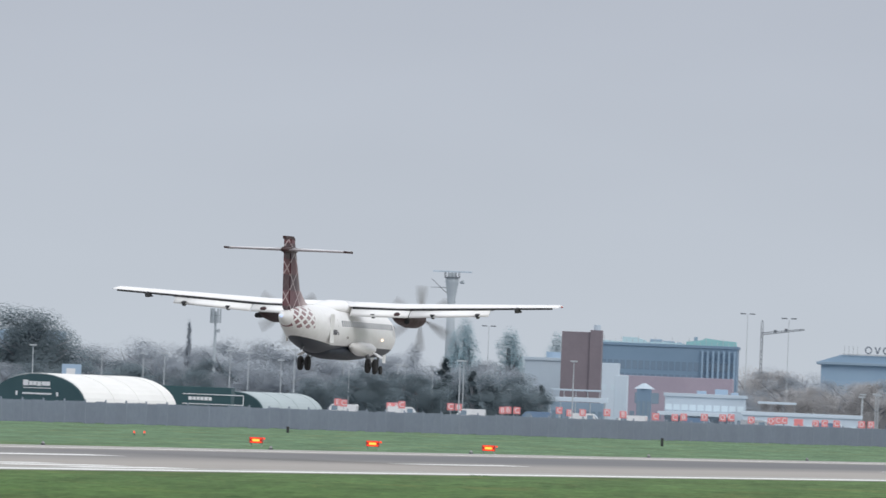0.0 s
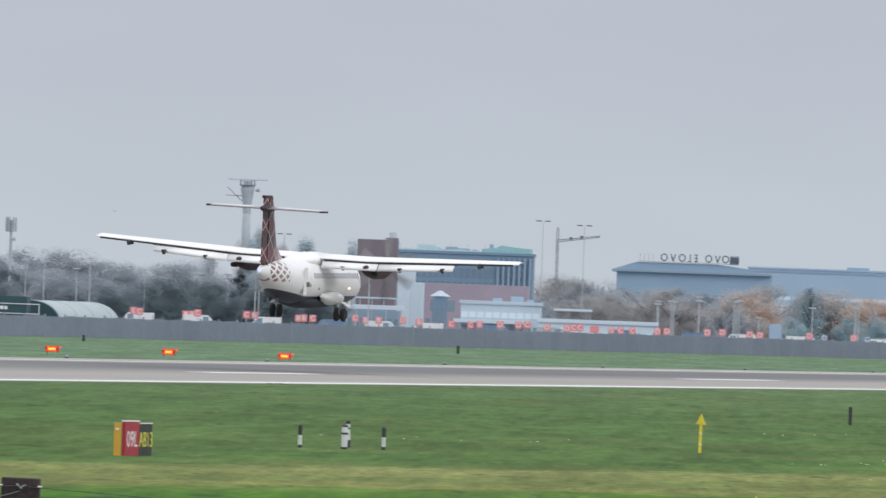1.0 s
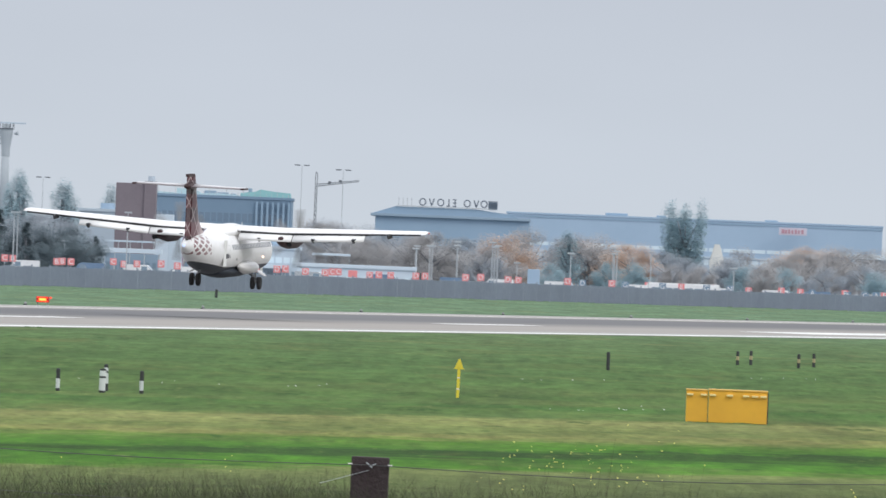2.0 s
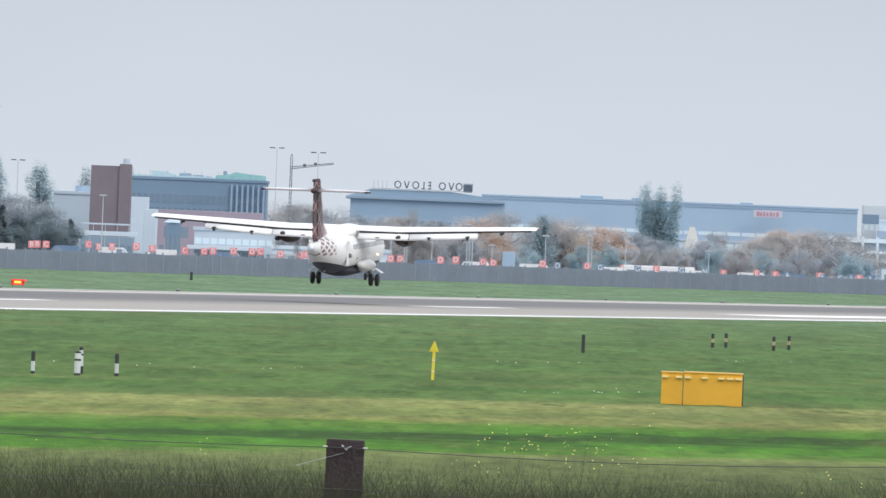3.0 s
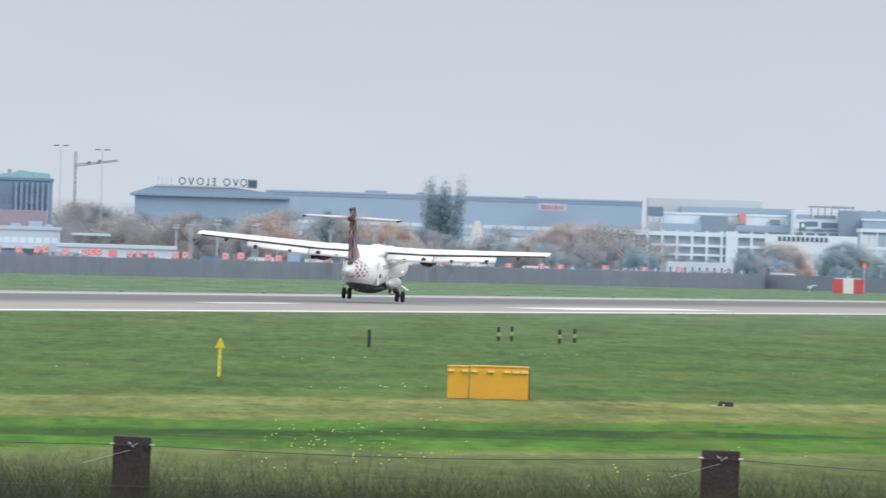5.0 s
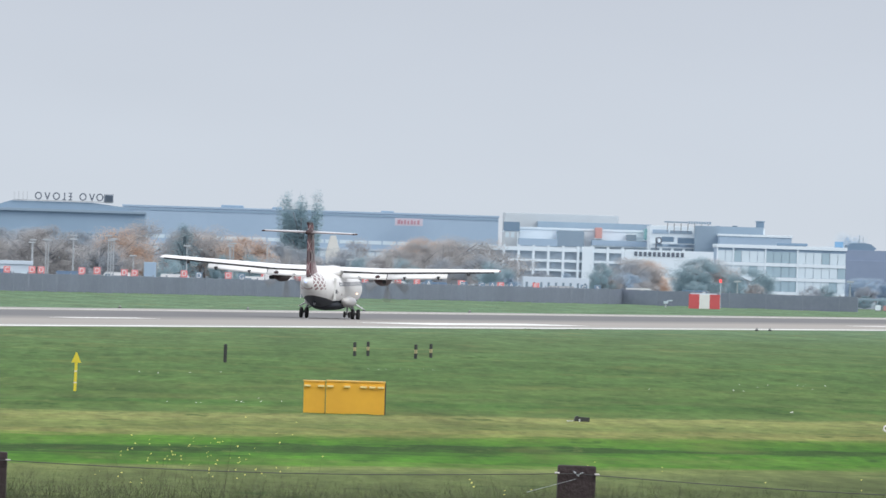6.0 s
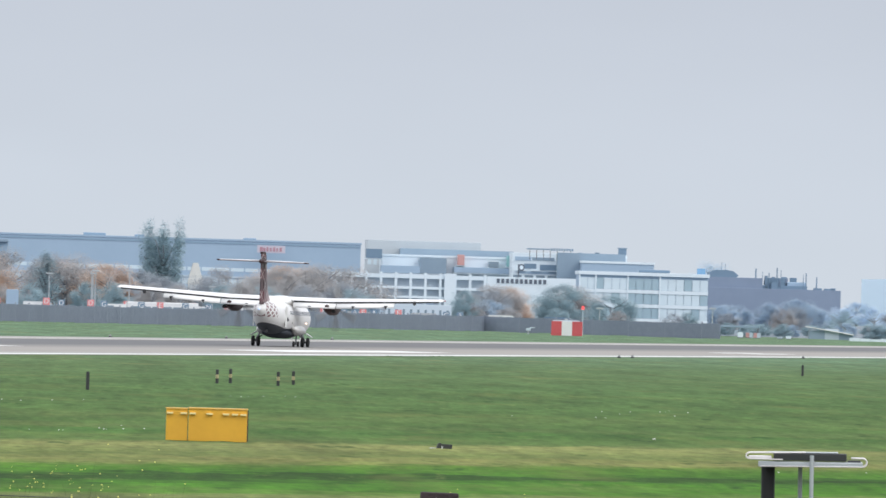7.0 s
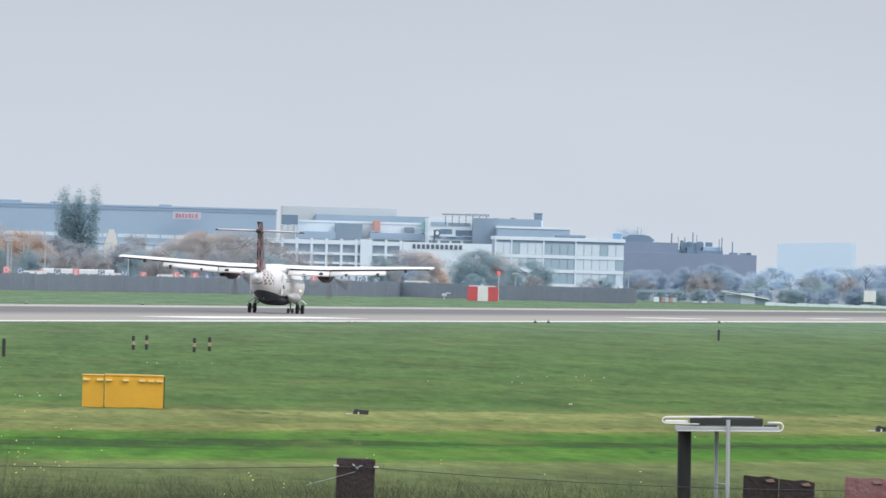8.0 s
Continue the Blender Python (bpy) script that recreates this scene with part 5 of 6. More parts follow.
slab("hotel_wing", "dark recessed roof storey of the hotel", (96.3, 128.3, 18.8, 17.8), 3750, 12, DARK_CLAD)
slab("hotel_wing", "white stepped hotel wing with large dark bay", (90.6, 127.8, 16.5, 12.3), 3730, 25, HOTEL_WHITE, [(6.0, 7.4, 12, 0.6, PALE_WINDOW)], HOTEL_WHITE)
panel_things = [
    ("dark_bay", 101.2, 108.6, 16.2, 11.8, DARK_CLAD, "dark blank bay front"), ("red_panel", 111.8, 113.6, 17.4, 14.4, surface("pale_red_panel", (0.62, 0.34, 0.32), (0.55, 0.30, 0.28), 0.6), "pale red facade panel"),
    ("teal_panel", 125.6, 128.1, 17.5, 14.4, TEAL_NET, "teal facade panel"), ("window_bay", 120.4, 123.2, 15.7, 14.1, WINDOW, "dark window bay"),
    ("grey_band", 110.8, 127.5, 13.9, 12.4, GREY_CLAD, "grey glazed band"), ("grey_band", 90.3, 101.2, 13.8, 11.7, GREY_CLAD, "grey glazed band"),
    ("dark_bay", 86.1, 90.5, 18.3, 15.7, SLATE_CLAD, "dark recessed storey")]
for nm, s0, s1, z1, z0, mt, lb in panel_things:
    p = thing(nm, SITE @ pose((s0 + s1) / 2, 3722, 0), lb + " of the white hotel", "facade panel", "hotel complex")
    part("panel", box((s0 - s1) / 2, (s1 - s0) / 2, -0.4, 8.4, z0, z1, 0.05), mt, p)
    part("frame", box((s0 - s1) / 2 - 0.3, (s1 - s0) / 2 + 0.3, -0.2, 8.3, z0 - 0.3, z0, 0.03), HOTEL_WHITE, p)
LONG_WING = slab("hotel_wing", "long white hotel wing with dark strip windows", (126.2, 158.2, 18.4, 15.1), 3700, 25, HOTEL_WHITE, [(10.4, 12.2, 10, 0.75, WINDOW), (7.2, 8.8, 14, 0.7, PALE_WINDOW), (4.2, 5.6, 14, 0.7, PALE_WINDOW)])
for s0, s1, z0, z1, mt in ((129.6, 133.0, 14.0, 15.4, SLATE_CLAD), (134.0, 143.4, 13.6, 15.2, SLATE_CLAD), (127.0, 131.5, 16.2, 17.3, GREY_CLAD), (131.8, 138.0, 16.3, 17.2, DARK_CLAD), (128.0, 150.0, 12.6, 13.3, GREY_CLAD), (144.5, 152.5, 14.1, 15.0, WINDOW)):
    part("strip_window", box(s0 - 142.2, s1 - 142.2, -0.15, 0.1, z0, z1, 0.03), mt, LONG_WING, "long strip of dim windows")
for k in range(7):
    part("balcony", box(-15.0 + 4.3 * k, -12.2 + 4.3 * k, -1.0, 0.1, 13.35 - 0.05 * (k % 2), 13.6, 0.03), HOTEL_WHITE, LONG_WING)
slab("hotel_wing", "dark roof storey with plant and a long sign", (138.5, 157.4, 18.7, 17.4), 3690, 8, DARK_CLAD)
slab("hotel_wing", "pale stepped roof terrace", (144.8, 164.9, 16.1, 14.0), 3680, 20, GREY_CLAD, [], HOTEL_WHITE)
top_sign = thing("roof_sign", SITE @ pose(136.4, 3695, 18.6), "long dark roof sign on short legs", "sign")
part("board", box(130.0 - 136.4, 136.6 - 136.4, 0, 0.3, 0.7, 1.1, 0.05), DARK_CLAD, top_sign)
for k in range(9):
    part("sign_bar", box(0.3 + 0.72 * k, 0.3 + 0.72 * k + 0.55, 0, 0.3, 0.55, 1.25, 0.04), DARK_CLAD, top_sign)
for k in range(7):
    part("leg", tube((-5.5 + 1.9 * k, 0.2, -2.0), (-5.5 + 1.9 * k, 0.2, 0.6), 0.1, 0.1, 5), DARK_STEEL, top_sign)
for t_s, t_z, r in ((156.5, 19.1, 1.1), (149.5, 18.5, 0.6), (144.8, 18.5, 0.5)):
    v = thing("roof_vent", SITE @ pose(t_s, 3692, t_z - 0.6), "grey boxy roof vent on the hotel", "vent", "roof vents")
    part("duct", box(-r, r, -r, r, 0, r * 1.6, 0.06), SLATE_CLAD, v)
    part("cowl", box(-r * 1.2, r * 1.2, -r * 1.2, r * 1.2, r * 1.6, r * 1.85, 0.04), DARK_CLAD, v)
# parking deck
DECK0, DECK1 = 75.2, 117.9
DZ = [11.3, 8.0, 5.4]
deck = thing("parking_deck", SITE @ pose(0, 3640, 0), "open white multi-storey parking deck", "parking deck", "hotel complex")
part("core", box(DECK0, DECK1, 1.6, 24, 0, DZ[0] - 0.6), PALE_CLAD, deck)
for z, h in zip(DZ, (1.1, 0.7, 0.6)):
    part("floor_band", box(DECK0 + (DZ[0] - z) * 2.2, DECK1, -0.3, 4, z - h, z, 0.05), HOTEL_WHITE, deck)
for k in range(11):
    x = DECK0 + 1.0 + k * (DECK1 - DECK0 - 2) / 10
    part("pier", box(x - 0.35, x + 0.35, -0.45, 0.2, 0, DZ[0] + 0.5, 0.04), HOTEL_WHITE, deck)
part("stair_block", box(105.8, 108.8, -1.2, 3, 0, DZ[0] + 0.5, 0.05), HOTEL_WHITE, deck)
# the sign wall with unreadable initials
SW0, SW1 = 116.2, 141.3
sw = block("sign_wall", "white wall with dark lettering under a tall initial", "wall", SW0, SW1, 11.3, 3600, 6, HOTEL_WHITE, rows=[(2.0, 5.0, 12, 0.3, PALE_WINDOW)])
SWM = (SW0 + SW1) / 2
for k in range(11):
    x = 119.2 - SWM + k * (131.8 - (119.2)) / 10
    b = box(x - 0.40, x + 0.40, -0.2, 0, 9.6, 10.8, 0.05)
    part("sign_bar", b, SIGN_DARK, sw)
xr = 125.3 - SWM
zr0, zr1 = 11.3, 14.8
b = tube((xr - 0.7, -0.3, zr0), (xr - 0.7, -0.3, zr1), 0.22, 0.22, 6)
for a in range(12):
    a0, a1 = math.pi * a / 6, math.pi * (a + 1) / 6
    tube((xr + 0.1 + 0.7 * math.cos(a0), -0.3, zr1 - 0.8 + 0.8 * math.sin(a0)), (xr + 0.1 + 0.7 * math.cos(a1), -0.3, zr1 - 0.8 + 0.8 * math.sin(a1)), 0.2, 0.2, 6, b)
part("initial", b, SIGN_DARK, sw, "tall dark initial shape")
tank = thing("water_tank", SITE @ pose(113.7, 3000, 0), "small white tank on a steel stand", "tank")
part("vessel", tube((0, 0, 6.7), (0, 0, 8.2), 0.95, 0.85, 16), HOTEL_WHITE, tank)
part("stand", tube((0, 0, 0), (0, 0, 6.7), 0.3, 0.3, 8), GALV, tank)
# glass offices
GO0, GO1 = 135.4, 168.8
GOZ = 13.2
go = thing("glass_office", SITE @ pose((GO0 + GO1) / 2, 3450, 0), "pale glass office with white floor bands", "office")
GW2 = (GO1 - GO0) / 2
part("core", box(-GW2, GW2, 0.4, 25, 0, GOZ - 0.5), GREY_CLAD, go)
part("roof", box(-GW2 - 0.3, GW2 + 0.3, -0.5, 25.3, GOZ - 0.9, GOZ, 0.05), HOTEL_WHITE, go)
for z in (GOZ - 5.0, GOZ - 8.7, GOZ - 12.4):
    part("floor_band", box(-GW2, GW2, -0.25, 0.5, z - 0.45, z + 0.45, 0.04), HOTEL_WHITE, go)
bays = 16
pane_a = mesh_of("glass_bay", box(-GW2 / bays * 0.94, GW2 / bays * 0.94, 0, 0.4, 0, 2.9), PALE_WINDOW)
pane_b = mesh_of("glass_bay", box(-GW2 / bays * 0.94, GW2 / bays * 0.94, 0, 0.4, 0, 2.9), glass("blue_window_glass", (0.38, 0.52, 0.60)))
for z in (GOZ - 4.5, GOZ - 8.2, GOZ - 11.9, GOZ - 15.2):
    for k in range(bays):
        p = new("glass_bay", pane_b if 6 <= k <= 9 or (k * 7 + int(z)) % 11 == 0 else pane_a)
        p.parent, p.matrix_local = go, pose(-GW2 + (2 * k + 1) * GW2 / bays, 0, z)
for k in (0, 2, 6, 10):
    part("column", box(-GW2 + 2 * k * GW2 / bays - 0.18, -GW2 + 2 * k * GW2 / bays + 0.18, -0.4, 0.1, 0, GOZ - 0.9), HOTEL_WHITE, go)
part("blue_box", box(GW2 - 2.7, GW2 - 0.6, 4, 7, GOZ, GOZ + 1.5, 0.1), surface("blue_sheet", (0.20, 0.38, 0.58), (0.16, 0.32, 0.5), 0.6), go, "blue rooftop box")
part("roof_growth", box(-1.0, 7.0, 6, 9, GOZ, GOZ + 0.8, 0.3), SLATE_CLAD, go)
# dark block with rooftop plant
DB0, DB1 = 171.3, 206.3
DBZ = 10.1
HOTEL_DARK = surface("dark_hotel_cladding", (0.235, 0.295, 0.400), (0.20, 0.255, 0.350), 0.7, fine=0.5, coarse=0.08)
db = block("dark_hotel", "dark grey-blue hotel block with rooftop plant", "hotel", DB0, DB1, DBZ, 3500, 30, HOTEL_DARK, rows=[(z, z + 1.3, 15, 0.34, glass("dim_window_glass", (0.20, 0.26, 0.35))) for z in (3.0,)])
rng = random.Random(8)
DW = DB1 - DB0
part("upper_storey", box(-0.5 * DW, -0.09 * DW, 1, 20, DBZ - 0.1, DBZ + 2.7, 0.05), HOTEL_DARK, db)
part("roof_hump", extrude_outline([(-0.49 * DW, DBZ + 2.6), (-0.29 * DW, DBZ + 2.6), (-0.27 * DW, DBZ + 3.2), (-0.31 * DW, DBZ + 4.3), (-0.36 * DW, DBZ + 4.6), (-0.46 * DW, DBZ + 4.5), (-0.49 * DW, DBZ + 3.9)], 2, 16), SLATE_CLAD, db)
part("plant_deck", box(-0.09 * DW, 0.25 * DW, 3, 18, DBZ - 0.05, DBZ + 0.9, 0.05), SLATE_CLAD, db)
part("plant_room", box(-0.05 * DW, 0.08 * DW, 4, 16, DBZ, DBZ + 2.9, 0.1), SLATE_CLAD, db)
part("roof_tank", box(0.10 * DW, 0.24 * DW, 4, 12, DBZ, DBZ + 1.9, 0.25), GREY_CLAD, db)
for k in range(14):
    x, w, h = rng.uniform(-0.1, 0.24) * DW, rng.uniform(0.4, 1.8), rng.uniform(1.4, 3.4)
    part("roof_plant", box(x, x + w, 2 + k, 5 + k, DBZ, DBZ + h, 0.05), rng.choice((SLATE_CLAD, HOTEL_DARK)), db)
for x, w, h in ((0.30, 2.2, 0.5), (0.38, 2.6, 0.45), (0.43, 1.2, 0.6)):
    part("roof_plant", box(x * DW, x * DW + w, 3, 6, DBZ, DBZ + h, 0.05), SLATE_CLAD, db)
for x, h, r in ((-0.14, 5.2, 0.25), (-0.09, 4.4, 0.12), (-0.04, 4.2, 0.2), (0.02, 5.6, 0.22), (0.05, 5.0, 0.12), (0.22, 4.0, 0.14), (0.24, 4.4, 0.2), (0.32, 3.4, 0.22), (-0.40, 6.6, 0.1), (-0.37, 6.2, 0.08)):
    part("roof_pole", tube((x * DW, 3, DBZ), (x * DW, 3, DBZ + h), r, r * 0.7, 6), SLATE_CLAD, db)
# faint far buildings: haze is put into their pale blue colour
fh = block("far_hangar", "hangar far off beyond the trees, haze in its pale blue colour", "hangar", 284.3, 310.8, 16.5, 4700, 60, FAR_HAZED, turn=-5.0)
part("roof_edge", extrude_outline([(-13.2, 16.4), (13.2, 16.4), (13.2, 17.4), (4.0, 17.2), (-9.0, 16.6)], 0, 58), FAR_HAZED, fh)

# low airfield sheds beside the far taxiway
sh = thing("shed", SITE @ pose(121.3, 2080, 0), "dark lean-to shed with a pale sloping roof edge", "shed")
part("wall", box(-3.4, 3.4, 0, 4, 0, 1.3, 0.03), DARK_CLAD, sh)
part("roof", extrude_outline([(-3.9, 1.6 + 0.25), (3.6, 1.5 - 0.75), (3.6, 1.5 - 0.60), (-3.9, 1.6 + 0.4)], -0.6, 4.4), SIGN_WHITE, sh)
part("door", box(-1.0, 1.2, -0.05, 0.02, 0, 1.7), PALE_CLAD, sh)
wallr = thing("low_wall", SITE @ pose(129.4, 2010, 0), "low pale concrete wall along the far taxiway", "wall")
for k in range(22):
    part("block", box(-9.4 + 1.6 * k, -9.4 + 1.6 * k + 1.55, 0, 0.6, 0, 0.5 - 0.06 * (k % 3)), HOTEL_WHITE, wallr)
nb = thing("notice_board", SITE @ pose(138.5, 2050, 0), "white notice board on legs by the far taxiway", "sign")
part("board", box(-0.95, 0.95, -0.05, 0.05, 0.9, 2.6, 0.03), SIGN_WHITE, nb)
for x in (-0.7, 0.7):
    part("leg", tube((x, 0.08, 0), (x, 0.08, 2.5), 0.06), GALV, nb)
cn = thing("canopy", SITE @ pose(104.6, 2040, 0), "dark flat canopy on posts by the far taxiway", "canopy")
part("slab", box(-3.2, 3.2, -2, 2, 1.5, 1.8, 0.04), DARK_CLAD, cn)
for x in (-3, 0, 3):
    part("post", tube((x, -1.8, 0), (x, -1.8, 1.6), 0.07), DARK_STEEL, cn)
BARRIER_RED = surface("pale_barrier_red", (0.55, 0.30, 0.29), (0.47, 0.27, 0.26), 0.6)
for s_, tall_, mats_ in ((103.5, 0.85, (HOTEL_WHITE,)), (104.7, 0.8, (BARRIER_RED, PALE_CLAD)), (105.9, 0.8, (BARRIER_RED, PALE_CLAD)), (110.8, 0.45, (HOTEL_WHITE,)), (109.5, 0.3, (PALE_CLAD,))):
    ba = thing("barrier", SITE @ pose(s_, 2010, 0), "small plastic works barrier beside the far taxiway", "barrier", "works barriers")
    for k, mt in enumerate(mats_):
        part("block", box(-0.45 + 0.45 * k, 0.40 / len(mats_) + 0.45 * k - 0.05, -0.2, 0.2, 0, tall_, 0.05), mt, ba)
    part("foot", box(-0.5, 0.55, -0.3, 0.3, 0, 0.1, 0.02), DARK_STEEL, ba)

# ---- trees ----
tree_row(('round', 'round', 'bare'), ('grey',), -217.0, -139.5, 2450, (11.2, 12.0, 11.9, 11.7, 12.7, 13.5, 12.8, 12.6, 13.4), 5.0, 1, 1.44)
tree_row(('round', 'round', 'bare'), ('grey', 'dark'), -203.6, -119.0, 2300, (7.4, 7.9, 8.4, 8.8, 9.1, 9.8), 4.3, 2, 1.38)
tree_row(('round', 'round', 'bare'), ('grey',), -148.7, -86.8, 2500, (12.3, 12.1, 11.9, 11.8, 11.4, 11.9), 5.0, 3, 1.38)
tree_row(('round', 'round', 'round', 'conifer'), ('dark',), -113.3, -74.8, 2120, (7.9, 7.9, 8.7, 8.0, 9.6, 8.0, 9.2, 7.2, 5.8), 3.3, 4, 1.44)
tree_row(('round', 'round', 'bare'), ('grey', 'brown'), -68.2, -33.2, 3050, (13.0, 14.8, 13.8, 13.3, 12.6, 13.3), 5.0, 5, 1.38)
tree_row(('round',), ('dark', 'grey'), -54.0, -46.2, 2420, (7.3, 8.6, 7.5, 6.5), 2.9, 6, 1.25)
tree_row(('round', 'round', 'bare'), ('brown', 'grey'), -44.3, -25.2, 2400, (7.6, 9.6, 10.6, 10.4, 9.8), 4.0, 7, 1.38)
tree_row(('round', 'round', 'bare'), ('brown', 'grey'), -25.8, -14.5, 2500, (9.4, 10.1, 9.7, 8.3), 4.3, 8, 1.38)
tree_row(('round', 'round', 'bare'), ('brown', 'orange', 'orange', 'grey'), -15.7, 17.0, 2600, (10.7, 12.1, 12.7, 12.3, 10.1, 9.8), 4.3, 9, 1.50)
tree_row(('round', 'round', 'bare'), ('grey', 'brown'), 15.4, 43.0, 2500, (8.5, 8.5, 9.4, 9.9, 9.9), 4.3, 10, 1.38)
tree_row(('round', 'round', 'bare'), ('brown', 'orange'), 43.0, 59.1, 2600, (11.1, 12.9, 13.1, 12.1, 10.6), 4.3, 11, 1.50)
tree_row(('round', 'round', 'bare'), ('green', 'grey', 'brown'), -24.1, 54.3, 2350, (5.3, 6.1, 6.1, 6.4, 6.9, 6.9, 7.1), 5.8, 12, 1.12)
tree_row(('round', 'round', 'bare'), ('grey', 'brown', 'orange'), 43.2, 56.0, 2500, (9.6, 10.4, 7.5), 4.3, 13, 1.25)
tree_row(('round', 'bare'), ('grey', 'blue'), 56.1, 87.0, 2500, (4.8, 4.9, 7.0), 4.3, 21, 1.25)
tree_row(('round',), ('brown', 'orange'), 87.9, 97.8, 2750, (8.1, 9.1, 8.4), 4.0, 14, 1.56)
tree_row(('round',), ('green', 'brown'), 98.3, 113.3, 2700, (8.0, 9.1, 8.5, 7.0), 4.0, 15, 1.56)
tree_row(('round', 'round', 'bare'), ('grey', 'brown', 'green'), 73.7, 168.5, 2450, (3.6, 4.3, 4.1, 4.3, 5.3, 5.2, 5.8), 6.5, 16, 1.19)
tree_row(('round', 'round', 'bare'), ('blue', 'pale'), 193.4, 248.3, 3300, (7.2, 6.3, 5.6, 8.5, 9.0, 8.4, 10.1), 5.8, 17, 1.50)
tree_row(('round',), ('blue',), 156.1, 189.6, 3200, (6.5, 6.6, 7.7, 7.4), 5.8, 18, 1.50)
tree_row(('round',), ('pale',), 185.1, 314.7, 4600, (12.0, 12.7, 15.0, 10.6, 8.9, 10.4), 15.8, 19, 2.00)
tree_row(('round',), ('blue', 'green'), 102.6, 151.3, 2130, (2.1, 2.4, 3.3, 3.0), 1.9, 20, 1.5)
for shape, colour, s, dist, height, spread, seed in [
    ("round", "dark", -183.9, 2400, 20.5, 1.35, 4),
    ("round", "dark", -179.1, 2390, 18.6, 1.3, 5),
    ("round", "dark", -131.8, 2100, 8.0, 1.0, 7),
    ("conifer", "grey", -154.8, 2450, 16.5, 0.5, 3),
    ("poplar", "green", -116.7, 2750, 19.9, 1.15, 1),
    ("poplar", "green", -115.1, 2740, 18.2, 1.1, 2),
    ("poplar", "green", -105.1, 2700, 17.9, 1.5, 3),
    ("poplar", "green", -104.6, 2710, 16.8, 1.3, 4),
    ("poplar", "grey", -124.6, 2700, 14.2, 1.5, 5),
    ("poplar", "green", -118.9, 2760, 17.0, 1.0, 6),
    ("poplar", "green", -96.3, 2720, 17.5, 1.1, 7),
    ("vase", "green", 22.9, 2900, 20.6, 1.4, 2),
    ("vase", "green", 20.8, 2905, 18.2, 1.0, 3),
    ("poplar", "green", -2.1, 2450, 11.1, 1.7, 6),
    ("round", "orange", 1.4, 2620, 11.5, 1.1, 8),
    ("round", "orange", 49.4, 2620, 11.5, 1.2, 9),
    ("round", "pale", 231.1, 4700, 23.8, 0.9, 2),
    ("round", "green", 74.9, 2450, 7.4, 0.9, 3),
]:
    tree(shape, colour, s, dist, height, spread, seed)

# ---- things on the near grass and beside the runway ----
YELLOW = surface("cabinet_yellow", (0.82, 0.44, 0.04), (0.70, 0.36, 0.035), 0.45, fine=6, coarse=1.2, dirt=0.3)
COWL = surface("pale_cowl_yellow", (0.90, 0.74, 0.34), (0.8, 0.64, 0.28), 0.5)
YELLOW_LID = surface("cabinet_lid_yellow", (0.80, 0.47, 0.10), (0.66, 0.38, 0.08), 0.5, fine=6)
ARROW_YELLOW = surface("marker_yellow", (0.82, 0.66, 0.05), (0.7, 0.55, 0.05), 0.5, fine=8)
SIGN_FACE_RED = surface("sign_face_red", (0.42, 0.022, 0.045), (0.34, 0.02, 0.04), 0.4, fine=6)
SIGN_FACE_BLACK = surface("sign_face_black", (0.025, 0.028, 0.026), (0.04, 0.042, 0.04), 0.4, fine=6)
SIGN_SIDE = surface("sign_side_yellow", (0.66, 0.36, 0.04), (0.52, 0.28, 0.035), 0.5, fine=6)
LETTER_WHITE = surface("letter_white", (0.85, 0.80, 0.80), (0.75, 0.7, 0.7), 0.5)
LETTER_YELLOW = surface("letter_yellow", (0.80, 0.72, 0.12), (0.7, 0.62, 0.1), 0.5)
POST_BLACK = surface("post_black", (0.03, 0.033, 0.035), (0.05, 0.05, 0.05), 0.7, fine=8)
POST_WHITE = surface("post_white", (0.66, 0.68, 0.68), (0.5, 0.52, 0.52), 0.6, fine=8)
POST_TAN = surface("post_tan", (0.42, 0.36, 0.20), (0.34, 0.29, 0.17), 0.7, fine=8)
TIMBER = surface("creosoted_timber", (0.050, 0.034, 0.036), (0.028, 0.020, 0.022), 0.85, fine=14, coarse=2, bump=0.6)
RED_TIMBER = surface("red_flaked_timber", (0.20, 0.055, 0.06), (0.34, 0.22, 0.22), 0.85, fine=16, coarse=3, dirt=0.55, bump=0.5)
WIRE = surface("fence_wire", (0.10, 0.10, 0.10), (0.07, 0.07, 0.07), 0.6, 0.4)
PAPI_RED = glowing("red_approach_lamp", (1.0, 0.035, 0.012), 1.6)
PAPI_HOT = glowing("amber_lamp_core", (1.0, 0.27, 0.04), 3.0)
PAPI_BODY = surface("orange_lamp_housing", (0.50, 0.05, 0.03), (0.4, 0.04, 0.03), 0.5)


def approach_lamp(x, y, wide=0.95):
    p = thing("approach_lamp", pose(x, y, 0, 0, 0, 10), "lit red and amber approach slope lamp on legs", "airfield lamp", "approach slope lamps")
    part("housing", box(-wide / 2, wide / 2, -0.35, 0.5, 0.24, 0.66, 0.03), PAPI_BODY, p)
    part("lens", box(-wide * 0.27, wide * 0.27, -0.38, -0.34, 0.36, 0.53, 0.015), PAPI_HOT, p, "glowing amber lens")
    part("hood", box(-wide * 0.42, wide * 0.42, -0.44, -0.35, 0.54, 0.61, 0.01, bm=box(-wide * 0.42, wide * 0.42, -0.42, -0.35, 0.27, 0.35, 0.01)), PAPI_RED, p, "glowing red bars that imitate the lamp's red rim")
    part("side_lamp", tube((wide * 0.62, -0.3, 0.58), (wide * 0.62, -0.2, 0.58), 0.07, 0.07, 8), PAPI_RED, p)
    for xx in (-wide * 0.4, wide * 0.4):
        part("leg", tube((xx, 0.1, 0), (xx, 0.1, 0.26), 0.04, 0.04, 6), GALV, p)


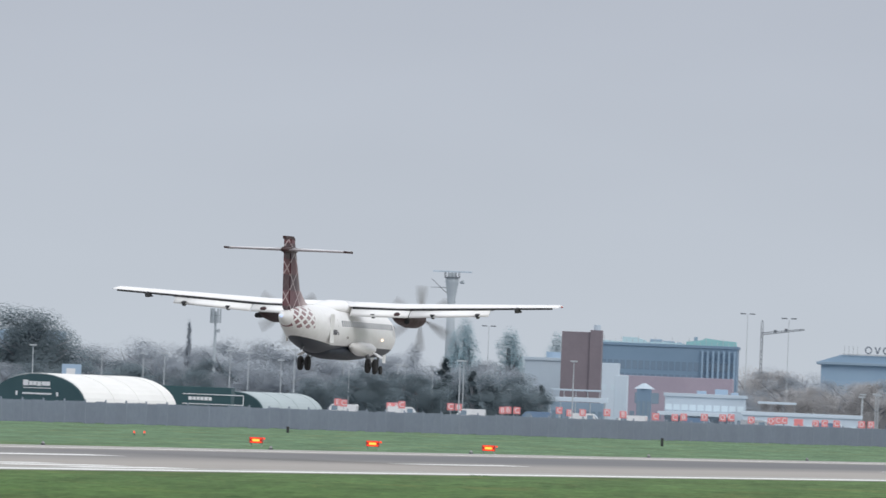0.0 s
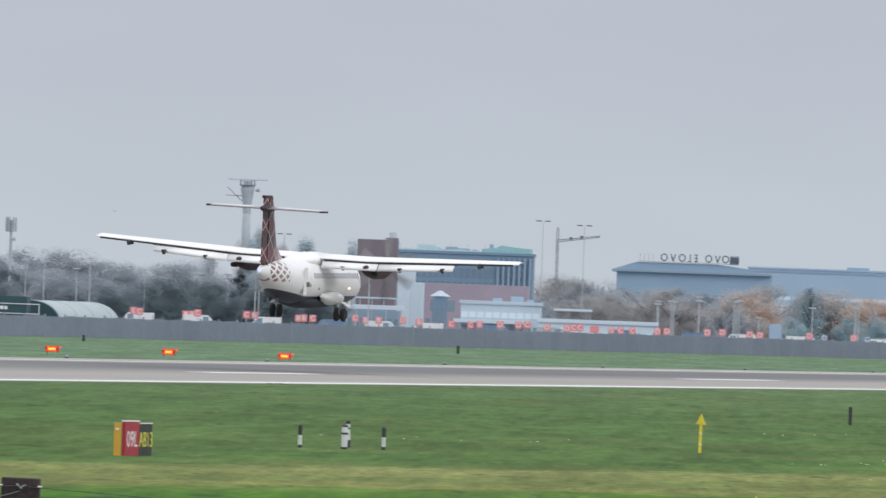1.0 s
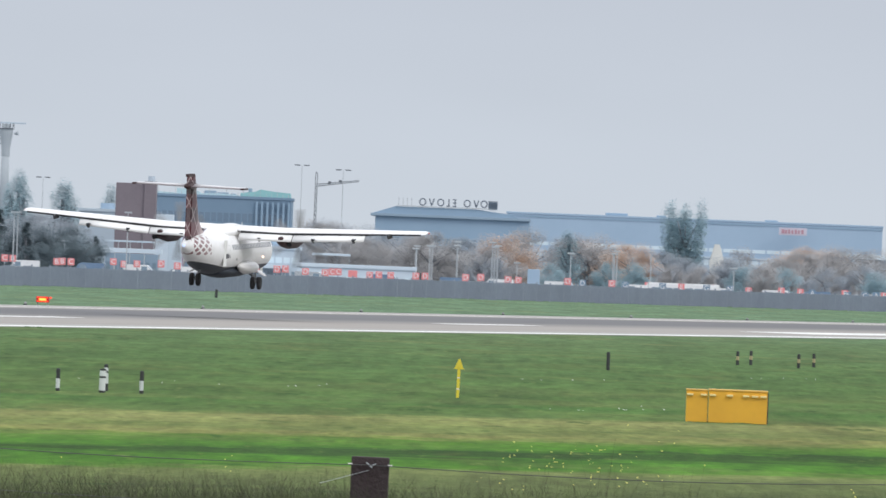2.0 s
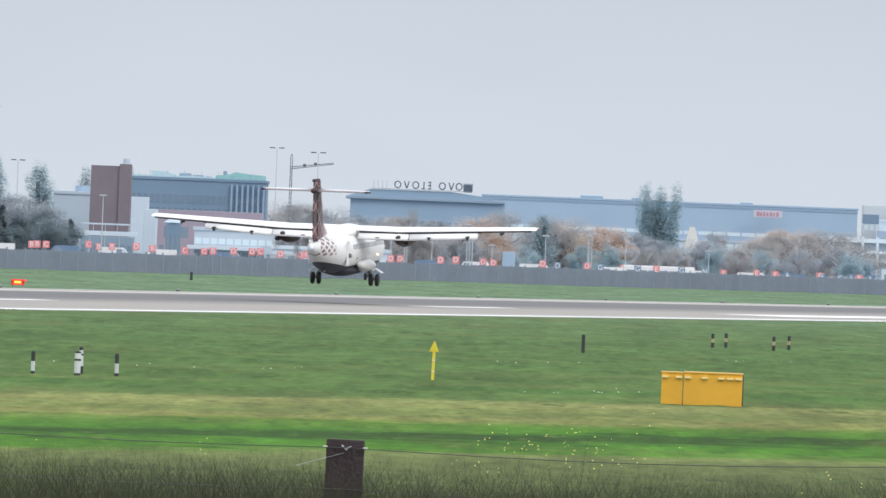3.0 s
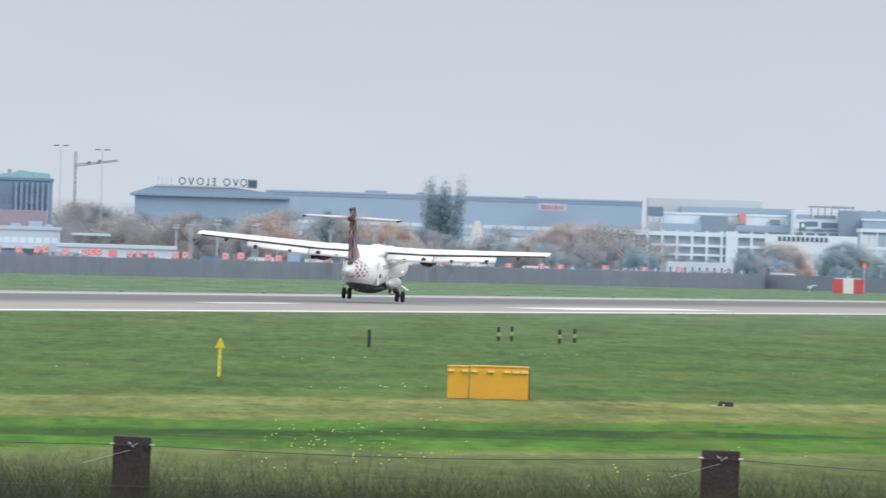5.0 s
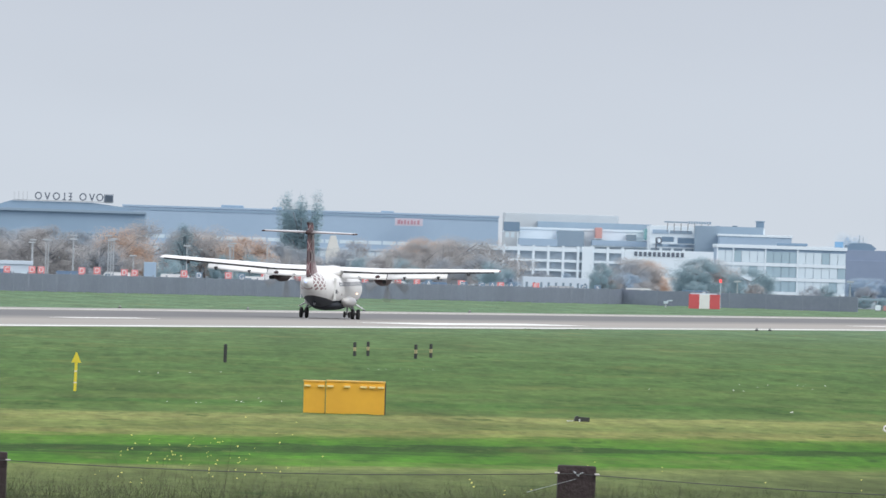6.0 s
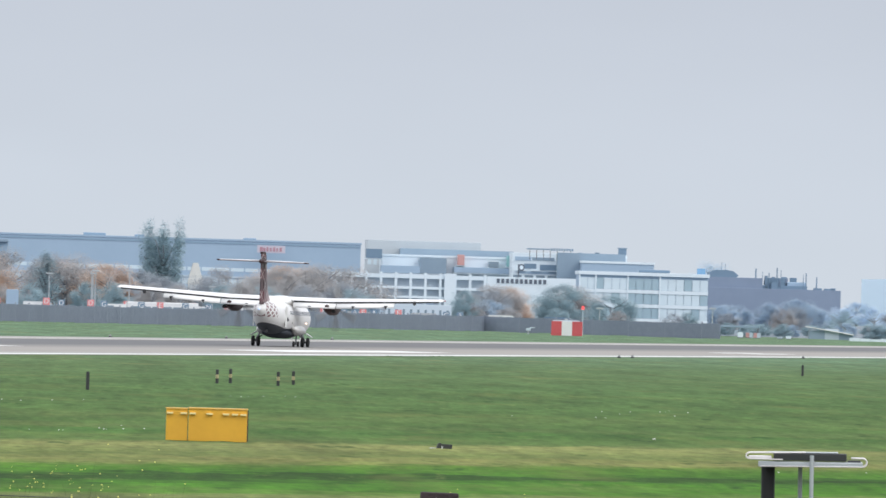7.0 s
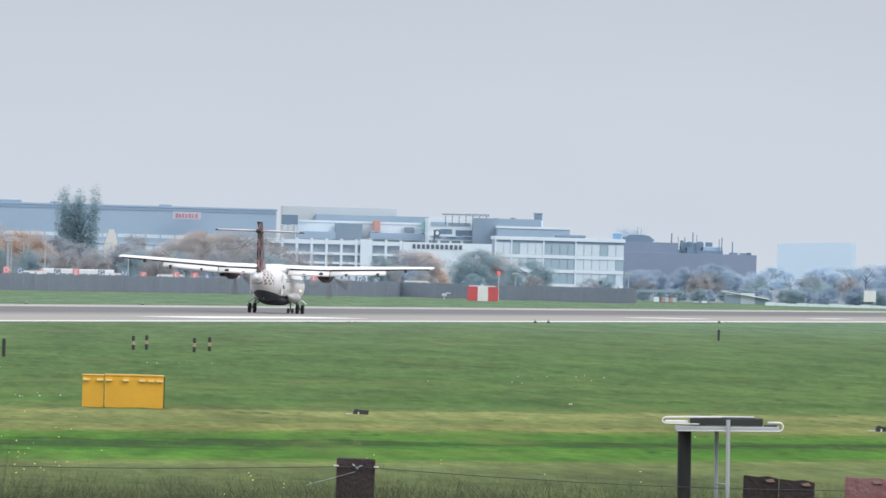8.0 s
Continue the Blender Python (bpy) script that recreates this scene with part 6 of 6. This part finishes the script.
PAPI_ROW = [(-232.1, 924.4), (-228.5, 945.1), (-220.4, 947.7)]
for x, y in PAPI_ROW:
    approach_lamp(x, y)
for x, y in ((-268.2, 1028.1), (-269.6, 1036.7)):
    p = thing("ground_lamp", pose(x, y, 0), "small lit red ground lamp in the grass", "airfield lamp", "red ground lamps")
    part("stake", tube((0, 0, 0), (0, 0, 0.25), 0.03, 0.03, 6), POST_BLACK, p)
    part("bulb", tube((0, 0, 0.22), (0, 0, 0.36), 0.06, 0.05, 8), PAPI_RED, p)

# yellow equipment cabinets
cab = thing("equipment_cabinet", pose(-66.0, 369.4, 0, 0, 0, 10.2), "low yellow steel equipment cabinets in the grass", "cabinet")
CAB_W, SPLIT, CAB_H = 2.29, -1.145 + 0.62, 0.93
part("body", box(-CAB_W / 2, SPLIT - 0.012, 0.02, 0.95, 0, CAB_H - 0.045, 0.012), YELLOW, cab)
part("body", box(SPLIT + 0.012, CAB_W / 2, -0.03, 0.98, 0, CAB_H - 0.03, 0.012), YELLOW, cab)
part("lid", box(-CAB_W / 2 - 0.015, SPLIT - 0.01, -0.01, 0.98, CAB_H - 0.045, CAB_H - 0.008, 0.01), YELLOW_LID, cab, "pale yellow lid")
part("lid", box(SPLIT + 0.008, CAB_W / 2 + 0.015, -0.06, 1.0, CAB_H - 0.03, CAB_H + 0.012, 0.01), YELLOW_LID, cab, "pale yellow lid")
part("corner_strip", box(CAB_W / 2 - 0.005, CAB_W / 2 + 0.03, -0.02, 0.9, 0.02, CAB_H - 0.04), POST_BLACK, cab, "dark strip standing in for the shaded corner")
for x in (-1.04, -0.65, -0.40, 0.08, 0.54, 0.79, 1.03):
    y0 = 0.02 if x < SPLIT else -0.03
    hinge = part("hinge", box(x - 0.09, x + 0.09, y0 - 0.09, y0, 0.745, 0.80, 0.012), COWL, cab, "pale yellow vent cowl")
part("latch", box(1.0, 1.07, -0.05, -0.03, 0.75, 0.78), LETTER_WHITE, cab, "white latch plate")
for x in (-0.7, 0.4):
    part("plinth", box(x - 0.3, x + 0.3, 0.1, 0.8, -0.05, 0.03), POST_BLACK, cab)

# runway sign: a red face and a black face, seen edge on
sg = thing("runway_sign", pose(-83.87, 343.3, -0.04, 0, 0, 13.8) @ Matrix.Diagonal((0.86, 0.86, 0.93, 1)), "runway sign with yellow end, red face and black face", "sign")
part("end_panel", box(-0.62, -0.40, -0.02, 0.04, 0.02, 0.98, 0.01), SIGN_SIDE, sg, "yellow end panel")
part("end_plate", box(-0.57, -0.47, -0.03, -0.02, 0.78, 0.83), LETTER_WHITE, sg)
m_red = pose(-0.10, 0.60, 0.5, 0, 0, 69)
m_blk = pose(0.325, 1.71, 0.49, 0, 0, 69)
red = part("red_face", box(-0.62, 0.62, -0.05, 0.05, -0.48, 0.52, 0.01, m=m_red), SIGN_FACE_RED, sg, "red runway face")
letters("09L", 0.46, LETTER_WHITE, red, m_red @ pose(0, -0.055, 0.0, 90) @ Matrix.Diagonal((1.0, 1.0, 1, 1)), 0.004)
blk = part("black_face", box(-0.55, 0.55, -0.05, 0.05, -0.50, 0.47, 0.01, m=m_blk), SIGN_FACE_BLACK, sg, "black location face")
letters("AB13", 0.44, LETTER_YELLOW, blk, m_blk @ pose(0, -0.055, 0.0, 90) @ Matrix.Diagonal((0.85, 1.0, 1, 1)), 0.004)
part("cap", box(-0.64, 0.64, -0.06, 0.06, 0.52, 0.56, m=m_red), LETTER_WHITE, sg, "white cap rail")
part("cap", box(-0.56, 0.56, -0.06, 0.06, 0.47, 0.50, m=m_blk), LETTER_WHITE, sg, "white cap rail")
for x in (-0.3, 0.2):
    part("foot", box(x - 0.05, x + 0.05, 0.2, 1.6, -0.05, 0.04), POST_BLACK, sg)

# yellow arrow marker
ar = thing("arrow_marker", pose(-80.9, 405.2, -0.06, 0, 1.0, 11), "yellow upright arrow marker post in the grass", "marker")
part("shaft", box(-0.045, 0.045, -0.03, 0.03, -0.05, 1.03, 0.008), ARROW_YELLOW, ar)
part("head", extrude_outline([(-0.15, 0.98), (0.15, 0.98), (0.02, 1.30), (-0.02, 1.30)], -0.03, 0.03), ARROW_YELLOW, ar)
for z in (0.35, 0.7):
    part("band", box(-0.048, 0.048, -0.033, 0.033, z, z + 0.03), LETTER_WHITE, ar)


def striped_post(x, y, bands, r, label, lean=0.0, name="marker_post"):
    """A round post in bands of (top, material), from the ground up."""
    p = thing(name, pose(x, y, 0, 0, lean, 10), label, "post", "marker posts")
    z = -0.03
    for top, mt in bands:
        part("band", tube((0, 0, z), (0, 0, top), r, r, 14), mt, p)
        z = top
    part("cap", tube((0, 0, z), (0, 0, z + 0.02), r * 0.95, r * 0.6, 14), bands[-1][1], p)


BW = lambda h: ((0.10, POST_BLACK), (h * 0.58, POST_WHITE), (h, POST_BLACK))
striped_post(-87.43, 378.3, BW(0.66), 0.060, "black and white banded marker post")
striped_post(-85.53, 381.0, BW(0.66), 0.062, "black and white banded marker post")
striped_post(-86.17, 378.6, ((0.08, POST_BLACK), (0.44, POST_WHITE), (0.50, POST_BLACK), (0.66, POST_WHITE), (0.70, POST_BLACK)), 0.095, "wide white marker post with black rings", 1.0)
striped_post(-86.93, 382.5, ((0.25, POST_BLACK), (0.32, POST_WHITE), (0.56, POST_WHITE), (0.62, POST_BLACK), (0.72, POST_WHITE), (0.80, POST_BLACK)), 0.06, "tall black and white ringed marker post", -2.0)
striped_post(-102.8, 546.8, ((0.75, POST_BLACK),), 0.075, "plain dark marker post in the grass")
striped_post(-113.8, 856.3, ((0.7, POST_BLACK),), 0.08, "plain dark marker post near the runway edge")
for x, y in ((-108.2, 608), (-108.9, 615.5), (-104.8, 605), (-105.4, 612.6)):
    striped_post(x, y, ((0.26, POST_BLACK), (0.44, POST_TAN), (0.66, POST_BLACK)), 0.075, "short black post with a tan band")
for x, y, h in ((-281.2, 1284.7, 0.8), (-309.0, 1243, 0.6)):
    striped_post(x, y, ((h, POST_BLACK),), 0.14, "dark stub post beyond the runway")
# low dark drain covers in the grass
for x, y, label in ((-59.2, 369.0, "dark low valve box lying in the grass"), (-43.8, 364.0, "dark low valve box with pale feet")):
    d = thing("valve_box", pose(x, y, 0, 0, 0, 14), label, "valve box")
    part("body", extrude_outline([(-0.16, 0), (0.28, 0), (0.29, 0.13), (0.0, 0.14), (-0.05, 0.17), (-0.11, 0.15)], -0.12, 0.14), POST_BLACK, d)
    part("slab", box(-0.34, -0.12, -0.1, 0.12, 0, 0.03, 0.01), GALV, d)
    part("foot", box(-0.02, 0.02, -0.14, -0.12, 0, 0.08), POST_WHITE, d)

# red and white banded cabin across the runway, with an aerial
rw = thing("banded_cabin", pose(-268.0, 1774.0, 0, 0, 0, 9), "red and white banded equipment cabin across the runway", "cabin")
for k, mt in enumerate((surface("cabin_red", (0.60, 0.10, 0.11), (0.5, 0.09, 0.1), 0.6), SIGN_WHITE, surface("cabin_red_panel", (0.60, 0.10, 0.11), (0.5, 0.09, 0.1), 0.6))):
    part("wall_panel", box(-2.1 + 1.4 * k, -0.7 + 1.4 * k, 0, 3, 0.02, 1.95, 0.02), mt, rw)
part("roof", box(-1.9, 1.7, 0.2, 2.8, 1.95, 2.1, 0.04), WHITE_WALL, rw)
part("vent", box(-0.3, 0.1, 0.5, 0.9, 2.1, 2.35), GALV, rw)
ae = thing("aerial_mast", pose(-275.3, 1835.8, 0), "thin white aerial mast with a red top", "mast")
part("pole", tube((0, 1, 0), (0, 1, 3.6), 0.07, 0.05, 8), WHITE_WALL, ae)
part("beacon", tube((0, 1, 3.6), (0, 1, 4.1), 0.22, 0.16, 10), glowing("red_beacon", (1.0, 0.12, 0.12), 0.9), ae, "red obstruction beacon")
ob_ = thing("instrument_box", pose(-277.5, 1801.5, 0), "small white instrument box on a stand", "instrument")
part("stand", tube((0, 0, 0), (0, 0, 0.5), 0.12, 0.08, 8), GALV, ob_)
part("box", box(-0.3, 0.3, -0.2, 0.2, 0.5, 0.85, 0.03), WHITE_WALL, ob_)
part("vane", box(0.2, 0.9, -0.05, 0.05, 0.85, 1.0, 0.02), WHITE_WALL, ob_)

# runway edge lamps and tufts along the near edge
for x, y in [(-219.9, 640 + 60 * k) for k in range(12)] + [(-156.6, 1065.4), (-156.6, 1072.8), (-156.8, 1180.0)]:
    p = thing("edge_lamp", pose(x, y, 0), "squat dark runway edge lamp", "airfield lamp", "runway edge lamps")
    part("base", tube((0, 0, 0), (0, 0, 0.12), 0.16, 0.13, 10), POST_BLACK, p)
    part("lens", tube((0, 0, 0.12), (0, 0, 0.26), 0.10, 0.06, 10), glass("lamp_glass", (0.3, 0.3, 0.3)), p)

# ---- the near boundary fence ----
def swept(path, r, n=6):
    """One round bar bent along a path."""
    rings = []
    for k, p in enumerate(path):
        d = (path[min(k + 1, len(path) - 1)] - path[max(k - 1, 0)]).normalized()
        side = d.cross(Vector((0, 1, 0.02))).normalized()
        up = side.cross(d)
        rings.append([p + (side * math.cos(2 * math.pi * j / n) + up * math.sin(2 * math.pi * j / n)) * r for j in range(n)])
    return loft(rings)



bf = thing("boundary_fence", pose(0, 0, 0), "low wire fence on dark timber posts along the bank", "fence")
TOPS = [(-20.27, 67.2, 3.22), (-17.18, 67.86, 3.19), (-14.14, 68.56, 3.12), (-11.09, 69.10, 3.14), (-8.03, 69.6, 3.09), (-4.9, 70.1, 3.05)]
for x, y, z in TOPS[:4]:
    g0 = ground_height(x, y) - 0.3
    p = part("post", box(-0.1, 0.1, -0.07, 0.07, g0 - z, 0, 0.008), TIMBER, bf, "dark creosoted timber post")
    p.matrix_local = pose(x, y, z, 0, 0.6, 11)
    for dx in (-0.105, 0.105):
        part("staple", box(-0.012, 0.012, -0.09, -0.07, -0.045, -0.037, m=pose(dx, 0, 0)), LETTER_WHITE, p)
    part("wire_knot", tube((0.0, -0.08, -0.05), (0.03, -0.1, -0.035), 0.004, 0.003, 6, tube((-0.02, -0.08, -0.03), (0.01, -0.09, -0.055), 0.0035, 0.0035, 6)), GALV, p)
    part("wire_tail", tube((-0.005, -0.085, -0.07), (-0.26, -0.06, -0.15), 0.0014, 0.0014, 5), GALV, p)
for (xa, ya, za), (xb, yb, zb) in zip(TOPS, TOPS[1:]):
    for drop, rad in ((0.042, 0.0022), (0.26, 0.0022)):
        path = [Vector((xa + (xb - xa) * k / 8, ya + (yb - ya) * k / 8 - 0.09, za + (zb - za) * k / 8 - drop - 0.035 * math.sin(math.pi * k / 8))) for k in range(9)]
        part("wire", swept(path, rad), WIRE, bf)

# broken timber boards at the fence
for x, y, z, wd, mt, lab in ((-8.98, 69.42, 3.105, 0.185, TIMBER, "dark broken timber board by the fence"), (-8.79, 69.43, 3.09, 0.185, TIMBER, "dark split timber board by the fence"), (-8.42, 69.48, 3.112, 0.24, RED_TIMBER, "flaked dark red timber board by the fence")):
    b = thing("timber_board", pose(x, y, z, 0, 1.0, 8), lab, "board", "boards at the fence")
    g0 = ground_height(x, y) - 0.2 - z
    part("plank", extrude_outline([(-wd / 2, g0), (wd / 2, g0), (wd / 2, -0.012), (wd * 0.2, 0.0), (-wd * 0.1, -0.006), (-wd / 2, 0.0)], -0.04, 0.04), mt, b)
    part("nail_plate", extrude_outline([(0.02, -0.02), (0.06, -0.012), (0.075, -0.03), (0.035, -0.032)], -0.05, -0.041), surface("rust_plate", (0.30, 0.2, 0.17), (0.2, 0.14, 0.12), 0.8), b)

# sensor table: a flat frame on a black pipe and two thin legs
tb = thing("sensor_table", pose(-9.14, 69.408, 0, 0, -0.9, 7.6), "flat white-edged sensor frame on a black pipe", "instrument")
g0 = ground_height(-9.19, 69.4) - 0.2
TZ2 = 3.396
part("pipe", tube((-0.197, 0.0, g0), (-0.197, 0.0, TZ2 - 0.06), 0.036, 0.036, 20), surface("black_plastic", (0.012, 0.012, 0.013), (0.018, 0.018, 0.018), 0.5, fine=8), tb, "thick black pipe")
part("tray", box(-0.25, 0.30, -0.16, 0.16, TZ2 - 0.062, TZ2 - 0.035, 0.006), GALV, tb, "grey metal tray")
part("solar_panel", box(-0.17, 0.215, -0.14, 0.15, TZ2 - 0.03, TZ2 + 0.008, 0.006), POST_BLACK, tb, "black panel")
part("lid", box(-0.20, 0.17, -0.12, 0.17, TZ2 + 0.010, TZ2 + 0.016, 0.003), GALV, tb)
part("side_bracket", box(-0.30, -0.18, -0.13, 0.05, TZ2 - 0.022, TZ2 - 0.006, 0.004), LETTER_WHITE, tb)
part("side_bracket", box(0.22, 0.29, -0.13, 0.05, TZ2 - 0.04, TZ2 - 0.025, 0.004), POST_BLACK, tb)


def loop_tube(points, r, parent, mat, name):
    return part(name, swept([Vector(p) for p in points], r), mat, parent)


for yy in (-0.17, 0.16):
    pts = [(0.30 + 0.022 * math.sin(math.pi * k / 8), yy, TZ2 - 0.058 + 0.022 * (1 - math.cos(math.pi * k / 8))) for k in range(9)]
    loop_tube([(-0.24, yy, TZ2 - 0.06)] + pts + [(0.24, yy, TZ2 - 0.014)], 0.0035, tb, LETTER_WHITE, "white_rail")
    pts = [(-0.29 - 0.024 * math.sin(math.pi * k / 8), yy, TZ2 - 0.022 + 0.016 * (1 - math.cos(math.pi * k / 8))) for k in range(9)]
    loop_tube([(-0.12, yy, TZ2 - 0.024)] + pts + [(0.0, yy, TZ2 + 0.014)], 0.0032, tb, LETTER_WHITE, "white_rail")
for x, yy in ((-0.028, 0.10), (0.032, -0.175)):
    part("leg", tube((x, yy, g0), (x, yy, TZ2 - (0.05 if yy > 0 else 0.0)), 0.0115, 0.0115, 10), GALV, tb, "thin grey leg")
part("rung", tube((-0.028, 0.1, TZ2 - 0.34), (0.032, -0.17, TZ2 - 0.34), 0.004, 0.004, 5), GALV, tb)

# ---- weeds, flowers and grass ----
WEED = surface("dry_weeds", (0.085, 0.080, 0.058), (0.055, 0.053, 0.040), 0.95, fine=20, coarse=3, vary=0.3, island=True, through_light=0.5)
WEED_GREEN = surface("green_weeds", (0.062, 0.085, 0.032), (0.042, 0.060, 0.022), 0.95, fine=20, coarse=3, vary=0.3, island=True, through_light=0.5)
FLOWER = surface("yellow_flowers", (0.92, 0.85, 0.24), (0.82, 0.74, 0.18), 0.7, vary=0.1, island=True)


def blades(name, spots, material, label, category, seed, wide, bend=0.16):
    """Many thin bent blades; spots give x, y, foot, height."""
    rng = random.Random(seed)
    verts, faces = [], []
    for x, y, z, h in spots:
        a = rng.uniform(0, math.pi)
        dx, dy = math.cos(a) * wide, math.sin(a) * wide * 0.4
        bx, by = rng.gauss(0, bend) * h, rng.gauss(0, bend) * h
        k = len(verts)
        verts += [(x - dx, y - dy, z), (x + dx, y + dy, z), (x + dx * 0.6 + bx * 0.4, y + dy * 0.6 + by * 0.4, z + h * 0.6), (x - dx * 0.6 + bx * 0.4, y - dy * 0.6 + by * 0.4, z + h * 0.6), (x + bx, y + by, z + h)]
        faces += [(k, k + 1, k + 2, k + 3), (k + 3, k + 2, k + 4)]
    ob = new(name, from_arrays(name, verts, faces, material))
    return tagged(ob, label, category, kind="stuff")


rng = random.Random(21)
spots, green, heads = [], [], []
for _ in range(60000):
    x = rng.uniform(-22.5, -3.5)
    y = 66.4 + (x + 20) * 0.17 + rng.uniform(0.2, 3.0)
    n1 = noise.noise((x * 0.7, y * 0.5, 3.0)) * 0.10 + noise.noise((x * 3.1, y, 7.0)) * 0.05
    top = 3.115 + n1 * 0.7 - 0.035 - rng.random() ** 0.7 * 0.24 + 0.055 * min(max((x + 12.5) / 2.0, 0.0), 1.0)
    g = ground_height(x, y) - 0.03
    (spots if rng.random() < 0.6 else green).append((x, y, g, max(top - g, 0.3)))
blades("dry_weeds", spots, WEED, "dense dry brown weeds along the bank", "weeds", 1, 0.003, 0.42)
blades("green_weeds", green, WEED_GREEN, "dense dull green weeds along the bank", "weeds", 2, 0.003, 0.42)
tall, verts, faces = [], [], []
clusters = [(-13.15, 0.2, 50, 3.16), (-12.85, 0.14, 26, 3.20), (-13.5, 0.25, 8, 3.10), (-11.8, 0.5, 5, 3.06), (-10.9, 0.4, 8, 3.08), (-15.8, 1.2, 4, 3.06), (-9.9, 0.4, 5, 3.08), (-18.5, 1.5, 4, 3.08)]
for cx, sp, n, zt in clusters:
    for _ in range(int(n * 0.75)):
        x = rng.gauss(cx, sp)
        y = 66.6 + (x + 20) * 0.17 + rng.uniform(0.0, 2.4)
        top = zt + rng.gauss(0, 0.06) - 0.03
        g = ground_height(x, y) - 0.03
        tall.append((x, y, g, top - g))
        r = rng.uniform(0.002, 0.0058)
        for j in range(rng.choice((1, 1, 2))):
            c = Vector((x + rng.gauss(0, 0.02) * j, y - 0.02, top - 0.02 * j))
            k = len(verts)
            verts += [c + Vector(v) * r for v in ((1, 0, 0), (0, 1, 0), (-1, 0, 0), (0, -1, 0), (0, 0, 0.8), (0, 0, -0.8))]
            faces += [(k, k + 1, k + 4), (k + 1, k + 2, k + 4), (k + 2, k + 3, k + 4), (k + 3, k, k + 4), (k + 1, k, k + 5), (k + 2, k + 1, k + 5), (k + 3, k + 2, k + 5), (k, k + 3, k + 5)]
for x, z in ((-13.85, 3.30), (-12.95, 3.32), (-10.75, 3.25)):
    y = 67.4 + (x + 20) * 0.17
    tall.append((x, y, ground_height(x, y), z - ground_height(x, y)))
blades("weed_stems", tall, WEED, "tall thin weed stems above the fence wire", "weeds", 3, 0.0028)
tagged(new("yellow_flowers", from_arrays("yellow_flowers", verts, faces, FLOWER)), "small yellow flower heads on tall weeds", "flowers", kind="stuff")

CLUMP = surface("coarse_grass", (0.10, 0.19, 0.055), (0.08, 0.15, 0.045), 0.95, fine=0.8, coarse=0.06, dirt=0.6, vary=0.2, island=True, through_light=0.5)
# the uneven sward between the bank and the runway: low tussocks and hollows
verts, faces, row_n = [], [], 360
for i in range(330):
    r = 285 * 1.00255 ** i
    for k in range(row_n):
        a = radians(-16.2 + 10.6 * k / (row_n - 1)) + (0.00012 if i % 2 else 0)
        x, y = r * math.sin(a), r * math.cos(a)
        up = noise.noise((x * 0.22, y * 0.22, 1.0)) * 0.045 + noise.noise((x * 0.8, y * 0.8, 5.0)) * 0.05 + noise.noise((x * 2.1, y * 2.1, 9.0)) * 0.035
        edge_ = min(max((-158.0 - x) / -8.0, 0.0), 1.0) * min((i + 1) / 30.0, 1.0)
        verts.append((x, y, -0.05 + (0.055 + up) * edge_ if x > -158.0 else -0.25))
faces = [(i * row_n + k, i * row_n + k + 1, (i + 1) * row_n + k + 1, (i + 1) * row_n + k) for i in range(329) for k in range(row_n - 1)]
sward = from_arrays("grass_tussocks", verts, [f for f in faces if verts[f[0]][2] > -0.2], GRASS)
sward.polygons.foreach_set("use_smooth", [True] * len(sward.polygons))
tagged(new("grass_tussocks", sward), "uneven green sward with low tussocks", "grass", kind="stuff")
edge = []
for _ in range(6):
    cy = rng.uniform(560, 1500)
    for _ in range(16):
        edge.append((-158.8 + rng.uniform(-0.2, 0.5), rng.gauss(cy, 1.2), 0.0, rng.uniform(0.03, 0.08)))
blades("edge_grass", edge, CLUMP, "ragged grass along the runway edge", "grass", 6, 0.06, 0.6)
verts, faces = [], []
nests = [(rng.uniform(340, 560), radians(rng.uniform(-14.6, -7))) for _ in range(9)]
for k_ in range(46):
    r, a = rng.choice(nests)
    x, y, q = r * math.sin(a) + rng.gauss(0, 0.9), r * math.cos(a) + rng.gauss(0, 7), rng.uniform(0.007, 0.016)
    k = len(verts)
    verts += [(x - q * 1.6, y, 0.05), (x + q * 1.6, y, 0.05), (x + q, y + q, 0.05 + q * 1.3), (x - q, y + q, 0.05 + q * 1.3)]
    faces.append((k, k + 1, k + 2, k + 3))
tagged(new("daisies", from_arrays("daisies", verts, faces, LETTER_WHITE)), "scattered white daisies in the grass", "flowers", kind="stuff")


# two birds over the airfield, moved along the camera's line of sight to keep their bearing
PLUMAGE = surface("grey_plumage", (0.16, 0.16, 0.17), (0.10, 0.10, 0.11), 0.9)


def bird(x, y, z):
    b = thing("bird", pose(x, y, z, 0, 0, 14), "small grey bird gliding with spread wings", "bird", "birds in flight")
    part("body", loft([ellipse_ring(0.17, 0, .012, .012, 10), ellipse_ring(0.10, 0, .045, .045, 10), ellipse_ring(-0.04, 0, .055, .05, 10), ellipse_ring(-0.2, 0, .03, .015, 10)]), PLUMAGE, b)
    for sgn in (1, -1):
        part("wing", loft([[(sgn * x_, y_ + c, z_), (sgn * x_, y_ + c * 0.3, z_ + 0.012), (sgn * x_, y_ - c, z_ - 0.004), (sgn * x_, y_, z_ - 0.008)] for x_, y_, z_, c in ((0.02, 0.02, 0.02, 0.09), (0.16, 0.05, 0.07, 0.075), (0.32, 0.0, 0.04, 0.02))], smooth=False), PLUMAGE, b)
    return b


BIRDS = [(bird(-358.9, 1456.0, 13.9), -358.9, 1456.0, 13.9), (bird(-376.2, 1452.0, 14.2), -376.2, 1452.0, 14.2)]

motions()
